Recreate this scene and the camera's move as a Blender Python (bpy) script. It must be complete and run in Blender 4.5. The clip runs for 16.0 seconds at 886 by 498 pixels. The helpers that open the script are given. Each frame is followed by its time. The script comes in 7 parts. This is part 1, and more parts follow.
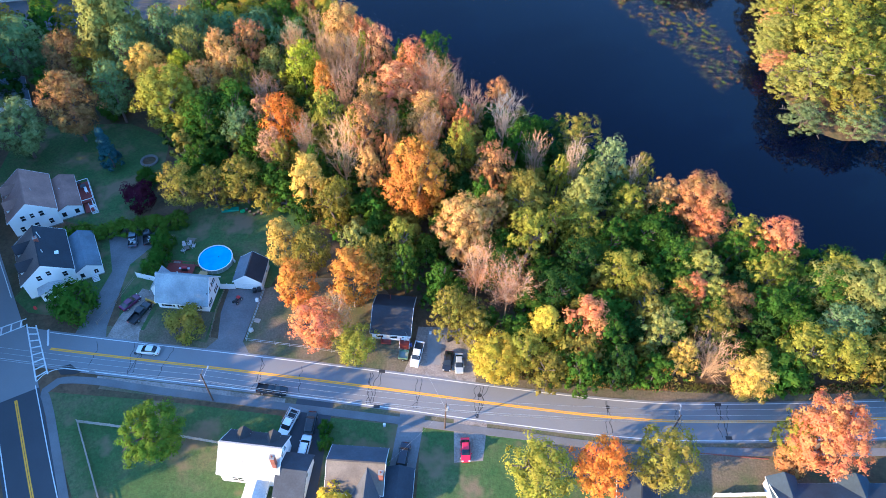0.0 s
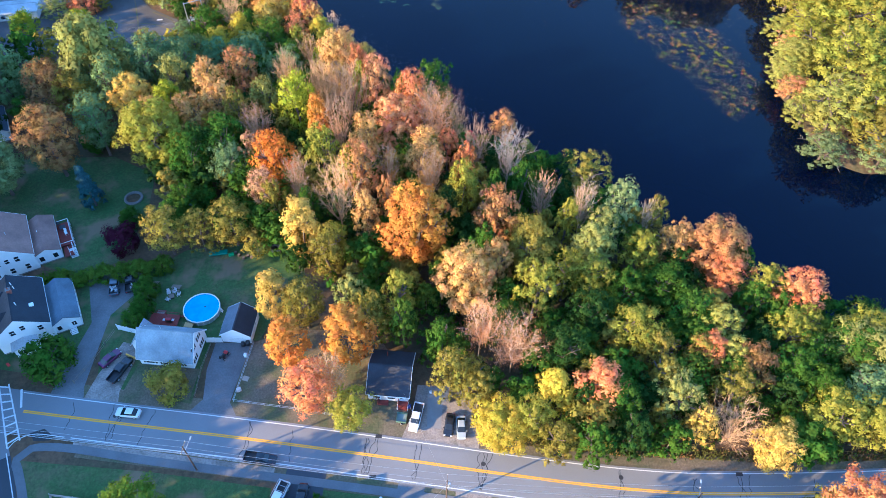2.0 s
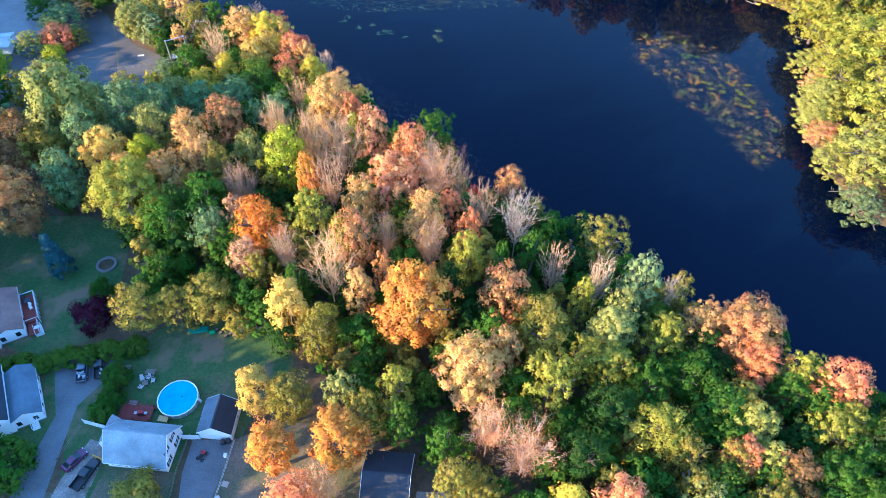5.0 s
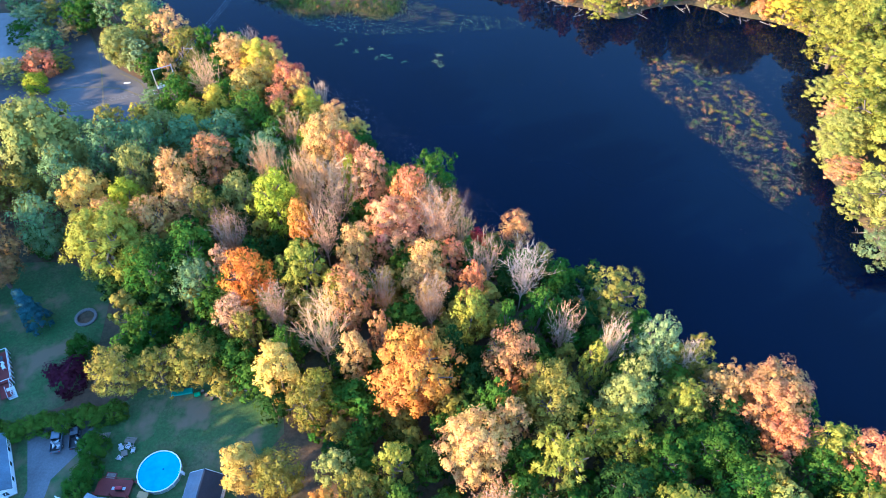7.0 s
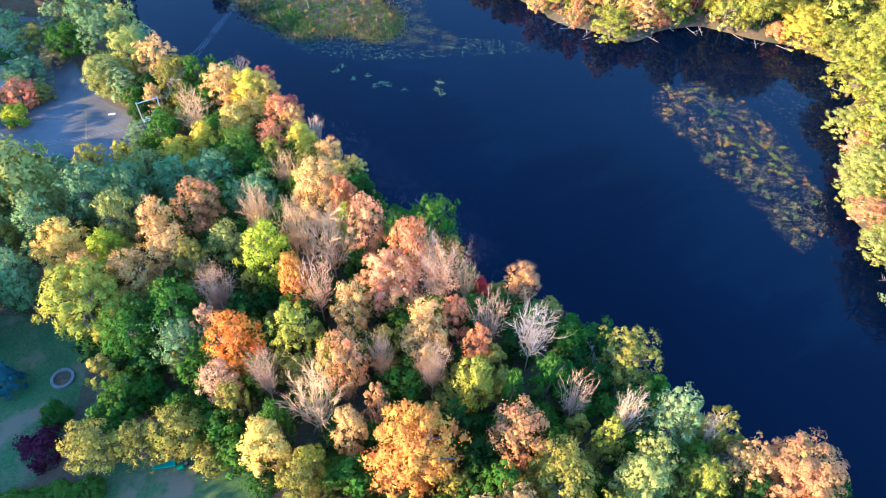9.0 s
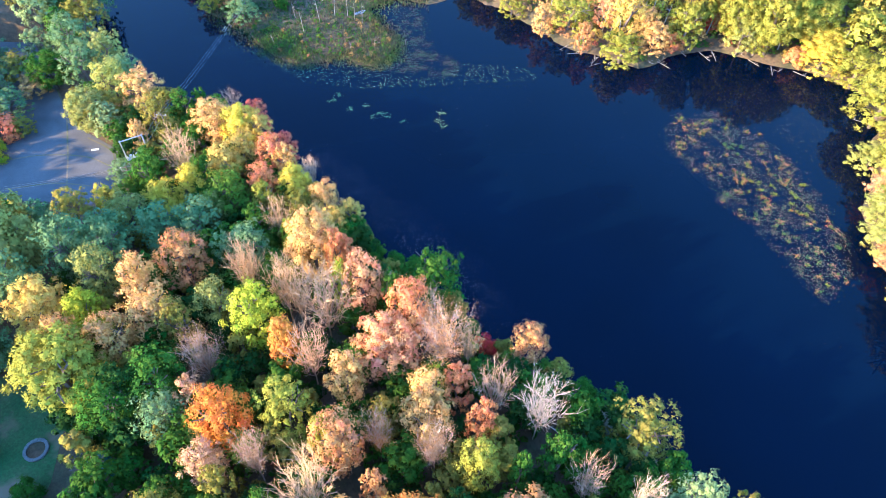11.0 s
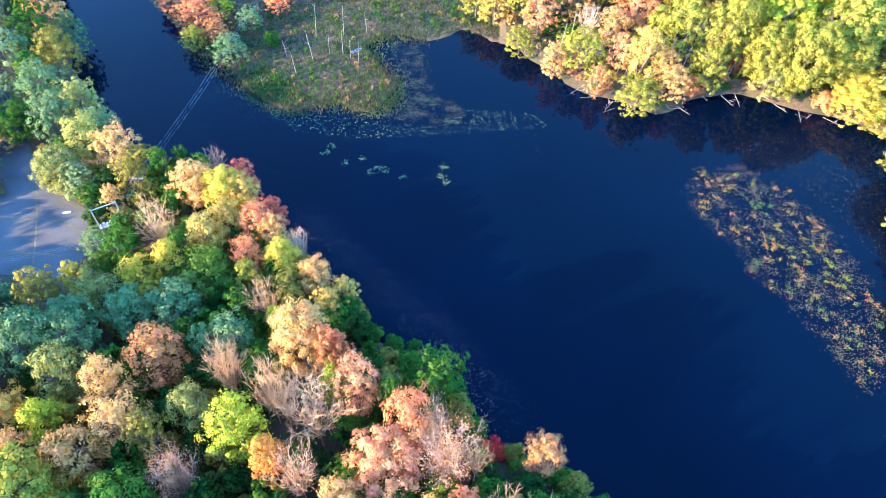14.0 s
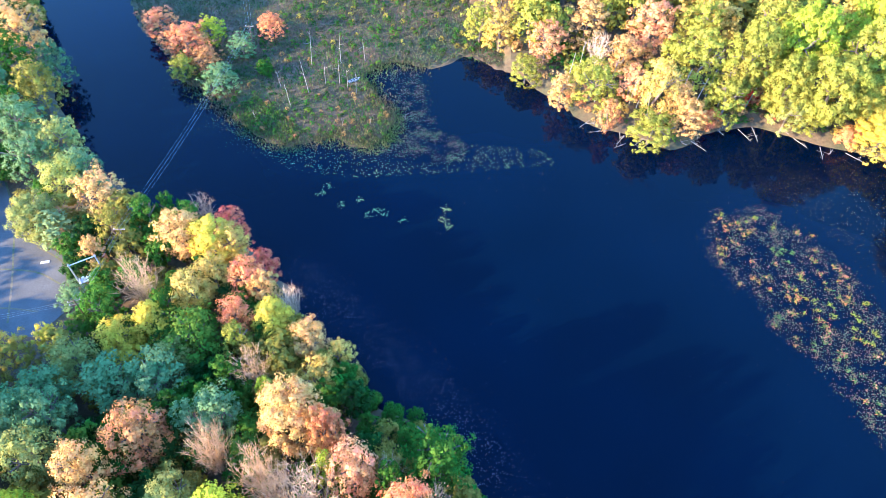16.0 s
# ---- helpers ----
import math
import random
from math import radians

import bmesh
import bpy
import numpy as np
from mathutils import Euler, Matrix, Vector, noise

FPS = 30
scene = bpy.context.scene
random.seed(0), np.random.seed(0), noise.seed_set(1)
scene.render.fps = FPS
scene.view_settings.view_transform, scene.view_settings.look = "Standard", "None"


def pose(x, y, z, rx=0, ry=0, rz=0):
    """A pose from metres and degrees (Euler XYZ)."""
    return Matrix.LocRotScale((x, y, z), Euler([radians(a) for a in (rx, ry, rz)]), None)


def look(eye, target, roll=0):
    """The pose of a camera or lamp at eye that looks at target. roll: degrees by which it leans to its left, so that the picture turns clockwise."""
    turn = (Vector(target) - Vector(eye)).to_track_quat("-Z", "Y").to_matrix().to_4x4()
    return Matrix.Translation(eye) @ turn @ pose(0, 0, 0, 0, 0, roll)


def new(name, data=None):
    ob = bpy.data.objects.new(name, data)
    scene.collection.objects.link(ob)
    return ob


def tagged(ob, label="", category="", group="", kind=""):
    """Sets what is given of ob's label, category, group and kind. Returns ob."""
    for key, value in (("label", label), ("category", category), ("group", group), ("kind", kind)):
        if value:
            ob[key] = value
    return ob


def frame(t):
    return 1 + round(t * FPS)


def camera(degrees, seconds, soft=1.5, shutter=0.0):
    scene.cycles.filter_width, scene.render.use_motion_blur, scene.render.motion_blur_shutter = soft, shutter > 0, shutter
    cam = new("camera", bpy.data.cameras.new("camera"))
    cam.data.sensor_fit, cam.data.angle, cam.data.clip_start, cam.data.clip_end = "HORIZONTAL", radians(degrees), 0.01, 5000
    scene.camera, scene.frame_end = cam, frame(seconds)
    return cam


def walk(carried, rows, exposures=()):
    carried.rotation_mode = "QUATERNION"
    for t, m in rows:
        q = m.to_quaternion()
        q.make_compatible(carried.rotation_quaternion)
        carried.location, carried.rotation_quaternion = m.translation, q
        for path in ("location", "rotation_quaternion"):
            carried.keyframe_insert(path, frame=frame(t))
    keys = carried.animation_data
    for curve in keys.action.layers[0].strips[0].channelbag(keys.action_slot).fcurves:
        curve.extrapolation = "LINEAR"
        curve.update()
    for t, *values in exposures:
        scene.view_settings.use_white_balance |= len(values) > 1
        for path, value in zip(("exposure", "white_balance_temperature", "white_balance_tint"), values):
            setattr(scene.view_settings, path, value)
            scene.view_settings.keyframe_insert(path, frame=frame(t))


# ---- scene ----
EXPOSURE = 2.62
# The camera flies ahead, level, about 120 m over the lake, and looks down at some 50 degrees.
cam = camera(66.0, 16.0, soft=0.6)


def eye_at(t):
    s = t / 16
    return Vector((-3.832 * s - 1.661 * s * s, 113.215 * s + 4.583 * s * s, 119.34 + 1.187 * s))


def way_at(t):
    s = t / 16
    yaw, pitch = radians(0.1074 * s), radians(-49.147 - 2.087 * s)
    return Vector((-math.sin(yaw) * math.cos(pitch), math.cos(yaw) * math.cos(pitch), math.sin(pitch)))


walk(cam, [(t, look(eye_at(t), eye_at(t) + way_at(t), 1.815)) for t in [0.5 * k for k in range(33)]], [(t, EXPOSURE + brighter, kelvin, tint) for t, brighter, kelvin, tint in ((0.0, -0.33, 4950.0, 7.0), (4.0, -0.06, 4860.0, 6.0), (9.0, 0.34, 4720.0, 5.0), (16.0, 0.68, 4560.0, 4.0))])

# ---- daylight: a low evening sun from the west, behind and to the left of the flight ----
SUN_WAY = Vector((-0.9, -0.44, 0.0)).normalized()
SUN_UP = radians(17.5)
world = bpy.data.worlds.new("sky")
scene.world = world
world.use_nodes = True
wn = world.node_tree
sky = wn.nodes.new("ShaderNodeTexSky")
sky.sky_type, sky.sun_disc = "NISHITA", False
sky.sun_elevation, sky.sun_rotation = SUN_UP, radians(243.9)
sky.air_density, sky.dust_density, sky.ozone_density = 1.0, 0.3, 3.0
wn.links.new(sky.outputs["Color"], wn.nodes["Background"].inputs["Color"])
wn.nodes["Background"].inputs["Strength"].default_value = 0.15
sun = new("sun", bpy.data.lights.new("sun", "SUN"))
sun.data.energy, sun.data.angle, sun.data.color = 3.7, radians(0.6), (1.0, 0.61, 0.25)
sun.matrix_world = look(SUN_WAY * 300 * math.cos(SUN_UP) + Vector((0, 150, 300 * math.sin(SUN_UP))), (0, 150, 0))

# ---- materials ----


def nodes_of(name):
    m = bpy.data.materials.new(name)
    m.use_nodes = True
    nt = m.node_tree
    return m, nt, nt.nodes["Principled BSDF"]


def noise_at(nt, scale, detail=4.0, rough=0.6, coords="Object"):
    tc = nt.nodes.new("ShaderNodeTexCoord")
    n = nt.nodes.new("ShaderNodeTexNoise")
    n.inputs["Scale"].default_value, n.inputs["Detail"].default_value, n.inputs["Roughness"].default_value = scale, detail, rough
    nt.links.new(tc.outputs[coords], n.inputs["Vector"])
    return n


def ramp_of(nt, fac, stops):
    r = nt.nodes.new("ShaderNodeValToRGB")
    while len(r.color_ramp.elements) < len(stops):
        r.color_ramp.elements.new(0.5)
    for e, (p, c) in zip(r.color_ramp.elements, stops):
        e.position, e.color = p, (*c, 1)
    nt.links.new(fac, r.inputs["Fac"])
    return r


def mixed(nt, a, b, fac, how="MIX"):
    m = nt.nodes.new("ShaderNodeMix")
    m.data_type, m.blend_type = "RGBA", how
    for socket, value in ((m.inputs[6], a), (m.inputs[7], b), (m.inputs[0], fac)):
        if isinstance(value, bpy.types.NodeSocket):
            nt.links.new(value, socket)
        elif isinstance(value, tuple):
            socket.default_value = (*value, 1)
        else:
            socket.default_value = value
    return m.outputs[2]


def bumped(nt, bsdf, height, strength, distance):
    b = nt.nodes.new("ShaderNodeBump")
    b.inputs["Strength"].default_value, b.inputs["Distance"].default_value = strength, distance
    nt.links.new(height, b.inputs["Height"])
    nt.links.new(b.outputs["Normal"], bsdf.inputs["Normal"])


def scaled(c, k):
    return tuple(min(1.0, v * k) for v in c)


def surface(name, colour, rough=0.7, metal=0.0, big=0.15, fine=4.0, vary=0.25, bump=0.0, dist=0.02, tinted=False):
    """A worn surface: stains at one scale, grain at another. tinted: the colour is the object's own."""
    m, nt, bsdf = nodes_of(name)
    n1, n2 = noise_at(nt, big), noise_at(nt, fine, 6)
    if tinted:
        base = nt.nodes.new("ShaderNodeObjectInfo").outputs["Color"]
    else:
        base = nt.nodes.new("ShaderNodeRGB").outputs[0]
        base.default_value = (*colour, 1)
    r1 = ramp_of(nt, n1.outputs["Fac"], [(0.3, (1 - vary,) * 3), (0.7, (1 + 0.0 * vary,) * 3)])
    r2 = ramp_of(nt, n2.outputs["Fac"], [(0.3, (1 - 0.6 * vary,) * 3), (0.7, (1.0,) * 3)])
    c = mixed(nt, mixed(nt, base, r1.outputs[0], 1.0, "MULTIPLY"), r2.outputs[0], 1.0, "MULTIPLY")
    nt.links.new(c, bsdf.inputs["Base Color"])
    bsdf.inputs["Roughness"].default_value, bsdf.inputs["Metallic"].default_value = rough, metal
    if bump:
        bumped(nt, bsdf, n2.outputs["Fac"], bump, dist)
    return m


def foliage(name, through_light=0.30, vary=0.2, mixed_colours=False):
    """Leaves in the colour of their tree, each clump a little different, with patches over the crown."""
    m, nt, bsdf = nodes_of(name)
    nt.nodes.remove(bsdf)
    info, geo = nt.nodes.new("ShaderNodeObjectInfo"), nt.nodes.new("ShaderNodeNewGeometry")
    patch = noise_at(nt, 0.28, 3)
    hsv = nt.nodes.new("ShaderNodeHueSaturation")
    hue = nt.nodes.new("ShaderNodeMapRange")
    hue.inputs["From Min"].default_value, hue.inputs["From Max"].default_value = 0.3, 0.7
    hue.inputs["To Min"].default_value, hue.inputs["To Max"].default_value = 0.475, 0.53
    val = nt.nodes.new("ShaderNodeMapRange")
    val.inputs["To Min"].default_value, val.inputs["To Max"].default_value = 1 - vary, 1 + vary
    nt.links.new(patch.outputs["Fac"], hue.inputs["Value"])
    nt.links.new(geo.outputs["Random Per Island"], val.inputs["Value"])
    nt.links.new(hue.outputs[0], hsv.inputs["Hue"])
    nt.links.new(val.outputs[0], hsv.inputs["Value"])
    if mixed_colours:
        own = nt.nodes.new("ShaderNodeVertexColor")
        own.layer_name = "leaf_colour"
        nt.links.new(own.outputs["Color"], hsv.inputs["Color"])
    else:
        nt.links.new(info.outputs["Color"], hsv.inputs["Color"])
    dif, tra, mix = nt.nodes.new("ShaderNodeBsdfDiffuse"), nt.nodes.new("ShaderNodeBsdfTranslucent"), nt.nodes.new("ShaderNodeMixShader")
    for n in (dif, tra):
        nt.links.new(hsv.outputs[0], n.inputs["Color"])
    mix.inputs[0].default_value = through_light
    nt.links.new(dif.outputs[0], mix.inputs[1])
    nt.links.new(tra.outputs[0], mix.inputs[2])
    nt.links.new(mix.outputs[0], nt.nodes["Material Output"].inputs["Surface"])
    return m


def ground_cover(name, stops, big, fine, bump=0.5, patch=None):
    """Soil, litter or grass: a ramp over broad patches, broken by fine grain."""
    m, nt, bsdf = nodes_of(name)
    n1, n2 = noise_at(nt, big, 5, 0.65), noise_at(nt, fine, 8, 0.7)
    c = ramp_of(nt, n1.outputs["Fac"], stops).outputs[0]
    g = ramp_of(nt, n2.outputs["Fac"], [(0.3, (0.55,) * 3), (0.7, (1.25,) * 3)]).outputs[0]
    c = mixed(nt, c, g, 1.0, "MULTIPLY")
    if patch:
        n3 = noise_at(nt, patch[0], 3, 0.6)
        c = mixed(nt, c, patch[1], ramp_of(nt, n3.outputs["Fac"], [(patch[2], (0, 0, 0)), (patch[2] + 0.12, (1, 1, 1))]).outputs[0])
    nt.links.new(c, bsdf.inputs["Base Color"])
    bsdf.inputs["Roughness"].default_value = 0.95
    bumped(nt, bsdf, n2.outputs["Fac"], bump, 0.15)
    return m


FOREST_FLOOR = ground_cover("forest_floor", [(0.3, (0.035, 0.05, 0.018)), (0.5, (0.085, 0.06, 0.03)), (0.7, (0.15, 0.085, 0.045))], 0.06, 1.2)
LAWN = ground_cover("lawn_grass", [(0.3, (0.034, 0.092, 0.02)), (0.52, (0.06, 0.105, 0.028)), (0.72, (0.11, 0.11, 0.05))], 0.13, 2.2, patch=(0.12, (0.15, 0.115, 0.065), 0.54))
DRY_LAWN = ground_cover("dry_grass", [(0.3, (0.06, 0.09, 0.03)), (0.5, (0.13, 0.11, 0.065)), (0.7, (0.19, 0.14, 0.10))], 0.15, 2.5)
DIRT = ground_cover("bare_dirt", [(0.3, (0.18, 0.15, 0.125)), (0.7, (0.36, 0.31, 0.27))], 0.3, 3.0, patch=(0.25, (0.09, 0.09, 0.05), 0.6))
ASPHALT = surface("grey_asphalt", (0.205, 0.205, 0.21), 0.85, big=0.07, fine=6.0, vary=0.16, bump=0.3)
NEW_ASPHALT = surface("dark_asphalt", (0.05, 0.055, 0.065), 0.8, big=0.1, fine=6.0, vary=0.2, bump=0.3)
OLD_ASPHALT = surface("worn_asphalt", (0.19, 0.19, 0.195), 0.9, big=0.12, fine=3.0, vary=0.45, bump=0.4)
LOT_ASPHALT = surface("lot_asphalt", (0.125, 0.12, 0.12), 0.9, big=0.1, fine=3.0, vary=0.45, bump=0.4)
FOOTPATH = surface("footpath_asphalt", (0.17, 0.17, 0.175), 0.85, big=0.2, fine=5.0, vary=0.3, bump=0.3)
CONCRETE = surface("pale_concrete", (0.28, 0.265, 0.25), 0.85, big=0.3, fine=5.0, vary=0.25, bump=0.2)
SEALANT = surface("crack_sealant", (0.03, 0.03, 0.032), 0.6, fine=8.0)
WHITE_LINE = surface("white_road_paint", (0.72, 0.72, 0.70), 0.7, big=0.5, fine=6.0, vary=0.25)
YELLOW_LINE = surface("yellow_road_paint", (0.74, 0.36, 0.02), 0.7, big=0.5, fine=6.0, vary=0.12)
LEAVES = foliage("autumn_leaves")
MIXED_LEAVES = foliage("mixed_leaves", mixed_colours=True)
PADS = foliage("floating_leaves", 0.05, 0.3, True)
BARK = surface("tree_bark", (0.2, 0.15, 0.12), 0.9, big=0.6, fine=5.0, vary=0.35, bump=0.4, tinted=True)
SIDING = surface("white_siding", (0.82, 0.82, 0.80), 0.6, big=0.3, fine=8.0, vary=0.1)
TRIM = surface("white_trim", (0.8, 0.8, 0.78), 0.5, big=0.5, fine=8.0, vary=0.08)
SHINGLE = surface("roof_shingle", (0.1, 0.1, 0.1), 0.9, big=0.25, fine=3.5, vary=0.4, bump=0.5, tinted=True)
WOOD = surface("weathered_wood", (0.27, 0.22, 0.17), 0.85, big=0.5, fine=6.0, vary=0.4, bump=0.3)
RED_WOOD = surface("red_stained_wood", (0.22, 0.04, 0.03), 0.7, big=0.5, fine=6.0, vary=0.3, bump=0.2)
BRICK = surface("chimney_brick", (0.30, 0.10, 0.07), 0.9, big=1.0, fine=8.0, vary=0.35, bump=0.4)
POLE_WOOD = surface("pole_timber", (0.12, 0.075, 0.05), 0.9, big=0.8, fine=8.0, vary=0.4, bump=0.3)
STEEL = surface("galvanised_steel", (0.55, 0.56, 0.57), 0.45, 0.6, big=0.8, fine=8.0, vary=0.2)
WIRE = surface("aluminium_wire", (0.6, 0.6, 0.6), 0.4, 0.5)
STONE = surface("grey_stone", (0.25, 0.24, 0.22), 0.9, big=0.8, fine=5.0, vary=0.4, bump=0.5)
PAINT = surface("car_paint", (0.5, 0.5, 0.5), 0.25, 0.0, big=0.5, fine=6.0, vary=0.06, tinted=True)
PAINT.node_tree.nodes["Principled BSDF"].inputs["Coat Weight"].default_value = 0.6
RUBBER = surface("tyre_rubber", (0.02, 0.02, 0.02), 0.8)
GLASS = surface("dark_glass", (0.02, 0.025, 0.03), 0.08, vary=0.1)
LAMP = surface("lamp_lens", (0.75, 0.72, 0.68), 0.15)
TAIL = surface("tail_lens", (0.45, 0.02, 0.02), 0.2)
BLACK = surface("black_plastic", (0.02, 0.02, 0.022), 0.5)
PLAIN = surface("painted_thing", (0.5, 0.5, 0.5), 0.55, big=0.6, fine=8.0, vary=0.15, tinted=True)


def water_material():
    m, nt, bsdf = nodes_of("lake_water")
    n1 = noise_at(nt, 0.02, 2)
    c = ramp_of(nt, n1.outputs["Fac"], [(0.35, (0.0004, 0.0022, 0.0088)), (0.65, (0.0007, 0.0032, 0.0122))])
    nt.links.new(c.outputs[0], bsdf.inputs["Base Color"])
    bsdf.inputs["Roughness"].default_value, bsdf.inputs["IOR"].default_value = 0.04, 1.33
    bsdf.inputs["Specular IOR Level"].default_value = 0.19
    bsdf.inputs["Specular Tint"].default_value = (0.85, 0.92, 1.0, 1)
    n2 = noise_at(nt, 0.9, 3)
    bumped(nt, bsdf, n2.outputs["Fac"], 0.02, 0.02)
    return m


def pool_material():
    m, nt, bsdf = nodes_of("pool_water")
    n1 = noise_at(nt, 0.5, 3)
    c = ramp_of(nt, n1.outputs["Fac"], [(0.3, (0.02, 0.30, 0.62)), (0.7, (0.06, 0.40, 0.74))])
    nt.links.new(c.outputs[0], bsdf.inputs["Base Color"])
    bsdf.inputs["Roughness"].default_value, bsdf.inputs["IOR"].default_value = 0.05, 1.33
    return m


WATER, POOL_WATER = water_material(), pool_material()

# ---- building helpers ----


def mesh_object(name, verts, faces, material, parent=None, label=""):
    me = bpy.data.meshes.new(name)
    me.from_pydata(verts, [], faces)
    me.materials.append(material)
    ob = new(name, me)
    ob.parent = parent
    if label:
        tagged(ob, label)
    return ob


def part(name, bm, material, parent=None, label="", colour=None, smooth=False):
    """Links a bmesh as one mesh object under a thing or under a part."""
    me = bpy.data.meshes.new(name)
    bmesh.ops.recalc_face_normals(bm, faces=bm.faces)
    bm.to_mesh(me)
    bm.free()
    me.materials.append(material)
    if smooth:
        for p in me.polygons:
            p.use_smooth = True
    ob = new(name, me)
    ob.parent = parent
    if label:
        tagged(ob, label)
    if colour:
        ob.color = (*colour, 1)
    return ob


def thing(name, m, label, category, group="", kind=""):
    ob = new(name)
    ob.matrix_basis = m
    return tagged(ob, label, category, group, kind)


def add_box(bm, x0, x1, y0, y1, z0, z1, bevel=0.0, m=None):
    vs = [bm.verts.new(p) for p in ((x0, y0, z0), (x1, y0, z0), (x1, y1, z0), (x0, y1, z0), (x0, y0, z1), (x1, y0, z1), (x1, y1, z1), (x0, y1, z1))]
    fs = [bm.faces.new([vs[i] for i in f]) for f in ((0, 3, 2, 1), (4, 5, 6, 7), (0, 1, 5, 4), (1, 2, 6, 5), (2, 3, 7, 6), (3, 0, 4, 7))]
    if m is not None:
        bmesh.ops.transform(bm, matrix=m, verts=vs)
    if bevel:
        bmesh.ops.bevel(bm, geom=list({e for f in fs for e in f.edges}), offset=bevel, segments=1, affect="EDGES")
    return bm


def box(x0, x1, y0, y1, z0, z1, bevel=0.0, m=None):
    return add_box(bmesh.new(), x0, x1, y0, y1, z0, z1, bevel, m)


def add_tube(bm, a, b, ra, rb, sides=8):
    a, b = Vector(a), Vector(b)
    q = (b - a).to_track_quat("Z", "Y")
    rings = []
    for p, r in ((a, ra), (b, rb)):
        rings.append([bm.verts.new(p + q @ Vector((r * math.cos(k * math.tau / sides), r * math.sin(k * math.tau / sides), 0))) for k in range(sides)])
    for k in range(sides):
        bm.faces.new((rings[0][k], rings[0][(k + 1) % sides], rings[1][(k + 1) % sides], rings[1][k]))
    bm.faces.new(rings[1])
    bm.faces.new(rings[0][::-1])
    return bm


def tube(a, b, ra, rb, sides=8):
    return add_tube(bmesh.new(), a, b, ra, rb, sides)


def prism(outline, z0, z1):
    """A slab with that outline."""
    bm = bmesh.new()
    low, high = [bm.verts.new((*p, z0)) for p in outline], [bm.verts.new((*p, z1)) for p in outline]
    bm.faces.new(high)
    n = len(outline)
    for k in range(n):
        bm.faces.new((low[k], low[(k + 1) % n], high[(k + 1) % n], high[k]))
    bmesh.ops.triangulate(bm, faces=[f for f in bm.faces if len(f.verts) > 4])
    return bm


def smooth_line(points, step=2.0):
    """A rounded line through plan points (Catmull-Rom)."""
    p = [Vector(q) for q in points]
    p = [p[0] * 2 - p[1]] + p + [p[-1] * 2 - p[-2]]
    out = []
    for k in range(1, len(p) - 2):
        n = max(1, int((p[k + 1] - p[k]).length / step))
        for i in range(n):
            t = i / n
            out.append(0.5 * (2 * p[k] + (p[k + 1] - p[k - 1]) * t + (2 * p[k - 1] - 5 * p[k] + 4 * p[k + 1] - p[k + 2]) * t * t + (3 * p[k] - p[k - 1] - 3 * p[k + 1] + p[k + 2]) * t ** 3))
    return out + [p[-2]]


def ribbon(line, left, right, z0, z1):
    """A strip along a plan line, between two offsets (positive to the line's left)."""
    bm = bmesh.new()
    rows = []
    for k, p in enumerate(line):
        d = (line[min(k + 1, len(line) - 1)] - line[max(k - 1, 0)]).normalized()
        n = Vector((-d.y, d.x))
        a, b = p + n * left, p + n * right
        rows.append([bm.verts.new((*q, z)) for q, z in ((a, z0), (a, z1), (b, z1), (b, z0))])
    for r, s in zip(rows, rows[1:]):
        for i in range(3):
            bm.faces.new((r[i], r[i + 1], s[i + 1], s[i]))
    for r in (rows[0], rows[-1]):
        bm.faces.new(r)
    return bm


def structure(ob, label, category):
    return tagged(ob, label, category, kind="structure")


# ---- land and lake ----
LAND = 2.0
SHORE_NEAR = [(-176, 400), (-150, 350), (-133, 305), (-121, 280), (-106, 254), (-95, 240), (-86, 231), (-76, 221), (-66, 219), (-57, 218), (-49, 212), (-40, 203), (-31, 192), (-24, 183), (-17, 176.5), (-10, 172), (-5, 167), (-1, 161), (6, 153), (16, 152), (22, 145), (27, 141), (36, 134), (43, 123), (49, 119), (62, 113), (72, 104), (76, 100), (80, 96), (86, 97), (94, 100), (110, 101), (180, 104), (260, 108)]
SHORE_FAR = [(260, 164), (180, 156), (121, 147), (108, 148), (101, 152), (98, 164), (96.5, 175), (95.5, 186), (100, 197), (109, 215), (114, 230), (113, 243), (107, 248), (96, 253), (87, 257), (77, 260), (66, 258.5), (60, 253), (52, 251), (44, 255), (35, 257), (28, 262), (21, 272), (12, 281)]
SHORE_MARSH = [(-2, 286), (-12, 281), (-22, 283), (-29, 277), (-25, 268), (-20, 260), (-20, 251), (-26, 247), (-35, 250.5), (-46, 246), (-56, 250), (-66, 260), (-80, 272), (-90, 286), (-100, 298), (-107, 311), (-126, 350), (-150, 400)]
LAKE = np.array(SHORE_NEAR + SHORE_FAR + SHORE_MARSH, float)
MARSH_AREA = np.array([(12, 281), (8, 300), (-4, 330), (-60, 345), (-110, 345), (-107, 311)] + SHORE_MARSH[-4::-1], float)


def inside(poly, x, y):
    hit = np.zeros(np.shape(x), bool)
    for (ax, ay), (bx, by) in zip(poly, np.roll(poly, -1, 0)):
        cross = (ay > y) != (by > y)
        hit ^= cross & (x < (bx - ax) * (y - ay) / (by - ay if by != ay else 1e-9) + ax)
    return hit


def edge_distance(poly, x, y):
    best = np.full(np.shape(x), 1e9)
    for (ax, ay), (bx, by) in zip(poly, np.roll(poly, -1, 0)):
        dx, dy = bx - ax, by - ay
        t = np.clip(((x - ax) * dx + (y - ay) * dy) / (dx * dx + dy * dy), 0, 1)
        best = np.minimum(best, np.hypot(x - ax - t * dx, y - ay - t * dy))
    return best


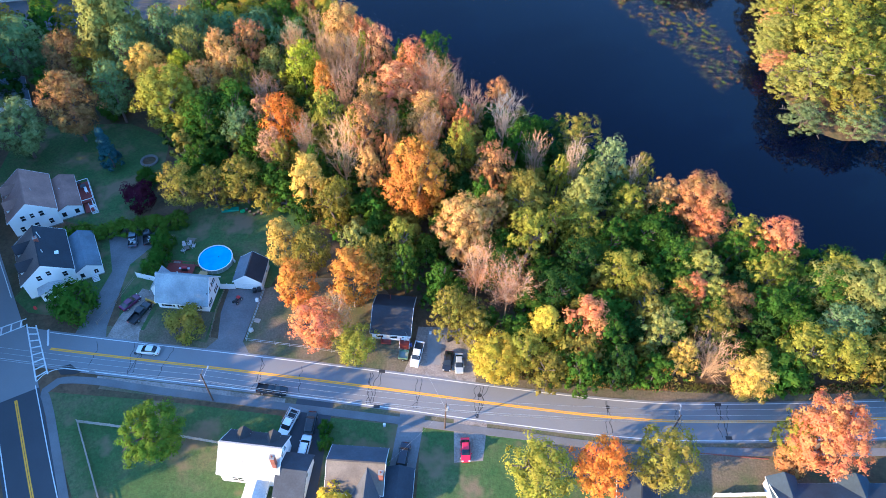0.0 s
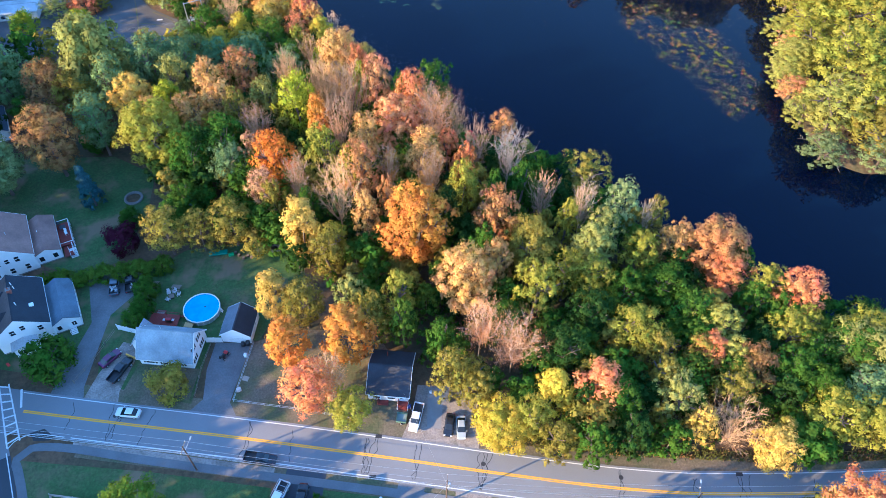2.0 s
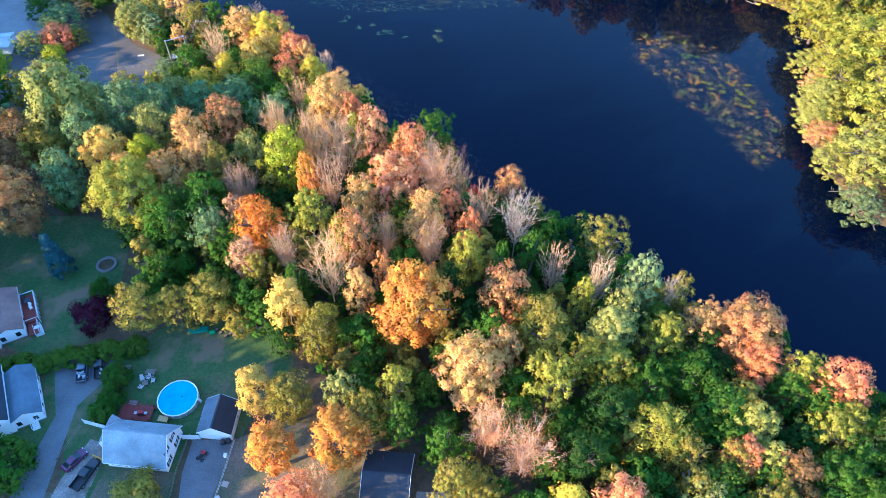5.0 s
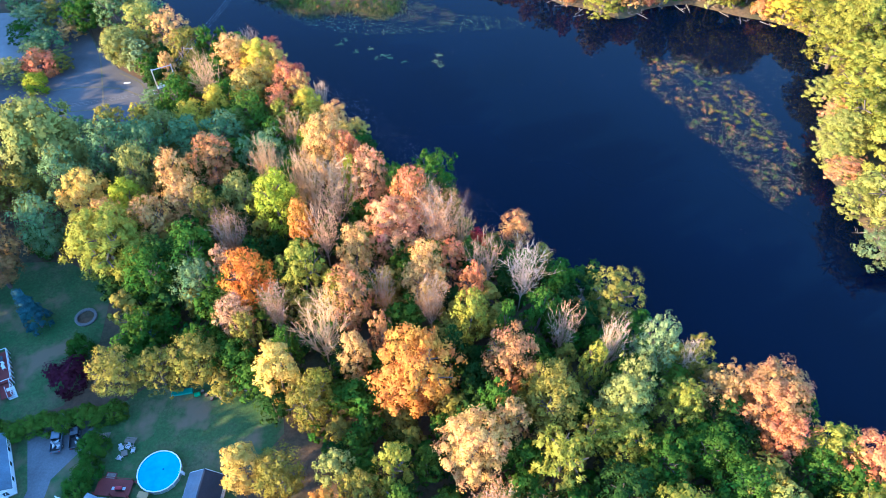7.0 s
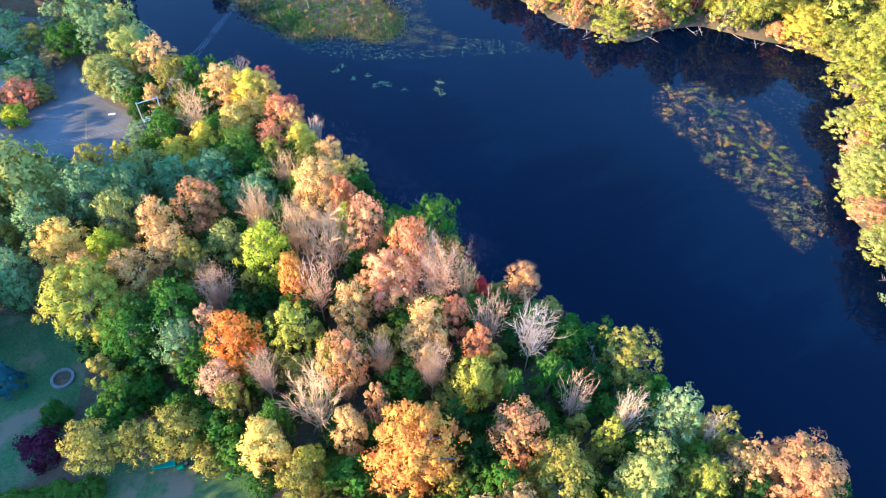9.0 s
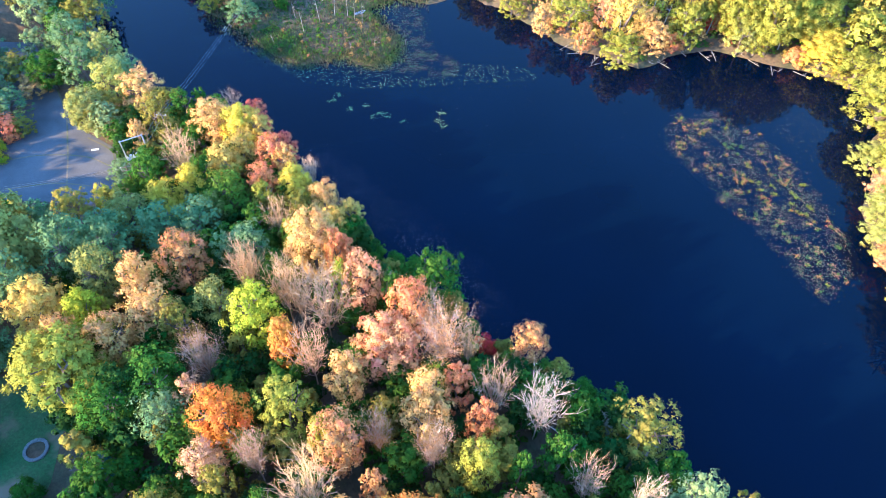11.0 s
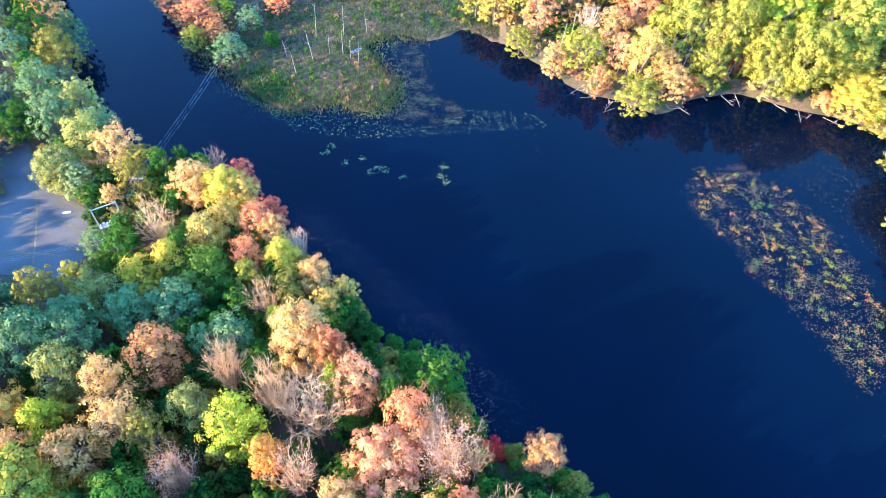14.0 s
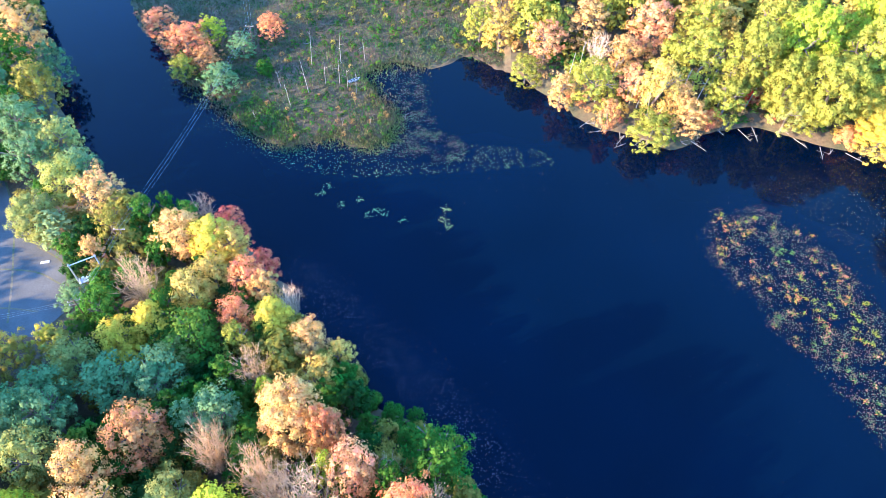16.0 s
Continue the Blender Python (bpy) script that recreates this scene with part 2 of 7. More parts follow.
def land_height(x, y):
    """Flat land, sloping over a few metres into the lake; the sedge marsh lies a hand above the water, the far bank climbs a little."""
    x, y = np.asarray(x, float), np.asarray(y, float)
    wob = 1.2 * np.sin(x * 0.31 + 2 * np.sin(y * 0.17)) + 0.9 * np.sin(y * 0.43 + x * 0.12)
    d = np.where(inside(LAKE, x, y), -1.0, 1.0) * edge_distance(LAKE, x, y) + wob * 0.7
    z = np.clip(d / 4.0, -1.0, 1.0) * 2.0
    wet = inside(MARSH_AREA, x, y)
    z = np.where(wet & (z > 0.25), 0.25 + 0.12 * np.sin(x * 0.9) * np.sin(y * 0.8), z)
    far = np.clip((np.hypot(x - 60, y - 215) - 60) / 200, 0, 1) * ((y > 250) | (x > 96)) * ~wet * ~inside(LAKE, x, y) * np.clip(d / 20, 0, 1)
    return z + far * 12.0


def build_ground():
    xs = np.concatenate([[-4000, -1500, -700, -400], np.arange(-300, -140, 10), np.arange(-140, 140, 2.0), np.arange(140, 321, 10), [450, 800, 1600, 4000]])
    ys = np.concatenate([[-4000, -1500, -500, -200, -80, -20], np.arange(0, 80, 10), np.arange(80, 330, 2.0), np.arange(330, 470, 10), [550, 800, 1500, 4000]])
    gx, gy = np.meshgrid(xs, ys)
    z = land_height(gx, gy)
    n, m = len(xs), len(ys)
    verts = np.stack([gx, gy, z], -1).reshape(-1, 3).tolist()
    faces = [(j * n + i, j * n + i + 1, (j + 1) * n + i + 1, (j + 1) * n + i) for j in range(m - 1) for i in range(n - 1)]
    return structure(mesh_object("ground", verts, faces, FOREST_FLOOR), "brown and green woodland floor with fallen leaves", "ground")


build_ground()
structure(mesh_object("water", [(-260, 70, 0), (300, 70, 0), (300, 420, 0), (-260, 420, 0)], [(0, 1, 2, 3)], WATER), "still dark blue lake water mirroring the sky", "lake")


def sheet(name, outline, z, material, label, category):
    return structure(part(name, prism(outline, LAND - 0.05, z), material), label, category)


# lawns and yards
sheet("lawn_corner", [(-75, 62.5), (-51, 61.2), (-29, 59), (-27.5, 40), (-20, 10), (-46, 10), (-61, 41)], 2.03, LAWN, "green lawn with dry patches at the corner", "lawn")
sheet("lawn_middle", [(-20.3, 59), (-6.5, 57.8), (-8.5, 49), (-9, 10), (-20, 10)], 2.03, LAWN, "dry patched front lawn", "lawn")
sheet("lawn_south", [(-3, 57.5), (31, 54.5), (33, 30), (30, 10), (-4, 10)], 2.03, LAWN, "green lawn with worn grey earth", "lawn")
sheet("lawn_east", [(33, 54.2), (72, 54), (90, 40), (80, 10), (33, 10)], 2.03, DRY_LAWN, "dry leaf-strewn front lawn", "lawn")
sheet("lawn_pool", [(-66, 104), (-70, 94), (-66, 78), (-47, 74.5), (-46.6, 89), (-37, 89), (-35, 96), (-30, 104), (-33, 118), (-50, 114), (-58, 112)], 2.03, LAWN, "shaded backyard grass round the pool", "lawn")
sheet("lawn_yard", [(-39.2, 88), (-39.5, 74.8), (-12, 71.5), (-6.5, 70.8), (-5.5, 80), (-14, 92), (-30, 92)], 2.035, DRY_LAWN, "dry brown fenced yard", "lawn")
sheet("lawn_back", [(-110, 118), (-100, 110), (-80, 104), (-72, 108), (-70, 122), (-72, 136), (-84, 142), (-112, 140)], 2.03, LAWN, "shaded green back lawn", "lawn")
sheet("lawn_house", [(-90, 84), (-85.5, 80.5), (-73, 79), (-71, 90), (-74, 102), (-84, 104)], 2.035, LAWN, "narrow green lawn beside the house", "lawn")
sheet("front_yard", [(-60.5, 76.5), (-47.6, 75.2), (-47.2, 82), (-59.4, 83)], 2.04, DRY_LAWN, "bare grassy front yard", "lawn")

# roads
MAIN = smooth_line([(-88, 73.2), (-84, 72.6), (-60, 70.2), (-36, 68.0), (-10, 65.3), (12, 62.8), (34, 60.8), (52, 60.6), (85, 62.4), (130, 66), (240, 78)])
SIDE = smooth_line([(-20, -40), (-44, 3), (-56, 22), (-68.8, 42.5), (-80.2, 61.8), (-86, 71), (-95, 84), (-106, 100), (-125, 130), (-150, 170), (-200, 240)])
structure(part("road_main", ribbon(MAIN, 4.1, -4.3, LAND - 0.05, 2.06), ASPHALT), "sun-bleached grey two-lane asphalt road", "road")
structure(part("road_side", ribbon(SIDE, 4.2, -4.2, LAND - 0.05, 2.055), ASPHALT), "grey side road crossing the main road", "road")
structure(part("road_patch", ribbon(smooth_line([(-20, -40), (-44, 3), (-56, 22), (-68.8, 42.5), (-79.8, 61.2)]), 4.25, -4.25, LAND, 2.066), NEW_ASPHALT), "fresh dark asphalt on the side road", "road")
NORTH_SIDE = [p for p in MAIN if p.x > -80]
SOUTH_SIDE = [p for p in MAIN if p.x > -68]


def marking(name, line, a, b, material, label, z=2.068):
    return structure(part(name, ribbon(line, a, b, 2.05, z), material), label, "road marking")


marking("edge_line_north", NORTH_SIDE, 3.72, 3.56, WHITE_LINE, "white painted edge line")
marking("edge_line_south", SOUTH_SIDE, -3.75, -3.92, WHITE_LINE, "white painted edge line")
marking("centre_line", [p for p in MAIN if p.x > -78], 0.27, 0.04, YELLOW_LINE, "yellow painted centre line")
marking("centre_line_pair", [p for p in MAIN if p.x > -78], -0.04, -0.27, YELLOW_LINE, "yellow painted centre line")
SIDE_NEAR = [p for p in SIDE if p.y < 61.5]
marking("side_centre_line", SIDE_NEAR, 0.27, 0.04, YELLOW_LINE, "yellow painted centre line on new asphalt", 2.074)
marking("side_centre_line_pair", SIDE_NEAR, -0.04, -0.27, YELLOW_LINE, "yellow painted centre line on new asphalt", 2.074)
marking("side_edge_east", [p for p in SIDE if p.y < 62], -3.6, -3.77, WHITE_LINE, "white painted edge line on new asphalt", 2.074)
marking("side_edge_west", [p for p in SIDE if p.y < 58], 3.75, 3.58, WHITE_LINE, "white painted edge line on new asphalt", 2.074)
marking("side_centre_far", [p for p in SIDE if p.y > 80], 0.1, -0.1, YELLOW_LINE, "yellow painted centre line")
marking("side_edge_far", [p for p in SIDE if p.y > 81], -3.6, -3.77, WHITE_LINE, "white painted edge line")
marking("corner_line", smooth_line([(-77.2, 64.5), (-76.2, 66.3), (-73.5, 67.5), (-68, 67.1)], 0.5), 0.08, -0.08, WHITE_LINE, "white painted line rounding the corner", 2.07)
marking("stop_line", [Vector((-79.7, 76.4)), Vector((-78.2, 72.6))], 0.2, -0.2, WHITE_LINE, "white painted stop line", 2.07)


def crosswalk(a0, a1, b0, b1, bars):
    """A ladder: two long lines and bars across."""
    a0, a1, b0, b1 = Vector(a0), Vector(a1), Vector(b0), Vector(b1)
    cw = thing("crosswalk", Matrix(), "white ladder crosswalk painted on asphalt", "crosswalk", kind="structure")
    part("side_line", ribbon([a0, a1], 0.13, -0.13, 2.05, 2.071), WHITE_LINE, cw)
    part("side_line", ribbon([b0, b1], 0.13, -0.13, 2.05, 2.071), WHITE_LINE, cw)
    for k in range(bars):
        t = (k + 0.5) / bars
        part("bar", ribbon([a0.lerp(a1, t), b0.lerp(b1, t)], 0.15, -0.15, 2.05, 2.07), WHITE_LINE, cw)
    return cw


crosswalk((-84.6, 77.6), (-77.3, 64.6), (-82.6, 77.4), (-75.7, 66.2), 8)
crosswalk((-92.5, 72.3), (-84.7, 77.2), (-93.2, 74.2), (-85.2, 78.9), 5)

structure(part("pavement_south", ribbon(smooth_line([(-62, 40), (-72, 58), (-74.8, 62.6), (-73, 64.8), (-66, 65.0), (-51.4, 63.2), (-29.4, 61.0), (-20.7, 60.2), (13.2, 56.8), (33.8, 54.9), (63, 54.9), (90, 56)], 1.5), 0.75, -0.75, LAND - 0.05, 2.10), FOOTPATH), "narrow grey asphalt footpath along the road", "pavement")
sheet("verge_strip", [(-66, 66.2), (-51, 64.9), (-29, 62.6), (-29, 61.6), (-51, 63.9), (-66, 65.7)], 2.062, DIRT, "strip of bare dirt beside the road", "verge")
sheet("asphalt_patch", [(-74.5, 67.6), (-72.2, 68.6), (-70.2, 67.3), (-69, 67.4), (-70.5, 66.4), (-73.2, 66.2)], 2.067, SEALANT, "black tar patch on the asphalt", "road patch")

structure(part("verge_north", ribbon([p for p in MAIN if -72 < p.x < 96], 6.8, 4.0, LAND - 0.05, 2.022), DRY_LAWN), "dry grassy verge beside the road", "verge")
structure(part("verge_south", ribbon([p for p in MAIN if -66 < p.x < 96], -4.2, -7.2, LAND - 0.05, 2.022), DRY_LAWN), "dry grassy verge between road and footpath", "verge")

# driveways
sheet("driveway_long", [(-74.0, 75.4), (-67.4, 74.8), (-68.2, 77.4), (-68.8, 94), (-64.6, 101), (-65, 105), (-72, 106.5), (-77, 104), (-74.5, 98), (-72, 92)], 2.05, OLD_ASPHALT, "long worn asphalt driveway", "driveway")
sheet("driveway_cars", [(-67.4, 74.7), (-60.6, 74.0), (-61.2, 76.5), (-60.4, 83), (-59.9, 86.6), (-64, 87.6), (-66.5, 80)], 2.05, DIRT, "pale gravel parking beside the house", "driveway")
sheet("driveway_garage", [(-44.9, 74.8), (-39.9, 74.2), (-38.6, 88.2), (-45.6, 88.2), (-45.9, 82)], 2.05, OLD_ASPHALT, "cracked dark asphalt driveway to the garage", "driveway")
sheet("driveway_apron", [(-47.2, 72.6), (-37.6, 71.7), (-39.7, 74.9), (-45.1, 75.4)], 2.045, OLD_ASPHALT, "worn asphalt driveway apron", "driveway")
sheet("driveway_white_house", [(-26.8, 62.7), (-19.8, 62.0), (-20.6, 44), (-27.5, 43), (-28, 52)], 2.05, NEW_ASPHALT, "dark asphalt driveway", "driveway")
sheet("driveway_middle", [(-7.0, 60.8), (-2.3, 60.3), (-3.8, 48.5), (-8.6, 48.2), (-8, 52)], 2.05, OLD_ASPHALT, "narrow asphalt driveway", "driveway")
sheet("driveway_gravel", [(3.0, 59.7), (9.3, 59.0), (8.4, 51.5), (3.2, 51)], 2.05, DIRT, "grey gravel parking spot", "driveway")
sheet("driveway_dirt", [(-7, 69.0), (7.2, 67.4), (7, 80), (-4.6, 80), (-5.3, 74)], 2.05, DIRT, "pale dirt parking beside the house", "driveway")
sheet("driveway_slab", [(-2.4, 71.2), (0.2, 71), (0.4, 79.5), (-2.6, 79.5)], 2.06, CONCRETE, "cracked concrete parking slab", "driveway")
sheet("driveway_east", [(19, 57), (33, 55.4), (33.5, 49), (20.5, 49)], 2.05, NEW_ASPHALT, "dark asphalt driveway apron", "driveway")
sheet("parking_lot", [(-150, 176), (-114, 188), (-86, 187), (-81, 196), (-86, 206), (-96, 212), (-107, 224), (-122, 246), (-138, 270), (-146, 268), (-128, 238), (-116, 214), (-128, 206), (-160, 196)], 2.06, LOT_ASPHALT, "empty cracked grey asphalt lot with weeds", "parking lot")
sheet("concrete_yard", [(-160, 199), (-128, 210), (-118, 219), (-130, 240), (-165, 235)], 2.05, CONCRETE, "pale concrete yard", "yard")

for k, line in enumerate(([(-93, 190), (-96, 199), (-99, 207), (-104, 219), (-112, 232)], [(-86, 200), (-93, 203), (-104, 203), (-114, 200)], [(-88, 193), (-97, 193.5), (-108, 191)], [(-84, 197), (-87, 205), (-95, 210)])):
    structure(part("weedy_joint", ribbon(smooth_line(line, 1.2), 0.22, -0.2, LAND, 2.066 + 0.002 * k), DRY_LAWN), "weeds and moss in a long asphalt crack", "crack")

# ---- trees ----


def card_corners(centres, normals, sizes, seed):
    """Leaf clumps: small three-cornered leaves that face about outwards."""
    r = np.random.default_rng(seed)
    n = len(centres)
    nrm = normals + r.normal(0, 0.42, (n, 3))
    nrm /= np.linalg.norm(nrm, axis=1)[:, None] + 1e-9
    ref = r.normal(0, 1, (n, 3))
    u = np.cross(nrm, ref)
    u /= np.linalg.norm(u, axis=1)[:, None] + 1e-9
    v = np.cross(nrm, u)
    s = sizes[:, None]
    a, b = r.uniform(0.9, 1.4, (n, 1)), r.uniform(0.6, 1.0, (n, 1))
    return np.stack([centres + u * s * a, centres + v * s * b - u * s * 0.6, centres - v * s * b - u * s * 0.6], 1)


def leaf_mesh(name, p, material, colours=None, normals=None):
    """A mesh of loose leaves, three or four corners each, with a colour each where given."""
    n, k = p.shape[:2]
    verts, corners = p.reshape(-1, 3), np.arange(k * n)
    if normals is not None:
        q = np.cross(p[:, 1] - p[:, 0], p[:, 2] - p[:, 0])
        q /= np.linalg.norm(q, axis=1)[:, None] + 1e-9
        q = 0.15 * q + 0.85 * normals / (np.linalg.norm(normals, axis=1)[:, None] + 1e-9)
        q = np.repeat(q / (np.linalg.norm(q, axis=1)[:, None] + 1e-9), k, 0)
    me = bpy.data.meshes.new(name)
    me.vertices.add(len(verts))
    me.vertices.foreach_set("co", verts.reshape(-1))
    me.loops.add(len(corners))
    me.loops.foreach_set("vertex_index", corners.astype(np.int32))
    me.polygons.add(len(corners) // k)
    me.polygons.foreach_set("loop_start", np.arange(0, len(corners), k, dtype=np.int32))
    me.update(calc_edges=True)
    if colours is not None:
        layer = me.color_attributes.new("leaf_colour", "FLOAT_COLOR", "POINT")
        layer.data.foreach_set("color", np.repeat(np.concatenate([colours, np.ones((n, 1))], 1), k, 0).reshape(-1))
    if normals is not None:
        me.normals_split_custom_set_from_vertices((q / np.linalg.norm(q, axis=1)[:, None]).tolist())
    me.materials.append(material)
    return me


def cards_mesh(name, centres, normals, sizes, seed):
    return leaf_mesh(name, card_corners(centres, normals, sizes, seed), LEAVES, None, normals)


def unit(r, n):
    d = r.normal(0, 1, (n, 3))
    return d / np.linalg.norm(d, axis=1)[:, None]


def crown_points(seed, radius, low, high, puffs, cards, profile, puff=(0.24, 0.40), size=0.30, ragged=0.15):
    """Clumps of leaves over an uneven crown: boughs stand out from it as rounded masses, with gaps between."""
    r = np.random.default_rng(seed)
    mid, half = (low + high) / 2, (high - low) / 2
    cs, ns, ss = [], [], []
    inner = puffs // 4
    share = cards // (puffs + inner)
    for k in range(puffs + inner):
        if k < puffs:
            u = 1 - 2 * ((k + 0.5) / puffs) ** 0.85
            u = np.clip(u + r.normal(0, 0.06), -0.95, 0.95)
            rad = profile(u) * r.uniform(0.55, 0.82) * (1 + r.normal(0, ragged))
        else:
            u = r.uniform(-0.1, 0.78)
            rad = profile(u) * r.uniform(0.05, 0.45)
        az = k * 2.39996 + r.normal(0, 0.35)
        c = np.array([math.cos(az) * rad * radius, math.sin(az) * rad * radius, mid + u * half * 0.86])
        pr = r.uniform(*puff) * radius
        d = unit(r, share)
        outward = np.array([math.cos(az) * rad, math.sin(az) * rad, 0.5 * u + 0.35])
        outward /= np.linalg.norm(outward) + 1e-9
        d = d + outward * 0.55
        d /= np.linalg.norm(d, axis=1)[:, None]
        deep = (np.arange(share) % 5 == 0)
        reach = np.where(deep, r.uniform(0.35, 0.7, share), r.uniform(0.74, 1.12, share))
        q = c + d * pr * reach[:, None] * np.array([1, 1, 0.9])
        cs.append(q)
        ns.append(d * 0.75 + outward * 0.25 + np.array([0, 0, 0.25]))
        ss.append(size * r.uniform(0.6, 1.25, share) * np.where(deep, 2.2, 1.0))
    return np.concatenate(cs), np.concatenate(ns), np.concatenate(ss)


def wood_mesh(name, seed, height, spread, levels, first=0.3, forks=(5, 3, 3, 2), thick=0.022, sides=4, lean=0.75, droop=0.0, rise=1.0):
    """A tapered trunk that forks into limbs, boughs and twigs."""
    r = np.random.default_rng(seed)
    verts, faces, tips = [], [], []

    def limb(a, b, ra, rb, n):
        a, b = np.array(a), np.array(b)
        d = (b - a) / (np.linalg.norm(b - a) + 1e-9)
        e = np.cross(d, (0.3, 0.9, 0.2))
        e /= np.linalg.norm(e) + 1e-9
        f = np.cross(d, e)
        base = len(verts)
        for p, q in ((a, ra), (b, rb)):
            for k in range(n):
                w = k * math.tau / n
                verts.append(tuple(p + q * (math.cos(w) * e + math.sin(w) * f)))
        for k in range(n):
            faces.append((base + k, base + (k + 1) % n, base + n + (k + 1) % n, base + n + k))

    def grow(p, d, length, rad, level):
        steps = 2 if level < levels else 1
        for s in range(steps):
            d2 = d + r.normal(0, 0.14, 3) + np.array([0, 0, 0.10 * rise - droop * level])
            d2 /= np.linalg.norm(d2)
            q = p + d2 * length / steps
            limb(p, q, rad * (1 - 0.3 * s / steps), rad * (1 - 0.3 * (s + 1) / steps), sides if level < 2 else 3)
            p, d = q, d2
            if level < levels and s == 0 and level > 0:
                fork(p, d, length * 0.55, rad * 0.5, level + 1, 1)
        if level < levels:
            fork(p, d, length * 0.68, rad * 0.62, level + 1, forks[min(level, len(forks) - 1)])
        else:
            tips.append(p)

    def fork(p, d, length, rad, level, n):
        turn = r.uniform(0, math.tau)
        for k in range(n):
            w = turn + k * math.tau / n + r.normal(0, 0.3)
            e = np.cross(d, (0.2, 0.3, 0.93) if abs(d[2]) < 0.9 else (1.0, 0.1, 0))
            e /= np.linalg.norm(e) + 1e-9
            f = np.cross(d, e)
            nd = d + lean * r.uniform(0.6, 1.2) * (math.cos(w) * e + math.sin(w) * f)
            grow(p, nd / np.linalg.norm(nd), length * r.uniform(0.75, 1.2), rad * r.uniform(0.8, 1.1), level)

    trunk = height * first
    limb((0, 0, -0.6), (0, 0, trunk * 0.5), height * thick * 1.35, height * thick, sides + 2)
    limb((0, 0, trunk * 0.5), (0, 0, trunk), height * thick, height * thick * 0.85, sides + 2)
    grow(np.array((0.0, 0, trunk)), np.array((0, 0, 1.0)), height * 0.2, height * thick * 0.8, 0)
    v = np.array(verts)
    top = v[:, 2].max()
    out = np.percentile(np.hypot(v[:, 0], v[:, 1]), 97)
    high = v[:, 2] > trunk
    v[high, 2] = trunk + (v[high, 2] - trunk) * (height - trunk) / (top - trunk)
    v[:, :2] *= np.where(high, spread / out, 1.0)[:, None]
    tips = np.array(tips)
    tips[:, :2] *= spread / out
    tips[:, 2] = trunk + (tips[:, 2] - trunk) * (height - trunk) / (top - trunk)
    me = bpy.data.meshes.new(name)
    me.from_pydata(v.tolist(), [], faces)
    me.materials.append(BARK)
    return me, tips


def twig_mesh(name, seed, height, spread, limbs=9, nodes=5, twigs=3, thick=0.008):
    """A leafless crown: limbs fan out from a low fork to a rounded outline, with sprays of fine twigs along them."""
    r = np.random.default_rng(seed)
    verts, faces, tips = [], [], []

    def rod(a, b, ra, rb):
        d = (b - a) / (np.linalg.norm(b - a) + 1e-9)
        e = np.cross(d, (0.3, 0.9, 0.2))
        e /= np.linalg.norm(e) + 1e-9
        f = np.cross(d, e)
        base = len(verts)
        ring = [(math.cos(k * math.tau / 3), math.sin(k * math.tau / 3)) for k in range(3)]
        verts.extend(tuple(a + ra * (c * e + w * f)) for c, w in ring)
        if rb:
            verts.extend(tuple(b + rb * (c * e + w * f)) for c, w in ring)
            faces.extend((base + k, base + (k + 1) % 3, base + 3 + (k + 1) % 3, base + 3 + k) for k in range(3))
        else:
            verts.append(tuple(b))
            faces.extend((base + k, base + (k + 1) % 3, base + 3) for k in range(3))

    def heading(d, bend):
        d = d + r.normal(0, bend, 3)
        d[2] = max(d[2], 0.12)
        return d / np.linalg.norm(d)

    t0 = height * thick
    fork = np.array([0, 0, height * 0.26])
    rod(np.array([0, 0, -0.6]), fork, t0 * 1.7, t0 * 1.2)
    for k in range(limbs):
        az, open_ = k * 2.39996 + r.normal(0, 0.2), math.sqrt((k + 0.3) / limbs)
        end = np.array([math.cos(az) * open_ * spread * 0.86, math.sin(az) * open_ * spread * 0.86, height * (0.60 + 0.33 * math.sqrt(1 - 0.9 * open_ ** 2)) * r.uniform(0.92, 1.03)])
        start = fork * r.uniform(0.8, 1.25)
        bow = np.array([0, 0, -0.08 * height * open_])
        line = [start + (end - start) * u + bow * 4 * u * (1 - u) + r.normal(0, 0.16, 3) * (0 < j < nodes) for j, u in enumerate(np.linspace(0, 1, nodes + 1))]
        for n, (p, q) in enumerate(zip(line, line[1:])):
            ra, rb = t0 * 0.6 * (1 - n / (nodes + 0.5)), t0 * 0.6 * (1 - (n + 1) / (nodes + 0.5))
            rod(p, q, ra, rb)
            if n == 0:
                continue
            d2 = (q - p) / np.linalg.norm(q - p)
            step = np.linalg.norm(q - p)
            for _ in range(twigs):
                e = heading(d2, 0.45)
                length = step * r.uniform(0.55, 1.05)
                m1 = p + (q - p) * r.uniform(0.1, 1.0)
                m2 = m1 + e * length
                rod(m1, m2, max(rb * 0.5, 0.022), 0.014)
                for _ in range(4):
                    g = heading(e, 0.42)
                    m3 = m1 + e * length * r.uniform(0.25, 1.0)
                    m4 = m3 + g * length * r.uniform(0.4, 0.85)
                    rod(m3, m4, 0.026, 0)
                    tips.append(m4)
                    tips.append((m3 + m4) / 2)
    me = bpy.data.meshes.new(name)
    me.from_pydata(verts, [], faces)
    me.materials.append(BARK)
    return me, np.array(tips)


ROUND = lambda u: math.sqrt(max(0.05, 1 - (abs(u) ** 2.2))) * (1.0 if u > -0.2 else 0.92)
OVAL = lambda u: math.sqrt(max(0.04, 1 - u * u)) * (1 - 0.22 * u)
CONE = lambda u: max(0.05, 0.52 * (1 - u))
DOME = lambda u: math.sqrt(max(0.06, 1 - max(u, -0.3) ** 2))

KINDS = {}


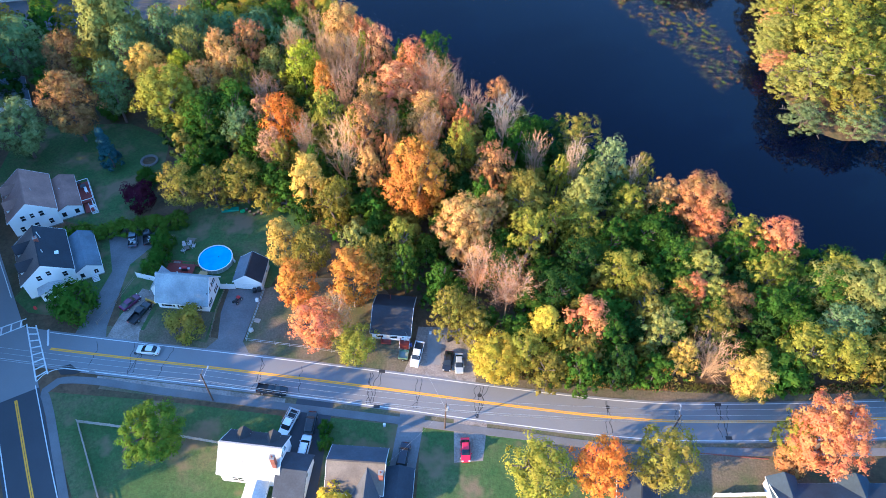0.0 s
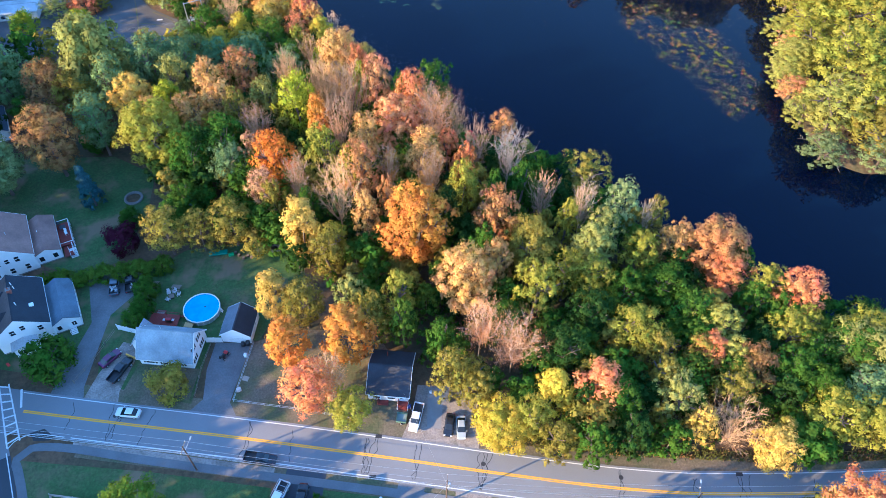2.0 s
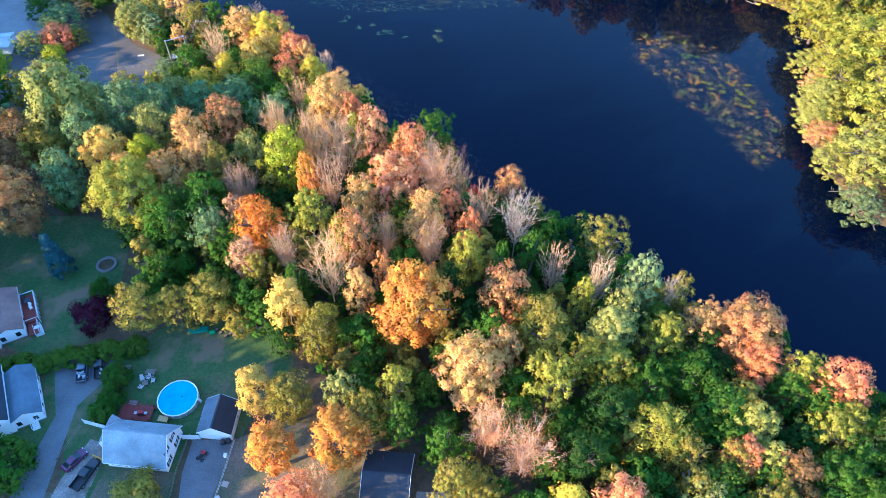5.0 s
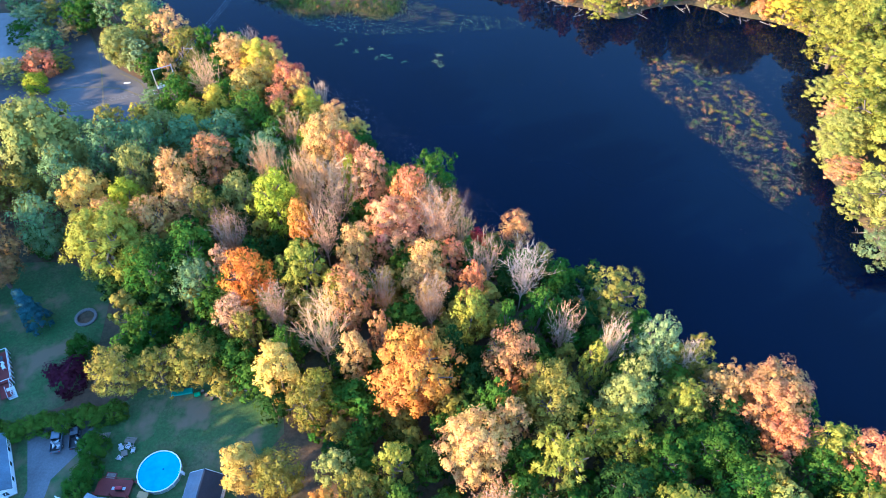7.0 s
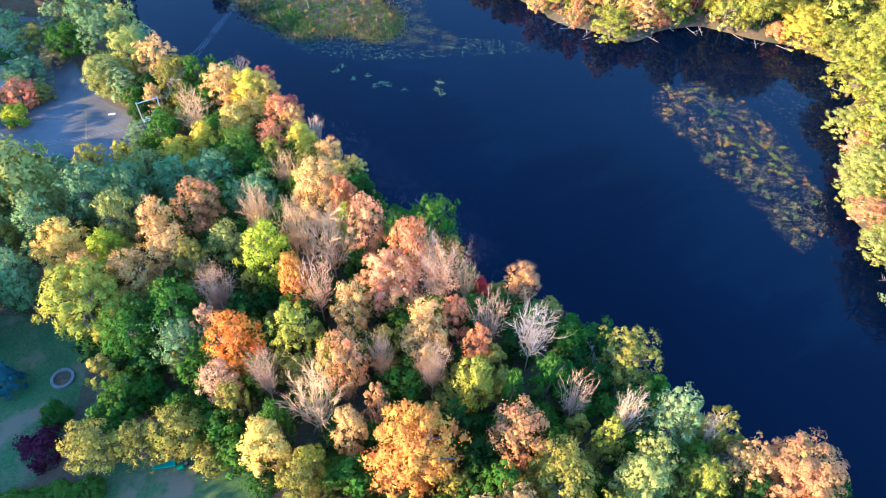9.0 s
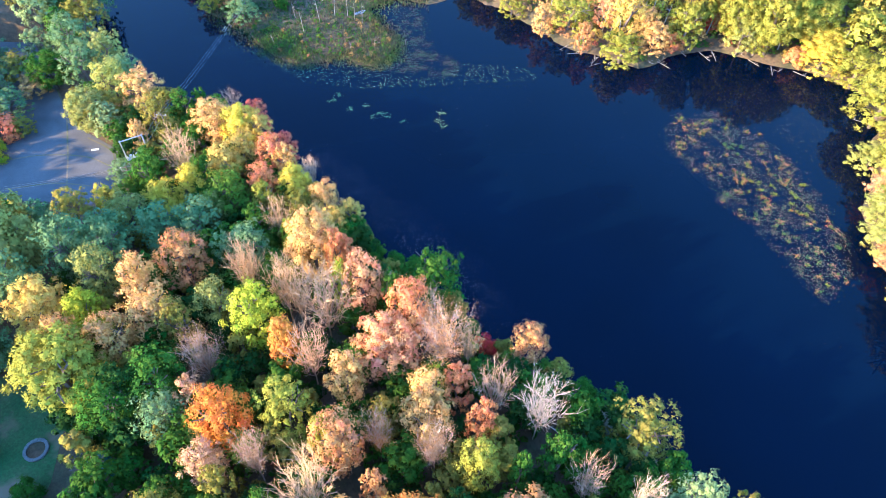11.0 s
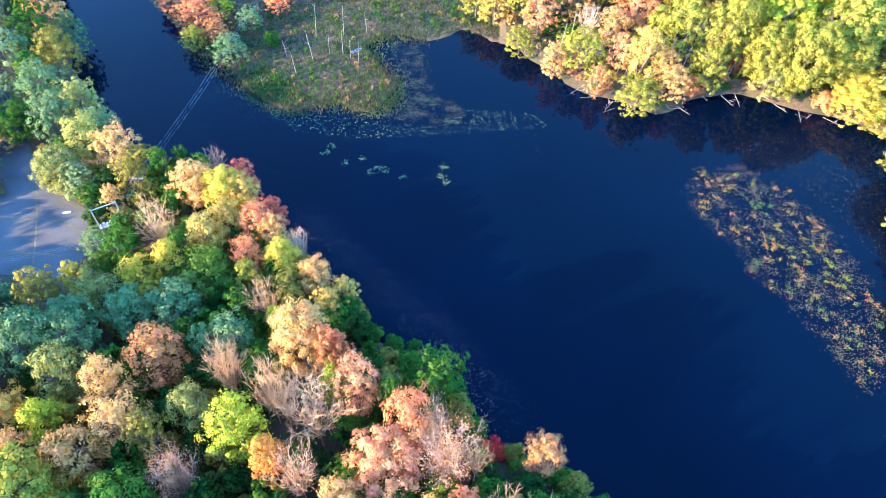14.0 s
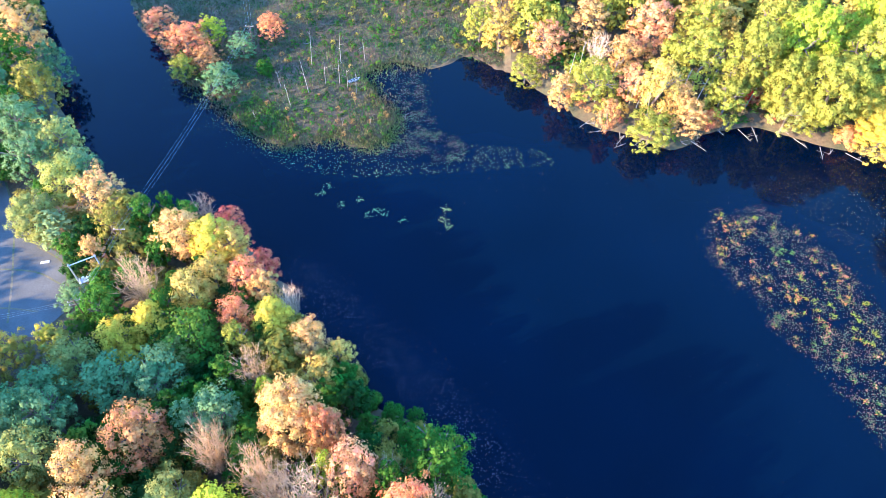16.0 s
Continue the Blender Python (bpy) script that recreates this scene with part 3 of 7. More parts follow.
def sort_of_tree(kind, radius, height, crown=None, wood=None, tip_leaves=0, leaf=0.3):
    """Keeps crown and wood meshes, at their own size, under a kind's name."""
    w, tips = (wood_mesh if "levels" in wood else twig_mesh)("trunk", **wood)
    c = None
    if crown:
        where, facing, sizes = crown_points(radius=radius, **crown)
        c = cards_mesh("crown", where, facing, sizes, crown["seed"])
    elif tip_leaves:
        r = np.random.default_rng(len(KINDS) + 50)
        pick = r.integers(0, len(tips), tip_leaves)
        p = tips[pick] + r.normal(0, 0.5, (tip_leaves, 3))
        c = cards_mesh("crown", p, unit(r, tip_leaves) + np.array([0, 0, 0.4]), leaf * r.uniform(0.5, 1.2, tip_leaves), 3)
    KINDS.setdefault(kind, []).append((radius, height, w, c))


for k in range(4):
    sort_of_tree("round", 5.0, 16.0, dict(seed=k, low=2.6, high=16.0, puffs=96, cards=5600, profile=ROUND, puff=(0.16, 0.29), size=0.152, ragged=0.17), dict(seed=k, height=13.0, spread=3.2, levels=2, first=0.35))
for k in range(2):
    sort_of_tree("great", 7.5, 21.0, dict(seed=10 + k, low=3.0, high=21.0, puffs=170, cards=13000, profile=ROUND, puff=(0.11, 0.21), size=0.18, ragged=0.17), dict(seed=10 + k, height=17.0, spread=4.8, levels=2, first=0.3))
for k in range(3):
    sort_of_tree("oval", 3.6, 16.0, dict(seed=20 + k, low=2.0, high=16.0, puffs=80, cards=5000, profile=OVAL, puff=(0.18, 0.32), size=0.16), dict(seed=30 + k, height=13.5, spread=1.8, levels=2, first=0.3))
for k in range(3):
    sort_of_tree("soft", 5.0, 16.0, dict(seed=40 + k, low=2.0, high=16.0, puffs=130, cards=5300, profile=DOME, puff=(0.10, 0.21), size=0.152, ragged=0.22), dict(seed=40 + k, height=13.0, spread=3.4, levels=2, first=0.3))
for k in range(3):
    sort_of_tree("small", 5.0, 16.0, dict(seed=50 + k, low=2.0, high=16.0, puffs=70, cards=2900, profile=DOME, puff=(0.14, 0.26), size=0.22, ragged=0.2), dict(seed=40 + k, height=13.0, spread=3.4, levels=1, first=0.3))
for k in range(3):
    sort_of_tree("thin", 4.6, 16.0, None, dict(seed=60 + k, height=15.5, spread=4.5, limbs=13, twigs=4, thick=0.0075), tip_leaves=6500, leaf=0.09)
for k in range(3):
    sort_of_tree("bare", 4.6, 16.0, None, dict(seed=80 + k, height=15.5, spread=4.5, limbs=16, twigs=5, thick=0.0075), tip_leaves=500, leaf=0.08)
for k in range(2):
    sort_of_tree("spruce", 3.0, 11.0, dict(seed=90 + k, low=0.4, high=11.2, puffs=60, cards=4200, profile=CONE, puff=(0.16, 0.3), size=0.17, ragged=0.08), dict(seed=90, height=9.5, spread=0.5, levels=1, first=0.5, forks=(3,)))
for k in range(3):
    sort_of_tree("shrub", 2.6, 4.2, dict(seed=100 + k, low=0.1, high=4.2, puffs=24, cards=2200, profile=DOME, puff=(0.28, 0.46), size=0.15), dict(seed=100 + k, height=3.0, spread=1.4, levels=1, first=0.2))
sort_of_tree("weeping", 6.5, 15.0, dict(seed=120, low=2.0, high=15.0, puffs=80, cards=7600, profile=DOME, puff=(0.16, 0.3), size=0.25, ragged=0.1), dict(seed=120, height=12.0, spread=4.0, levels=2, first=0.3))

COLOURS = {
    "amber": (0.55, 0.235, 0.045), "orange": (0.62, 0.205, 0.035), "coral": (0.63, 0.235, 0.095), "salmon": (0.64, 0.3, 0.13), "apricot": (0.63, 0.36, 0.115),
    "tan": (0.53, 0.305, 0.1), "rust": (0.47, 0.225, 0.085), "mauve": (0.44, 0.25, 0.13), "maroon": (0.07, 0.018, 0.035), "red": (0.55, 0.06, 0.04), "crimson": (0.58, 0.15, 0.085),
    "gold": (0.53, 0.36, 0.075), "yellow": (0.53, 0.41, 0.045), "lime": (0.31, 0.335, 0.024), "olive": (0.235, 0.2, 0.036), "green": (0.062, 0.125, 0.016),
    "dark green": (0.036, 0.075, 0.016), "blue-green": (0.15, 0.22, 0.085), "pale green": (0.285, 0.285, 0.072), "grey-green": (0.21, 0.26, 0.1),
    "yellow-green": (0.275, 0.262, 0.036), "fresh green": (0.10, 0.16, 0.02), "moss green": (0.33, 0.32, 0.065), "bronze": (0.28, 0.16, 0.06), "blue": (0.06, 0.13, 0.14), "grey": (0.58, 0.42, 0.29), "white": (0.64, 0.5, 0.36),
}
LOOKS = {
    "round": "{} broad-crowned deciduous tree in autumn leaf", "oval": "{} upright oval-crowned tree in autumn leaf", "soft": "{} feathery irregular-crowned tree",
    "thin": "half-bare tree with sparse {} leaves", "bare": "leafless tree with {} branches", "spruce": "{} needled spruce tree with conical crown",
    "shrub": "{} leafy shrub growing on the ground", "weeping": "{} weeping willow with drooping boughs",
}
TREES = []
counter = {}


def tree(kind, colour, x, y, height, radius, group=""):
    """One tree on the ground at x, y."""
    forms = KINDS["great" if kind == "round" and radius > 6.0 else "small" if kind in ("round", "soft") and radius < 3.7 else kind]
    k = counter[kind] = counter.get(kind, -1) + 1
    r0, h0, wood, crown = forms[k % len(forms)]
    spin = (k * 137.5) % 360 if kind != "weeping" else 0
    ob = thing("shrub" if kind == "shrub" else "tree", pose(x, y, float(land_height(x, y)), 0, 0, spin), LOOKS[kind].format(colour), "shrub" if kind == "shrub" else "tree", group)
    ob.scale = (radius / r0, radius / r0, height / h0)
    t = new("trunk", wood)
    t.parent = ob
    shade = COLOURS[colour]
    if kind == "bare":
        t.color = (*[0.65 * v + 0.35 * w for v, w in zip(shade, (0.72, 0.50, 0.35))], 1)
    elif kind == "thin":
        t.color = (0.60, 0.42, 0.29, 1)
    else:
        t.color = (0.16, 0.12, 0.10, 1)
    if crown:
        c = new("crown", crown)
        c.parent = ob
        j = 0.88 + 0.24 * ((k * 0.618) % 1)
        c.color = (*[v * j for v in shade], 1)
    TREES.append((x, y, radius))
    return ob


# woods between the road and the lake, the grove and the point of land
tree("oval", "gold", -33.6, 93.5, 17.6, 3.7)
tree("round", "olive", -27.5, 92.5, 15.7, 4.6)
tree("oval", "amber", -29.4, 83.4, 15.8, 4.2)
tree("oval", "amber", -17.9, 84.8, 18.4, 5.2)
tree("round", "coral", -23.9, 75.0, 13.1, 5.8)
tree("round", "pale green", -18.2, 93.2, 17.0, 3.6)
tree("round", "yellow-green", -16.6, 72.2, 8.3, 4.6)
tree("round", "apricot", 3.9, 97.1, 20.7, 6.5)
tree("thin", "salmon", 13.4, 83.6, 17.2, 5.2)
tree("thin", "salmon", 7.2, 86.7, 19.2, 4.1)
tree("soft", "olive", 5.4, 78.6, 11.5, 4.3)
tree("round", "yellow", 10.9, 69.9, 10.3, 6.2)
tree("round", "yellow-green", 16.3, 70.5, 12.5, 4.0)
tree("oval", "yellow", 20.2, 75.3, 13.9, 4.1)
tree("oval", "coral", 28.4, 75.4, 16.9, 4.7)
tree("round", "yellow-green", 36.9, 88.5, 15.5, 5.3)
tree("oval", "coral", 50.4, 84.7, 14.0, 3.8)
tree("bare", "tan", 51.6, 70.0, 12.8, 6.1)
tree("soft", "pale green", 42.1, 74.6, 15.2, 4.8)
tree("round", "gold", 57.6, 65.8, 13.3, 4.3)
tree("round", "yellow-green", 68.9, 71.7, 15.1, 5.4)
tree("round", "pale green", 84.7, 84.5, 17.0, 8.5)
tree("round", "green", 78.0, 85.2, 15.1, 5.8)
tree("round", "rust", 57.1, 109.1, 16.7, 7.6)
tree("round", "coral", 57.9, 102.7, 14.3, 4.4)
tree("round", "coral", 70.8, 97.7, 16.8, 5.1)
tree("round", "bronze", -100.7, 155.1, 19.1, 7.5)
tree("round", "blue-green", -115.3, 159.1, 20.2, 7.5)
tree("round", "grey-green", -103.6, 127.6, 17.7, 7.2)
tree("soft", "olive", -13.9, 89.8, 17.1, 3.8)
tree("thin", "tan", -20.4, 77.5, 14.4, 3.2)
tree("round", "green", 68.7, 77.8, 14.0, 4.1)
tree("round", "yellow-green", 75.6, 70.6, 14.8, 4.8)
tree("round", "yellow-green", 81.6, 89.4, 14.8, 5.2)
tree("soft", "yellow-green", 66.5, 89.4, 14.3, 4.6)
tree("oval", "pale green", 29.9, 106.5, 18.8, 4.9)
tree("soft", "yellow-green", 18.1, 95.7, 20.1, 5.1)
tree("round", "olive", 17.4, 109.5, 17.7, 4.9)
tree("round", "dark green", 28.4, 91.9, 15.0, 5.3)
tree("soft", "green", 36.3, 98.0, 15.1, 4.8)
tree("soft", "olive", 40.8, 84.6, 13.7, 4.0)
tree("soft", "olive", 53.2, 76.4, 14.7, 4.4)
tree("soft", "green", 62.3, 97.6, 12.8, 4.4)
tree("soft", "yellow-green", 29.7, 100.6, 16.3, 4.8)
tree("round", "green", 45.0, 100.2, 13.9, 5.2)
tree("round", "bronze", -93.3, 134.7, 20.7, 7.5)
tree("round", "dark green", 22.6, 83.3, 15.2, 4.6)
tree("soft", "olive", 40.6, 79.3, 14.0, 3.4)
tree("round", "bronze", 57.9, 81.6, 14.2, 4.5)
tree("soft", "moss green", 53.3, 90.3, 14.4, 4.9)
tree("round", "green", 64.9, 80.7, 14.3, 4.6)
tree("round", "pale green", 78.5, 86.3, 14.9, 5.7)
tree("round", "blue-green", 77.5, 76.5, 15.1, 5.5)
tree("round", "green", 31.5, 73.2, 15.0, 4.3)
tree("soft", "dark green", 33.4, 67.2, 14.7, 3.6)
tree("soft", "olive", 20.3, 66.4, 12.1, 3.4)
tree("soft", "yellow-green", 40.5, 107.6, 16.1, 4.8)
tree("soft", "tan", 49.1, 111.3, 14.9, 4.7)
tree("soft", "yellow-green", 65.4, 100.9, 14.2, 4.2)
tree("soft", "olive", 1.7, 78.3, 15.7, 4.0)
tree("round", "fresh green", -7.7, 88.4, 16.6, 2.9)
tree("soft", "olive", -24.4, 105.0, 17.7, 3.9)
tree("round", "green", 48.5, 93.5, 14.4, 4.9)
tree("soft", "yellow-green", -8.9, 94.1, 17.5, 3.6)
tree("soft", "green", 26.5, 65.4, 14.5, 3.4)
tree("soft", "moss green", 54.2, 83.7, 13.8, 3.9)
tree("soft", "green", 69.6, 84.3, 14.0, 4.1)
tree("bare", "grey", 43.2, 116.0, 17.9, 2.2)
tree("soft", "olive", 6.9, 75.6, 12.2, 3.5)
tree("soft", "dark green", 25.5, 73.6, 14.1, 2.4)
tree("soft", "green", -0.5, 84.2, 16.4, 2.7)
tree("soft", "olive", 44.8, 116.9, 17.9, 3.2)
tree("soft", "olive", 48.5, 84.1, 13.8, 3.8)
tree("soft", "gold", 45.7, 69.7, 13.3, 3.2)
tree("soft", "yellow-green", 70.4, 91.9, 13.8, 3.7)
tree("soft", "tan", 10.2, 102.1, 19.2, 3.7)
tree("soft", "yellow-green", 24.9, 101.5, 17.2, 3.8)
tree("round", "amber", -6.1, 109.9, 24.4, 7.9)
tree("round", "rust", 10.7, 113.8, 21.1, 5.3)
tree("round", "yellow-green", 3.5, 122.6, 20.5, 3.8)
tree("bare", "tan", -23.3, 117.6, 23.9, 5.7)
tree("oval", "tan", -17.1, 113.6, 20.2, 3.1)
tree("oval", "gold", -30.5, 110.6, 20.2, 4.4)
tree("round", "orange", -39.4, 129.5, 21.1, 5.0)
tree("round", "mauve", -40.9, 122.7, 16.4, 4.1)
tree("soft", "yellow-green", -29.1, 131.3, 22.3, 4.9)
tree("round", "rust", -19.6, 125.1, 23.0, 4.9)
tree("round", "tan", -5.6, 131.4, 19.1, 4.9)
tree("round", "salmon", -13.2, 144.5, 19.8, 6.8)
tree("round", "coral", -9.4, 151.1, 23.0, 4.8)
tree("thin", "salmon", -3.4, 145.9, 21.5, 5.9)
tree("round", "coral", -0.2, 138.5, 16.0, 3.6)
tree("soft", "green", -5.0, 160.2, 20.4, 5.9)
tree("bare", "mauve", 6.4, 136.8, 19.4, 4.2)
tree("round", "rust", 13.5, 148.2, 14.1, 3.8)
tree("bare", "white", 14.0, 132.8, 21.7, 4.7)
tree("round", "coral", 4.1, 131.0, 18.4, 3.2)
tree("soft", "green", 22.6, 140.2, 8.8, 3.3)
tree("round", "lime", -37.2, 149.0, 22.9, 5.6)
tree("oval", "amber", -31.4, 144.0, 20.9, 3.2)
tree("bare", "tan", -25.1, 151.9, 24.5, 6.5)
tree("round", "salmon", -18.7, 156.9, 23.2, 4.5)
tree("round", "apricot", -29.4, 165.8, 24.0, 6.5)
tree("bare", "tan", -41.6, 160.4, 21.8, 3.8)
tree("round", "tan", -57.3, 149.5, 19.4, 5.2)
tree("round", "tan", -62.8, 144.0, 19.0, 5.0)
tree("round", "gold", -78.4, 150.6, 19.0, 6.1)
tree("oval", "lime", -69.1, 149.6, 19.1, 3.9)
tree("round", "yellow-green", -68.8, 136.8, 21.6, 8.7)
tree("round", "pale green", -69.6, 158.2, 20.6, 4.5)
tree("round", "tan", -61.1, 156.5, 20.7, 4.4)
tree("round", "rust", -54.5, 162.5, 19.9, 5.5)
tree("round", "green", -53.0, 137.0, 18.9, 5.4)
tree("round", "blue-green", -50.7, 131.2, 15.1, 4.9)
tree("thin", "mauve", -46.3, 141.9, 17.9, 4.3)
tree("round", "pale green", -46.3, 152.9, 18.1, 4.2)
tree("round", "olive", -60.2, 110.9, 14.6, 4.9)
tree("soft", "olive", -53.6, 112.3, 13.4, 3.7)
tree("round", "olive", -46.7, 114.2, 14.0, 5.2)
tree("soft", "green", -58.5, 121.0, 13.2, 4.1)
tree("shrub", "maroon", -71.9, 112.6, 6.2, 3.7)
tree("weeping", "pale green", -91.8, 162.8, 27.4, 9.3)
tree("round", "blue-green", -76.8, 163.2, 23.5, 5.7)
tree("soft", "olive", 32.2, 131.1, 15.9, 5.8)
tree("soft", "grey-green", 37.4, 117.7, 21.4, 4.6)
tree("bare", "mauve", 20.9, 121.0, 19.1, 3.3)
tree("bare", "grey", 29.4, 117.8, 20.4, 3.1)
tree("soft", "pale green", 31.8, 109.5, 20.4, 4.4)
tree("round", "olive", 17.9, 105.5, 19.0, 5.4)
tree("soft", "yellow-green", -23.4, 108.5, 14.8, 3.4)
tree("bare", "tan", -30.9, 154.4, 22.6, 4.3)
tree("bare", "mauve", -26.3, 141.7, 21.8, 4.3)
tree("round", "apricot", -19.5, 137.4, 20.8, 3.9)
tree("round", "apricot", -5.6, 135.6, 18.6, 3.7)
tree("thin", "mauve", -3.8, 125.7, 20.7, 3.7)
tree("thin", "rust", -13.2, 127.8, 20.3, 2.9)
tree("soft", "olive", -37.8, 119.1, 16.4, 3.2)
tree("soft", "green", 10.1, 122.1, 19.6, 2.2)
tree("round", "green", 16.6, 124.9, 19.0, 3.5)
tree("round", "olive", -94.2, 152.8, 17.6, 5.9)
tree("soft", "yellow-green", -21.9, 126.0, 21.2, 2.7)
tree("round", "blue-green", -95.0, 157.7, 17.2, 5.2)
tree("round", "dark green", -58.4, 134.9, 18.2, 4.0)
tree("soft", "green", -47.4, 118.3, 13.0, 2.9)
tree("soft", "olive", -52.2, 148.4, 18.5, 3.7)
tree("soft", "green", -29.7, 115.3, 18.5, 2.6)
tree("soft", "dark green", -0.0, 115.6, 20.0, 2.9)
tree("soft", "green", 7.8, 105.8, 18.8, 3.4)
tree("soft", "yellow-green", 25.7, 114.0, 18.7, 3.0)
tree("soft", "rust", -13.1, 118.4, 19.9, 2.4)
tree("thin", "mauve", -33.2, 123.5, 19.5, 3.2)
tree("soft", "green", -12.7, 156.6, 19.5, 2.6)
tree("round", "coral", -24.3, 163.8, 22.0, 3.2)
tree("bare", "tan", -5.3, 151.1, 19.1, 4.0)
tree("bare", "tan", 1.9, 146.1, 17.6, 2.8)
tree("soft", "blue-green", -69.7, 165.0, 21.2, 4.6)
tree("round", "blue-green", -84.7, 155.3, 21.4, 4.9)
tree("round", "yellow-green", -74.1, 140.5, 18.4, 3.8)
tree("round", "green", -60.2, 131.9, 17.8, 5.4)
tree("round", "blue-green", -85.4, 142.7, 19.3, 5.3)
tree("soft", "mauve", -46.2, 134.4, 16.6, 3.0)
tree("soft", "tan", -72.1, 144.5, 18.4, 3.8)
tree("round", "pale green", -92.8, 212.2, 13.4, 6.4)
tree("round", "moss green", -89.2, 221.1, 16.1, 5.6)
tree("soft", "tan", -80.3, 217.3, 16.4, 5.7)
tree("round", "apricot", -60.4, 207.5, 15.8, 5.2)
tree("oval", "yellow", -53.7, 206.5, 15.4, 5.2)
tree("soft", "crimson", -51.4, 212.1, 13.5, 4.3)
tree("bare", "mauve", -57.7, 215.1, 13.6, 3.3)
tree("soft", "crimson", -42.4, 202.7, 11.9, 3.3)
tree("round", "gold", -54.5, 193.2, 15.0, 4.6)
tree("bare", "tan", -63.3, 192.7, 19.7, 4.4)
tree("round", "coral", -44.3, 197.0, 14.7, 4.2)
tree("oval", "yellow", -37.5, 188.0, 13.8, 4.7)
tree("round", "apricot", -30.4, 184.6, 12.5, 4.1)
tree("soft", "gold", -24.6, 182.7, 11.1, 3.2)
tree("bare", "grey", -34.8, 192.3, 13.9, 2.5)
tree("oval", "yellow", -59.4, 185.3, 16.2, 3.6)
tree("round", "yellow", -65.9, 183.2, 12.3, 4.4)
tree("round", "fresh green", -51.0, 183.2, 15.5, 6.0)
tree("round", "pale green", -71.4, 177.3, 14.2, 5.1)
tree("round", "blue-green", -55.3, 174.7, 16.0, 5.6)
tree("round", "blue-green", -73.7, 170.8, 16.1, 5.0)
tree("bare", "tan", -38.8, 176.6, 15.2, 4.0)
tree("round", "blue-green", -43.0, 167.8, 17.1, 4.4)
tree("bare", "tan", -41.2, 159.5, 21.1, 3.4)
tree("bare", "tan", -33.5, 156.0, 23.3, 3.8)
tree("soft", "blue-green", -79.7, 195.3, 6.5, 4.0)
tree("soft", "gold", -27.5, 177.0, 12.5, 4.2)
tree("soft", "blue-green", -86.5, 224.7, 15.3, 4.3)
tree("round", "gold", -49.8, 206.5, 13.8, 4.1)
tree("soft", "green", -65.3, 215.9, 13.2, 2.9)
tree("round", "gold", -51.0, 197.5, 14.8, 4.2)
tree("round", "blue-green", -63.5, 173.0, 15.3, 5.5)
tree("soft", "tan", -77.4, 203.2, 13.0, 2.6)
tree("soft", "green", -68.8, 212.4, 14.8, 3.6)
tree("soft", "tan", -40.3, 194.8, 14.3, 3.4)
tree("round", "coral", -44.4, 188.0, 14.4, 3.8)
tree("soft", "lime", -35.6, 171.9, 15.1, 2.2)
tree("round", "coral", -22.9, 164.6, 19.3, 2.8)
tree("soft", "lime", -22.6, 157.3, 20.9, 2.2)
tree("soft", "green", -18.8, 175.2, 5.6, 2.4)
tree("soft", "green", -9.7, 173.1, 4.4, 1.9)
tree("soft", "green", -13.1, 169.2, 4.4, 1.9)
tree("bare", "grey", -12.9, 158.5, 16.2, 2.4)
tree("round", "blue-green", -76.1, 165.5, 17.3, 4.5)
tree("round", "pale green", -53.9, 179.8, 12.9, 3.8)
tree("soft", "olive", -83.8, 178.1, 14.6, 4.8)
tree("soft", "yellow", -78.9, 182.8, 11.6, 2.9)
tree("soft", "green", -57.0, 184.0, 12.0, 3.9)
tree("soft", "green", -44.0, 175.9, 13.8, 3.6)
tree("soft", "olive", -34.4, 178.4, 12.3, 3.6)
tree("soft", "green", -70.2, 188.8, 15.8, 4.0)
tree("soft", "green", -58.3, 189.0, 15.2, 3.0)
tree("round", "blue-green", -47.7, 166.3, 16.5, 3.1)
tree("soft", "blue-green", -99.6, 228.4, 16.4, 6.0)
tree("soft", "pale green", -95.2, 234.1, 15.9, 5.1)
tree("round", "blue-green", -106.9, 239.8, 16.5, 6.0)
tree("soft", "olive", -108.0, 252.8, 16.6, 6.0)
tree("soft", "green", -117.4, 261.8, 16.9, 6.3)
tree("soft", "tan", -119.9, 273.8, 19.3, 6.5)
tree("soft", "blue-green", -111.7, 268.5, 16.0, 4.6)
tree("soft", "olive", -75.2, 209.8, 14.9, 3.9)
tree("soft", "yellow-green", -43.2, 182.8, 14.1, 3.3)
tree("soft", "yellow", -61.8, 179.3, 10.8, 3.4)
tree("spruce", "blue", -82.7, 125.1, 12.7, 3.2)
tree("shrub", "green", -89.7, 145.4, 6.1, 3.6)
tree("spruce", "blue", -59.2, 124.0, 8.5, 1.8)
tree("shrub", "green", -72.3, 119.4, 4.7, 2.6)
tree("shrub", "lime", -129.2, 196.6, 6.5, 3.8)
tree("shrub", "red", 5.5, 151.9, 4.1, 2.4)
# low bushes along the near shore
for k, (x, y) in enumerate(((-27, 184.5), (-22, 180), (-18.5, 176), (-14, 173), (-8, 168.5), (-3.5, 163), (2, 156), (9, 151.5), (18, 147.5), (24, 141.5), (33, 134), (40, 125), (46, 119), (55, 114.5))):
    tree("shrub", ("green", "olive", "fresh green")[k % 3], x, y, 3.6 + 1.2 * math.sin(2.1 * k), 2.6 + 0.5 * math.cos(1.3 * k), "bushes along the lake shore")
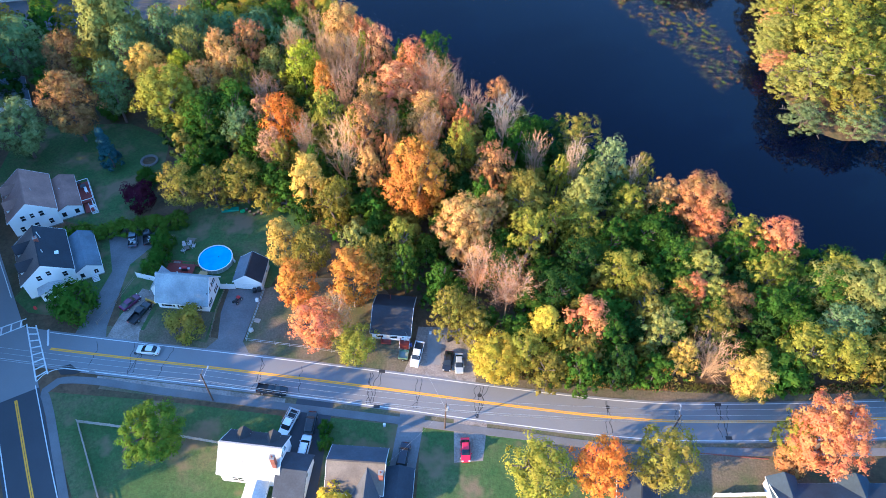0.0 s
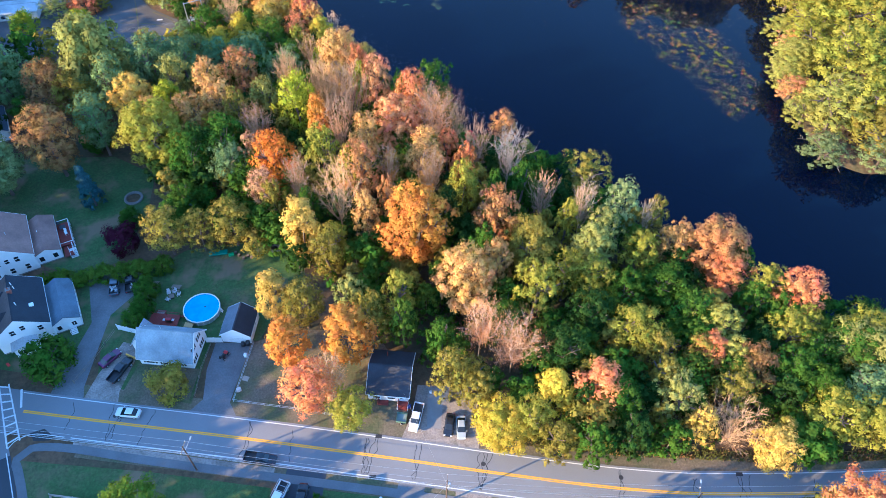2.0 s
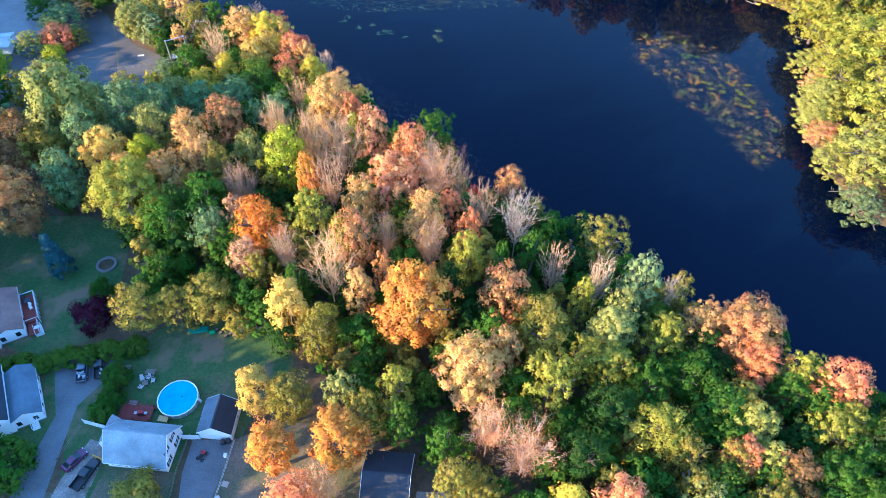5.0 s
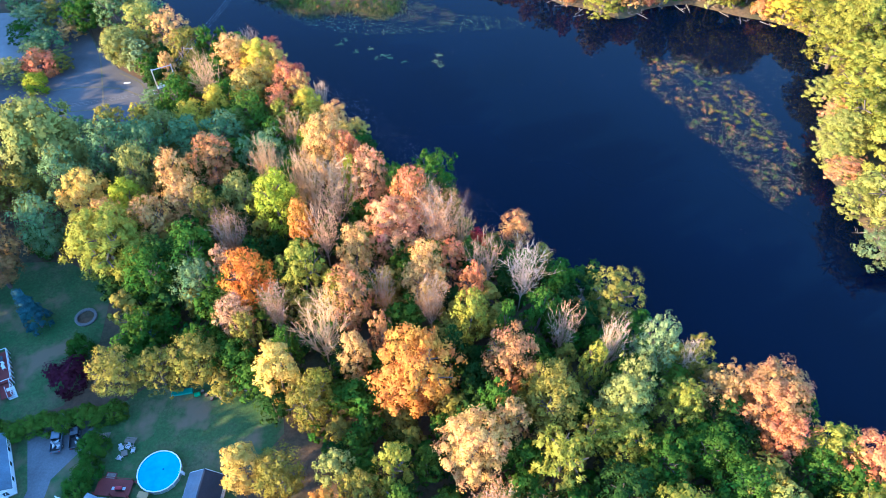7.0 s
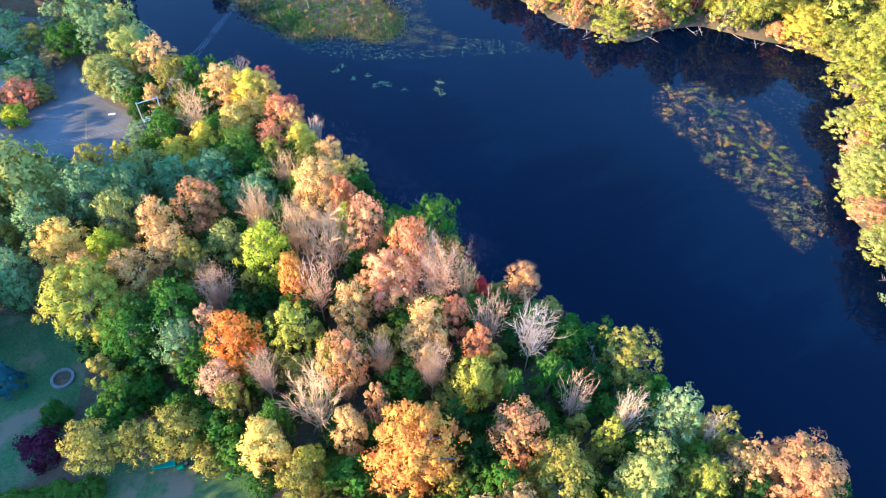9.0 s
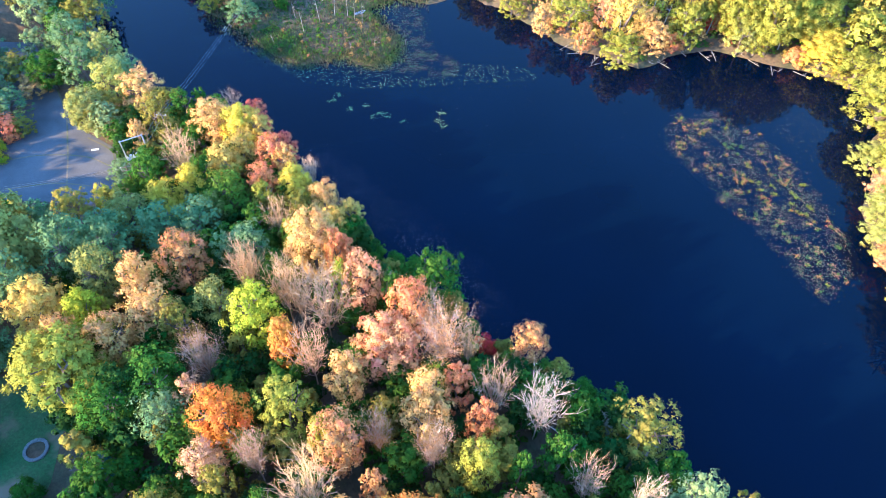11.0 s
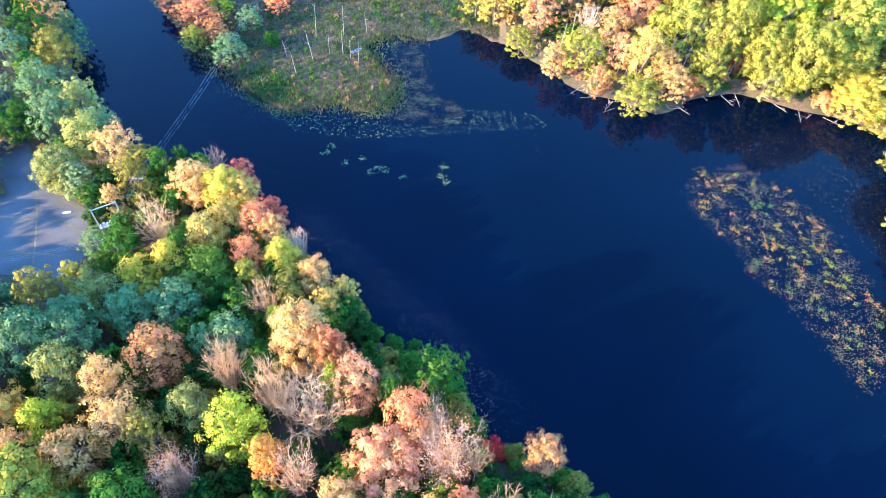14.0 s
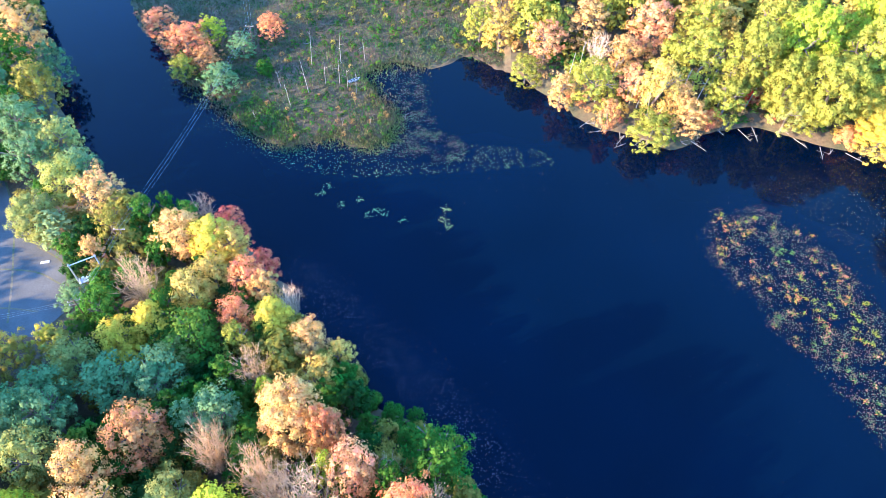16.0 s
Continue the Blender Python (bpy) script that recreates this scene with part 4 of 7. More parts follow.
# bushes between the lot and the yard
tree("soft", "blue-green", -131.0, 237.1, 9.9, 5.8)
tree("soft", "grey-green", -124.4, 227.7, 9.5, 6.0)
tree("soft", "green", -125.8, 222.0, 8.1, 4.7)
tree("soft", "blue-green", -116.6, 217.1, 8.5, 5.3)
tree("soft", "olive", -120.1, 231.3, 9.5, 5.2)
tree("soft", "grey-green", -120.7, 216.1, 6.4, 4.2)
tree("soft", "olive", -111.0, 210.8, 5.0, 3.3)
tree("shrub", "coral", -115.8, 209.1, 6.7, 4.5)
tree("shrub", "lime", -114.1, 201.1, 5.2, 3.4)
tree("soft", "tan", -113.6, 225.6, 6.8, 4.3)
tree("round", "green", -109.9, 229.3, 11.4, 6.6)
tree("soft", "pale green", -122.2, 204.7, 7.3, 4.8)
# garden trees and hedges
tree("round", "fresh green", -49.1, 51.5, 12.5, 6.2)
tree("round", "yellow-green", 17.0, 45.5, 18.2, 5.7)
tree("round", "orange", 27.3, 46.7, 17.2, 5.2)
tree("round", "olive", 38.0, 48.2, 18.0, 5.6)
tree("round", "coral", 66.5, 53.6, 19.5, 7.0)
tree("shrub", "olive", -51.5, 77.2, 6.4, 3.7)
tree("shrub", "green", -75.6, 81.4, 7.0, 4.8)
tree("shrub", "green", -20.5, 56.4, 2.9, 1.4)
tree("shrub", "green", -20.1, 53.3, 2.9, 1.4)
tree("shrub", "yellow", -17.1, 42.8, 5.1, 2.9)
for k in range(9):
    tree("shrub", "fresh green", -84.0 + 2.9 * k, 100.6 + 0.75 * k + 0.4 * math.sin(2.3 * k), 3.4 + 0.5 * math.sin(1.7 * k), 2.3 + 0.3 * math.cos(2.9 * k), "hedge behind the corner house")
tree("shrub", "green", -62.5, 99.5, 4.8, 2.6)
tree("shrub", "green", -62.2, 95.1, 4.5, 2.5)
tree("shrub", "green", -62.9, 92.1, 4.1, 2.2)
tree("shrub", "rust", 63.5, 52.8, 5.3, 3.0)
tree("soft", "yellow-green", 63.0, 55.5, 11.9, 3.3)
tree("shrub", "olive", -9.1, 106.1, 6.6, 3.9)
# marsh, far bank and east bank
tree("soft", "yellow-green", 110.4, 202.3, 14.9, 10.0)
tree("soft", "yellow-green", 109.1, 177.0, 23.4, 10.8)
tree("soft", "moss green", 102.0, 162.3, 16.3, 9.6)
tree("soft", "olive", 110.9, 153.4, 12.3, 8.2)
tree("soft", "moss green", 101.7, 189.2, 10.8, 7.2)
tree("soft", "grey-green", 97.9, 151.9, 9.1, 6.0)
tree("soft", "yellow-green", 110.1, 162.1, 19.3, 9.3)
tree("soft", "moss green", 97.3, 166.4, 10.0, 6.7)
tree("round", "yellow-green", 127.5, 203.0, 23.7, 12.2)
tree("soft", "moss green", 97.0, 181.6, 8.3, 5.6)
tree("soft", "yellow-green", 116.9, 200.6, 21.9, 11.1)
tree("soft", "grey-green", 110.9, 148.3, 9.8, 6.5)
tree("soft", "salmon", 103.6, 198.7, 7.7, 5.1)
tree("soft", "yellow-green", 111.1, 226.3, 18.1, 8.8)
tree("soft", "yellow-green", 113.4, 212.1, 16.5, 9.6)
tree("soft", "moss green", 99.1, 188.4, 10.6, 7.0)
tree("soft", "salmon", 97.4, 177.5, 7.3, 4.9)
tree("soft", "yellow", 104.3, 250.5, 10.6, 7.1)
tree("round", "yellow-green", 115.6, 230.5, 22.9, 9.7)
tree("soft", "yellow-green", 111.6, 243.6, 12.5, 7.8)
tree("soft", "yellow-green", 105.4, 193.0, 15.2, 7.8)
tree("soft", "moss green", 104.6, 210.6, 8.7, 5.5)
tree("soft", "coral", -80.5, 283.2, 10.1, 6.8)
tree("soft", "lime", -75.3, 289.7, 8.1, 4.7)
tree("soft", "blue-green", -67.5, 267.6, 8.4, 5.3)
tree("soft", "yellow-green", -78.9, 272.0, 7.7, 4.1)
tree("soft", "coral", -91.0, 292.1, 8.8, 5.6)
tree("soft", "coral", -58.6, 293.5, 7.9, 4.3)
tree("soft", "rust", -73.6, 275.9, 7.9, 4.5)
tree("soft", "blue-green", -64.8, 283.0, 7.7, 4.2)
tree("soft", "yellow-green", 15.6, 275.5, 10.1, 4.9)
tree("soft", "yellow-green", 32.5, 266.3, 12.9, 6.9)
tree("bare", "grey", 34.9, 278.4, 12.8, 4.0)
tree("soft", "yellow-green", 46.5, 252.0, 10.8, 6.7)
tree("soft", "apricot", 55.9, 254.7, 11.3, 5.3)
tree("soft", "gold", 47.8, 260.3, 18.7, 5.8)
tree("soft", "yellow-green", 65.8, 259.2, 15.5, 5.4)
tree("soft", "yellow-green", 61.0, 271.3, 20.0, 7.5)
tree("round", "yellow-green", 71.7, 266.7, 26.0, 7.4)
tree("round", "lime", 86.6, 271.5, 28.2, 9.1)
tree("round", "yellow-green", 90.3, 257.2, 24.1, 9.1)
tree("round", "yellow-green", 101.6, 265.3, 27.6, 9.5)
tree("round", "yellow", 104.4, 254.5, 10.9, 7.2)
tree("soft", "tan", 41.9, 277.9, 13.2, 5.0)
tree("shrub", "red", 76.4, 268.5, 4.1, 2.4)
tree("shrub", "coral", 63.4, 258.6, 5.0, 2.9)
tree("soft", "gold", 8.7, 290.1, 13.8, 5.8)
tree("round", "yellow-green", 80.2, 260.7, 21.5, 6.8)
tree("soft", "tan", 32.9, 290.2, 15.3, 6.5)
tree("soft", "salmon", 50.2, 286.5, 18.6, 6.8)
tree("shrub", "rust", 98.1, 253.5, 5.3, 3.1)
tree("soft", "salmon", 21.2, 282.4, 13.7, 5.6)
tree("soft", "yellow-green", 62.9, 283.8, 21.6, 6.8)
tree("soft", "rust", 35.9, 256.0, 11.9, 3.0)
tree("soft", "tan", 24.4, 265.2, 12.5, 4.0)
tree("round", "lime", 106.7, 278.9, 28.4, 9.0)
tree("soft", "yellow-green", 80.0, 278.5, 26.2, 7.5)
tree("soft", "yellow-green", 87.4, 257.4, 9.2, 5.0)
tree("soft", "salmon", 42.5, 266.0, 12.4, 3.8)
tree("soft", "tan", 54.0, 259.6, 12.6, 4.1)
tree("soft", "pale green", 82.4, 257.7, 14.2, 4.9)
tree("soft", "rust", 77.8, 268.0, 11.7, 4.1)
tree("round", "yellow-green", 102.6, 259.3, 18.0, 7.5)
tree("soft", "olive", 68.3, 265.5, 18.0, 4.5)
tree("soft", "yellow-green", 3.0, 293.9, 13.4, 5.2)
tree("shrub", "green", -57.5, 276.0, 4.2, 2.4)


FILL = {}
for kind, prof, rad, low, high, puffs, cards, size in (("round", ROUND, 5.0, 2.6, 16.0, 40, 1250, 0.36), ("soft", DOME, 5.0, 2.0, 16.0, 52, 1250, 0.34), ("oval", OVAL, 3.6, 2.0, 16.0, 30, 1200, 0.32), ("shrub", DOME, 2.6, 0.1, 4.2, 18, 620, 0.25)):
    c, n, z = crown_points(77, rad, low, high, puffs, cards, prof, puff=(0.18, 0.34), size=size)
    FILL[kind] = (rad, high, card_corners(c, n, z, 5), n)


def wood(name, label, area, step, choices, keep=1.0, hmin=10, hmax=18, clear=0.75, seed=1):
    """Fills an area with lesser trees where none stands yet, as one mass of leaves and one of stems."""
    r = np.random.default_rng(seed)
    poly = np.array(area, float)
    x0, y0 = poly.min(0)
    x1, y1 = poly.max(0)
    leaves, faces_out, tints, stems = [], [], [], bmesh.new()
    for gy in np.arange(y0, y1, step):
        for gx in np.arange(x0, x1, step):
            x, y = gx + r.uniform(-0.4, 0.4) * step, gy + r.uniform(-0.4, 0.4) * step
            kind, colour = choices[r.integers(len(choices))]
            h = r.uniform(hmin, hmax)
            rad = h * (0.75 if kind == "shrub" else 0.24 if kind == "oval" else 0.33) * r.uniform(0.85, 1.15)
            if r.random() > keep or not inside(poly, np.array(x), np.array(y)):
                continue
            if inside(LAKE, np.array(x), np.array(y)) or edge_distance(LAKE, np.array(x), np.array(y)) < 0.3:
                continue
            if any(math.hypot(x - a, y - b) < clear * (rad + c) for a, b, c in TREES):
                continue
            r0, h0, p, facing = FILL[kind]
            some = 3 if h < 2.5 else 2 if kind == "shrub" else 1
            p, facing = p[::some], facing[::some]
            w, z = r.uniform(0, math.tau), float(land_height(x, y))
            turn = np.array([[math.cos(w), math.sin(w), 0], [-math.sin(w), math.cos(w), 0], [0, 0, 1]])
            leaves.append((p * np.array([rad / r0, rad / r0, h / h0])) @ turn + np.array([x, y, z]))
            faces_out.append(facing @ turn)
            tints.append(np.repeat(np.array([COLOURS[colour]]) * r.uniform(0.85, 1.15), len(p), 0))
            add_tube(stems, (x, y, z - 0.5), (x + r.normal(0, 0.2), y + r.normal(0, 0.2), z + h * 0.6), 0.016 * h, 0.006 * h, 5)
            TREES.append((x, y, rad))
    ob = tagged(new(name, leaf_mesh(name, np.concatenate(leaves), MIXED_LEAVES, np.concatenate(tints), np.concatenate(faces_out))), label, "trees", kind="stuff")
    part("stems", stems, BARK, ob, colour=(0.22, 0.17, 0.14))
    return ob


# undergrowth and younger trees between the tall ones
NEAR_WOOD = [(-30, 106), (-14, 92), (8, 79), (12, 68.5), (60, 66.5), (95, 68), (110, 98), (76, 99), (62, 111), (44, 121), (30, 136), (16, 149), (3, 153), (-6, 171), (-24, 182), (-44, 204), (-58, 216), (-80, 222), (-88, 212), (-76, 190), (-80, 160), (-76, 140), (-62, 118)]
wood("undergrowth", "dense green undergrowth below the tall trees", NEAR_WOOD, 4.6, [("round", "green"), ("soft", "green"), ("soft", "olive"), ("round", "dark green"), ("soft", "fresh green"), ("round", "green"), ("oval", "olive"), ("soft", "dark green")], 1.0, 7.0, 13.0, 0.42, 3)
wood("brush", "low green and olive brush on the woodland floor", NEAR_WOOD, 6.0, [("shrub", "green"), ("shrub", "dark green"), ("shrub", "green"), ("shrub", "fresh green"), ("shrub", "olive")], 1.0, 2.6, 4.6, 0.2, 21)
wood("west_thicket", "dark green and blue-green young trees", [(-150, 150), (-84, 142), (-74, 140), (-78, 186), (-114, 186), (-150, 174)], 8.0, [("round", "blue-green"), ("round", "dark green"), ("round", "green"), ("soft", "olive")], 1.0, 9, 15, 0.6, 5)
wood("bank_thicket", "green and olive trees on the west bank", [(-124, 246), (-108, 226), (-88, 208), (-78, 210), (-86, 224), (-104, 252), (-132, 302), (-160, 345), (-190, 345), (-150, 285)], 7.0, [("round", "blue-green"), ("soft", "olive"), ("round", "green"), ("soft", "grey-green")], 1.0, 7, 13, 0.55, 6)
# an unseen stand, added and made tall to keep the sun off the lot
wood("far_west_trees", "tall unseen green trees added to shade the lot", [(-240, 150), (-160, 172), (-165, 240), (-150, 285), (-240, 330)], 12.5, [("round", "green"), ("soft", "olive")], 1.0, 24, 28, 0.36, 7)
# the far bank and the east bank
BANK = [("soft", "yellow-green"), ("round", "yellow-green"), ("soft", "gold"), ("soft", "olive"), ("round", "fresh green"), ("oval", "yellow-green"), ("soft", "yellow-green"), ("soft", "olive")]
wood("far_bank_trees", "yellow-green and tan autumn trees on the far bank", [(10, 288), (22, 278), (36, 261), (52, 256), (64, 263), (80, 265), (98, 256), (112, 250), (118, 236), (170, 230), (170, 350), (0, 350), (0, 318)], 7.5, BANK, 1.0, 14, 21, 0.62, 8)
wood("east_bank_trees", "sunlit yellow-green trees on the east bank", [(112, 212), (100, 192), (100, 164), (106, 152), (122, 151), (180, 160), (180, 230), (118, 234)], 7.5, [("soft", "yellow-green"), ("soft", "pale green"), ("round", "yellow-green"), ("soft", "olive")], 1.0, 11, 17, 0.62, 9)
wood("marsh_edge_trees", "autumn trees behind the marsh", [(-30, 318), (0, 330), (60, 352), (60, 400), (-120, 400), (-110, 345), (-60, 340)], 11.5, BANK, 0.8, 9, 15, 0.7, 10)
wood("far_brush", "rust, tan and green brush under the far bank trees", [(10, 288), (22, 278), (36, 261), (52, 255), (64, 262), (80, 264), (98, 255), (112, 249), (120, 262), (96, 276), (60, 280), (30, 296)], 4.4, [("shrub", "tan"), ("shrub", "rust"), ("shrub", "gold"), ("shrub", "yellow-green"), ("shrub", "green"), ("shrub", "olive")], 0.85, 1.8, 4.0, 0.12, 31)
wood("marsh_brush", "low dark green and olive brush in the back of the marsh", [(-24, 287), (-4, 288), (9, 287), (6, 312), (-40, 335), (-62, 305), (-50, 292)], 3.2, [("shrub", "olive"), ("shrub", "green"), ("shrub", "dark green"), ("shrub", "green")], 0.8, 0.7, 1.7, 0.05, 41)
wood("sedge_brush", "low olive, russet and grey-green brush in the front of the marsh", [(-24, 284), (-29, 276), (-25, 267), (-21, 260), (-21, 252), (-27, 248.5), (-35, 251.5), (-46, 247.5), (-56, 251.5), (-66, 262), (-80, 274), (-88, 290), (-62, 300), (-44, 292)], 2.2, [("shrub", "fresh green"), ("shrub", "bronze"), ("shrub", "green"), ("shrub", "dark green"), ("shrub", "green"), ("shrub", "green")], 0.72, 0.45, 1.25, 0.05, 43)
wood("bank_fringe", "red, green and tan shrubs along the far shore", [(13, 282), (22, 273), (29, 263), (36, 258), (45, 256), (52, 252), (60, 254), (66, 259.5), (77, 261), (87, 258), (96, 254), (107, 249), (112, 245), (114, 249), (98, 258), (78, 265), (64, 263), (52, 256), (36, 262), (24, 277), (14, 286)], 2.6, [("shrub", "green"), ("shrub", "rust"), ("shrub", "olive"), ("shrub", "fresh green"), ("shrub", "crimson"), ("shrub", "tan"), ("shrub", "green")], 0.7, 0.8, 2.2, 0.08, 47)
# three unseen stands added in the west, tall enough to shade houses, lawns and road
wood("south_west_trees", "tall unseen green trees added to shade the road and houses", [(-180, 50), (-94, 59), (-96, 68), (-102, 84), (-112, 98), (-180, 100)], 7.5, [("round", "green"), ("round", "olive"), ("soft", "gold")], 1.0, 25, 29, 0.30, 11)
wood("corner_trees", "tall unseen green trees added to shade the corner lawn", [(-128, 18), (-98, 22), (-97, 58), (-128, 54)], 7.5, [("round", "green"), ("round", "olive")], 1.0, 24, 27, 0.28, 15)
wood("west_trees", "tall unseen green trees added to shade the houses", [(-190, 100), (-114, 100), (-116, 106), (-124, 150), (-190, 170)], 9.0, [("round", "green"), ("round", "dark green"), ("soft", "olive")], 1.0, 25, 29, 0.30, 12)
# the woods go on along the road to the east
wood("roadside_trees", "olive and dark green trees by the road", [(96, 70), (180, 72), (180, 92), (96, 86)], 9.0, [("round", "olive"), ("round", "dark green"), ("round", "pale green")], 1.0, 11, 17, 0.6, 13)

# ---- houses ----


def window(host, m, w, h, name="window"):
    """A white-framed sash window set on a wall; m puts x across, z up and -y out of the wall."""
    bm = bmesh.new()
    for a in ((-w / 2 - 0.09, -w / 2, 0, h), (w / 2, w / 2 + 0.09, 0, h), (-w / 2 - 0.09, w / 2 + 0.09, h, h + 0.09), (-w / 2, w / 2, h * 0.48, h * 0.54)):
        add_box(bm, a[0], a[1], -0.07, 0.02, a[2], a[3])
    f = part(name, bm, TRIM, host)
    f.matrix_basis = m
    part("pane", box(-w / 2, w / 2, -0.03, 0.01, 0, h), GLASS, f, "dark reflecting glass")
    part("sill", box(-w / 2 - 0.14, w / 2 + 0.14, -0.14, 0.02, -0.08, 0.0, 0.01), TRIM, f)
    return f


def shutters(host, m, w, h, colour):
    for s in (-1, 1):
        bm = box(s * (w / 2 + 0.32) - 0.2, s * (w / 2 + 0.32) + 0.2, -0.05, 0.01, -0.05, h + 0.05, 0.01)
        part("shutter", bm, PLAIN, host, colour=colour).matrix_basis = m


def door(host, m, colour, w=0.95, h=2.05):
    bm = bmesh.new()
    for a in ((-w / 2 - 0.12, -w / 2, 0, h), (w / 2, w / 2 + 0.12, 0, h), (-w / 2 - 0.12, w / 2 + 0.12, h, h + 0.12)):
        add_box(bm, a[0], a[1], -0.08, 0.02, a[2], a[3])
    f = part("door", bm, TRIM, host)
    f.matrix_basis = m
    part("leaf", box(-w / 2, w / 2, -0.04, 0.01, 0, h, 0.005), PLAIN, f, colour=colour)
    part("handle", tube((w / 2 - 0.1, -0.1, 1.0), (w / 2 - 0.1, -0.04, 1.0), 0.03, 0.03), STEEL, f, "metal door knob")


def wall_pose(side, u, z, length, width):
    """The pose of a thing on a wall of a house: F and B are the long sides, L and R the gables."""
    if side == "F":
        return pose(u, -width / 2, z)
    if side == "B":
        return pose(u, width / 2, z, 0, 0, 180)
    if side == "L":
        return pose(-length / 2, u, z, 0, 0, -90)
    return pose(length / 2, u, z, 0, 0, 90)


def gable_body(host, length, width, wall, ridge, z0=0.0, name="wall", label=""):
    bm = bmesh.new()
    ends = []
    for x in (-length / 2, length / 2):
        ends.append([bm.verts.new(p) for p in ((x, -width / 2, z0), (x, width / 2, z0), (x, width / 2, wall), (x, 0, ridge), (x, -width / 2, wall))])
    for e in ends:
        bm.faces.new(e)
    for k in range(5):
        bm.faces.new((ends[0][k], ends[0][(k + 1) % 5], ends[1][(k + 1) % 5], ends[1][k]))
    return part(name, bm, SIDING, host, label)


def roof_slopes(host, length, width, wall, ridge, colour, over=0.35, thick=0.16, label="", colours=None):
    """Two shingled slabs with a ridge cap and white rake boards."""
    k = (ridge - wall) / (width / 2)
    for s in (-1, 1):
        bm = bmesh.new()
        y1, z1 = s * (width / 2 + over), wall - k * over
        quads = []
        for x in (-length / 2 - over, length / 2 + over):
            quads.append([bm.verts.new(p) for p in ((x, 0, ridge + 0.02), (x, y1, z1 + 0.02), (x, y1, z1 + 0.02 + thick), (x, 0, ridge + 0.02 + thick))])
        for q in quads:
            bm.faces.new(q)
        for i in range(4):
            bm.faces.new((quads[0][i], quads[0][(i + 1) % 4], quads[1][(i + 1) % 4], quads[1][i]))
        part("roof", bm, SHINGLE, host, label, (colours or (colour, colour))[0 if s < 0 else 1])
        for x in (-length / 2 - over, length / 2 + over):
            bm = bmesh.new()
            d = 0.03 if x > 0 else -0.03
            vs = [bm.verts.new(p) for p in ((x + d, 0, ridge - 0.12), (x + d, y1, z1 - 0.12), (x + d, y1, z1 + thick + 0.03), (x + d, 0, ridge + thick + 0.03))]
            ws = [bm.verts.new((v.co.x - 2 * d, v.co.y, v.co.z)) for v in vs]
            bm.faces.new(vs)
            bm.faces.new(ws)
            for i in range(4):
                bm.faces.new((vs[i], vs[(i + 1) % 4], ws[(i + 1) % 4], ws[i]))
            part("rake_board", bm, TRIM, host)
        part("gutter", box(-length / 2 - over, length / 2 + over, y1 - 0.07, y1 + 0.07, z1 - 0.1, z1 + 0.05, 0.02), TRIM, host)
    part("ridge_cap", box(-length / 2 - over, length / 2 + over, -0.16, 0.16, ridge + thick - 0.03, ridge + thick + 0.06, 0.03), SHINGLE, host, colour=scaled(colour, 0.8))


def gable_house(label, x, y, angle, length, width, wall, ridge, colour, windows=(), doors=(), colours=None, shutter=None):
    ob = thing("house", pose(x, y, LAND, 0, 0, angle), label, "house")
    gable_body(ob, length, width, wall, ridge, 0.35)
    part("foundation", box(-length / 2 + 0.05, length / 2 - 0.05, -width / 2 + 0.05, width / 2 - 0.05, -0.4, 0.36), CONCRETE, ob)
    roof_slopes(ob, length, width, wall, ridge, colour, colours=colours)
    for side, u, z, w, h in windows:
        m = wall_pose(side, u, z, length, width)
        window(ob, m, w, h)
        if shutter:
            shutters(ob, m, w, h, shutter)
    for side, u, c in doors:
        door(ob, wall_pose(side, u, 0.4, length, width), c)
    return ob


def wing(host, dx, dy, turn, length, width, wall, ridge, colour, windows=(), name="wing"):
    """A lower addition to a house, roofed on its own."""
    w = part(name, box(-length / 2 + 0.05, length / 2 - 0.05, -width / 2 + 0.05, width / 2 - 0.05, -0.4, 0.36), CONCRETE, host)
    w.matrix_basis = pose(dx, dy, 0, 0, 0, turn)
    gable_body(w, length, width, wall, ridge, 0.35)
    k = (ridge - wall) / (width / 2)
    for s in (-1, 1):
        bm = bmesh.new()
        y1, z1 = s * (width / 2 + 0.3), wall - k * 0.3
        q0, q1 = [[bm.verts.new(p) for p in ((e, 0, ridge + 0.02), (e, y1, z1 + 0.02), (e, y1, z1 + 0.18), (e, 0, ridge + 0.18))] for e in (-length / 2 - 0.3, length / 2 + 0.3)]
        bm.faces.new(q0)
        bm.faces.new(q1)
        for i in range(4):
            bm.faces.new((q0[i], q0[(i + 1) % 4], q1[(i + 1) % 4], q1[i]))
        part("roof", bm, SHINGLE, w, colour=colour)
        part("gutter", box(-length / 2 - 0.3, length / 2 + 0.3, y1 - 0.06, y1 + 0.06, z1 - 0.08, z1 + 0.06, 0.02), TRIM, w)
    for side, u, z, ww, h in windows:
        bm = bmesh.new()
        for a in ((-ww / 2 - 0.09, -ww / 2, 0, h), (ww / 2, ww / 2 + 0.09, 0, h), (-ww / 2 - 0.09, ww / 2 + 0.09, h, h + 0.09), (-ww / 2 - 0.12, ww / 2 + 0.12, -0.09, 0)):
            add_box(bm, a[0], a[1], -0.08, 0.02, a[2], a[3])
        m = wall_pose(side, u, z, length, width)
        part("window_frame", bm, TRIM, w).matrix_basis = m
        part("window_pane", box(-ww / 2, ww / 2, -0.04, 0.01, 0, h), GLASS, w).matrix_basis = m
    return w


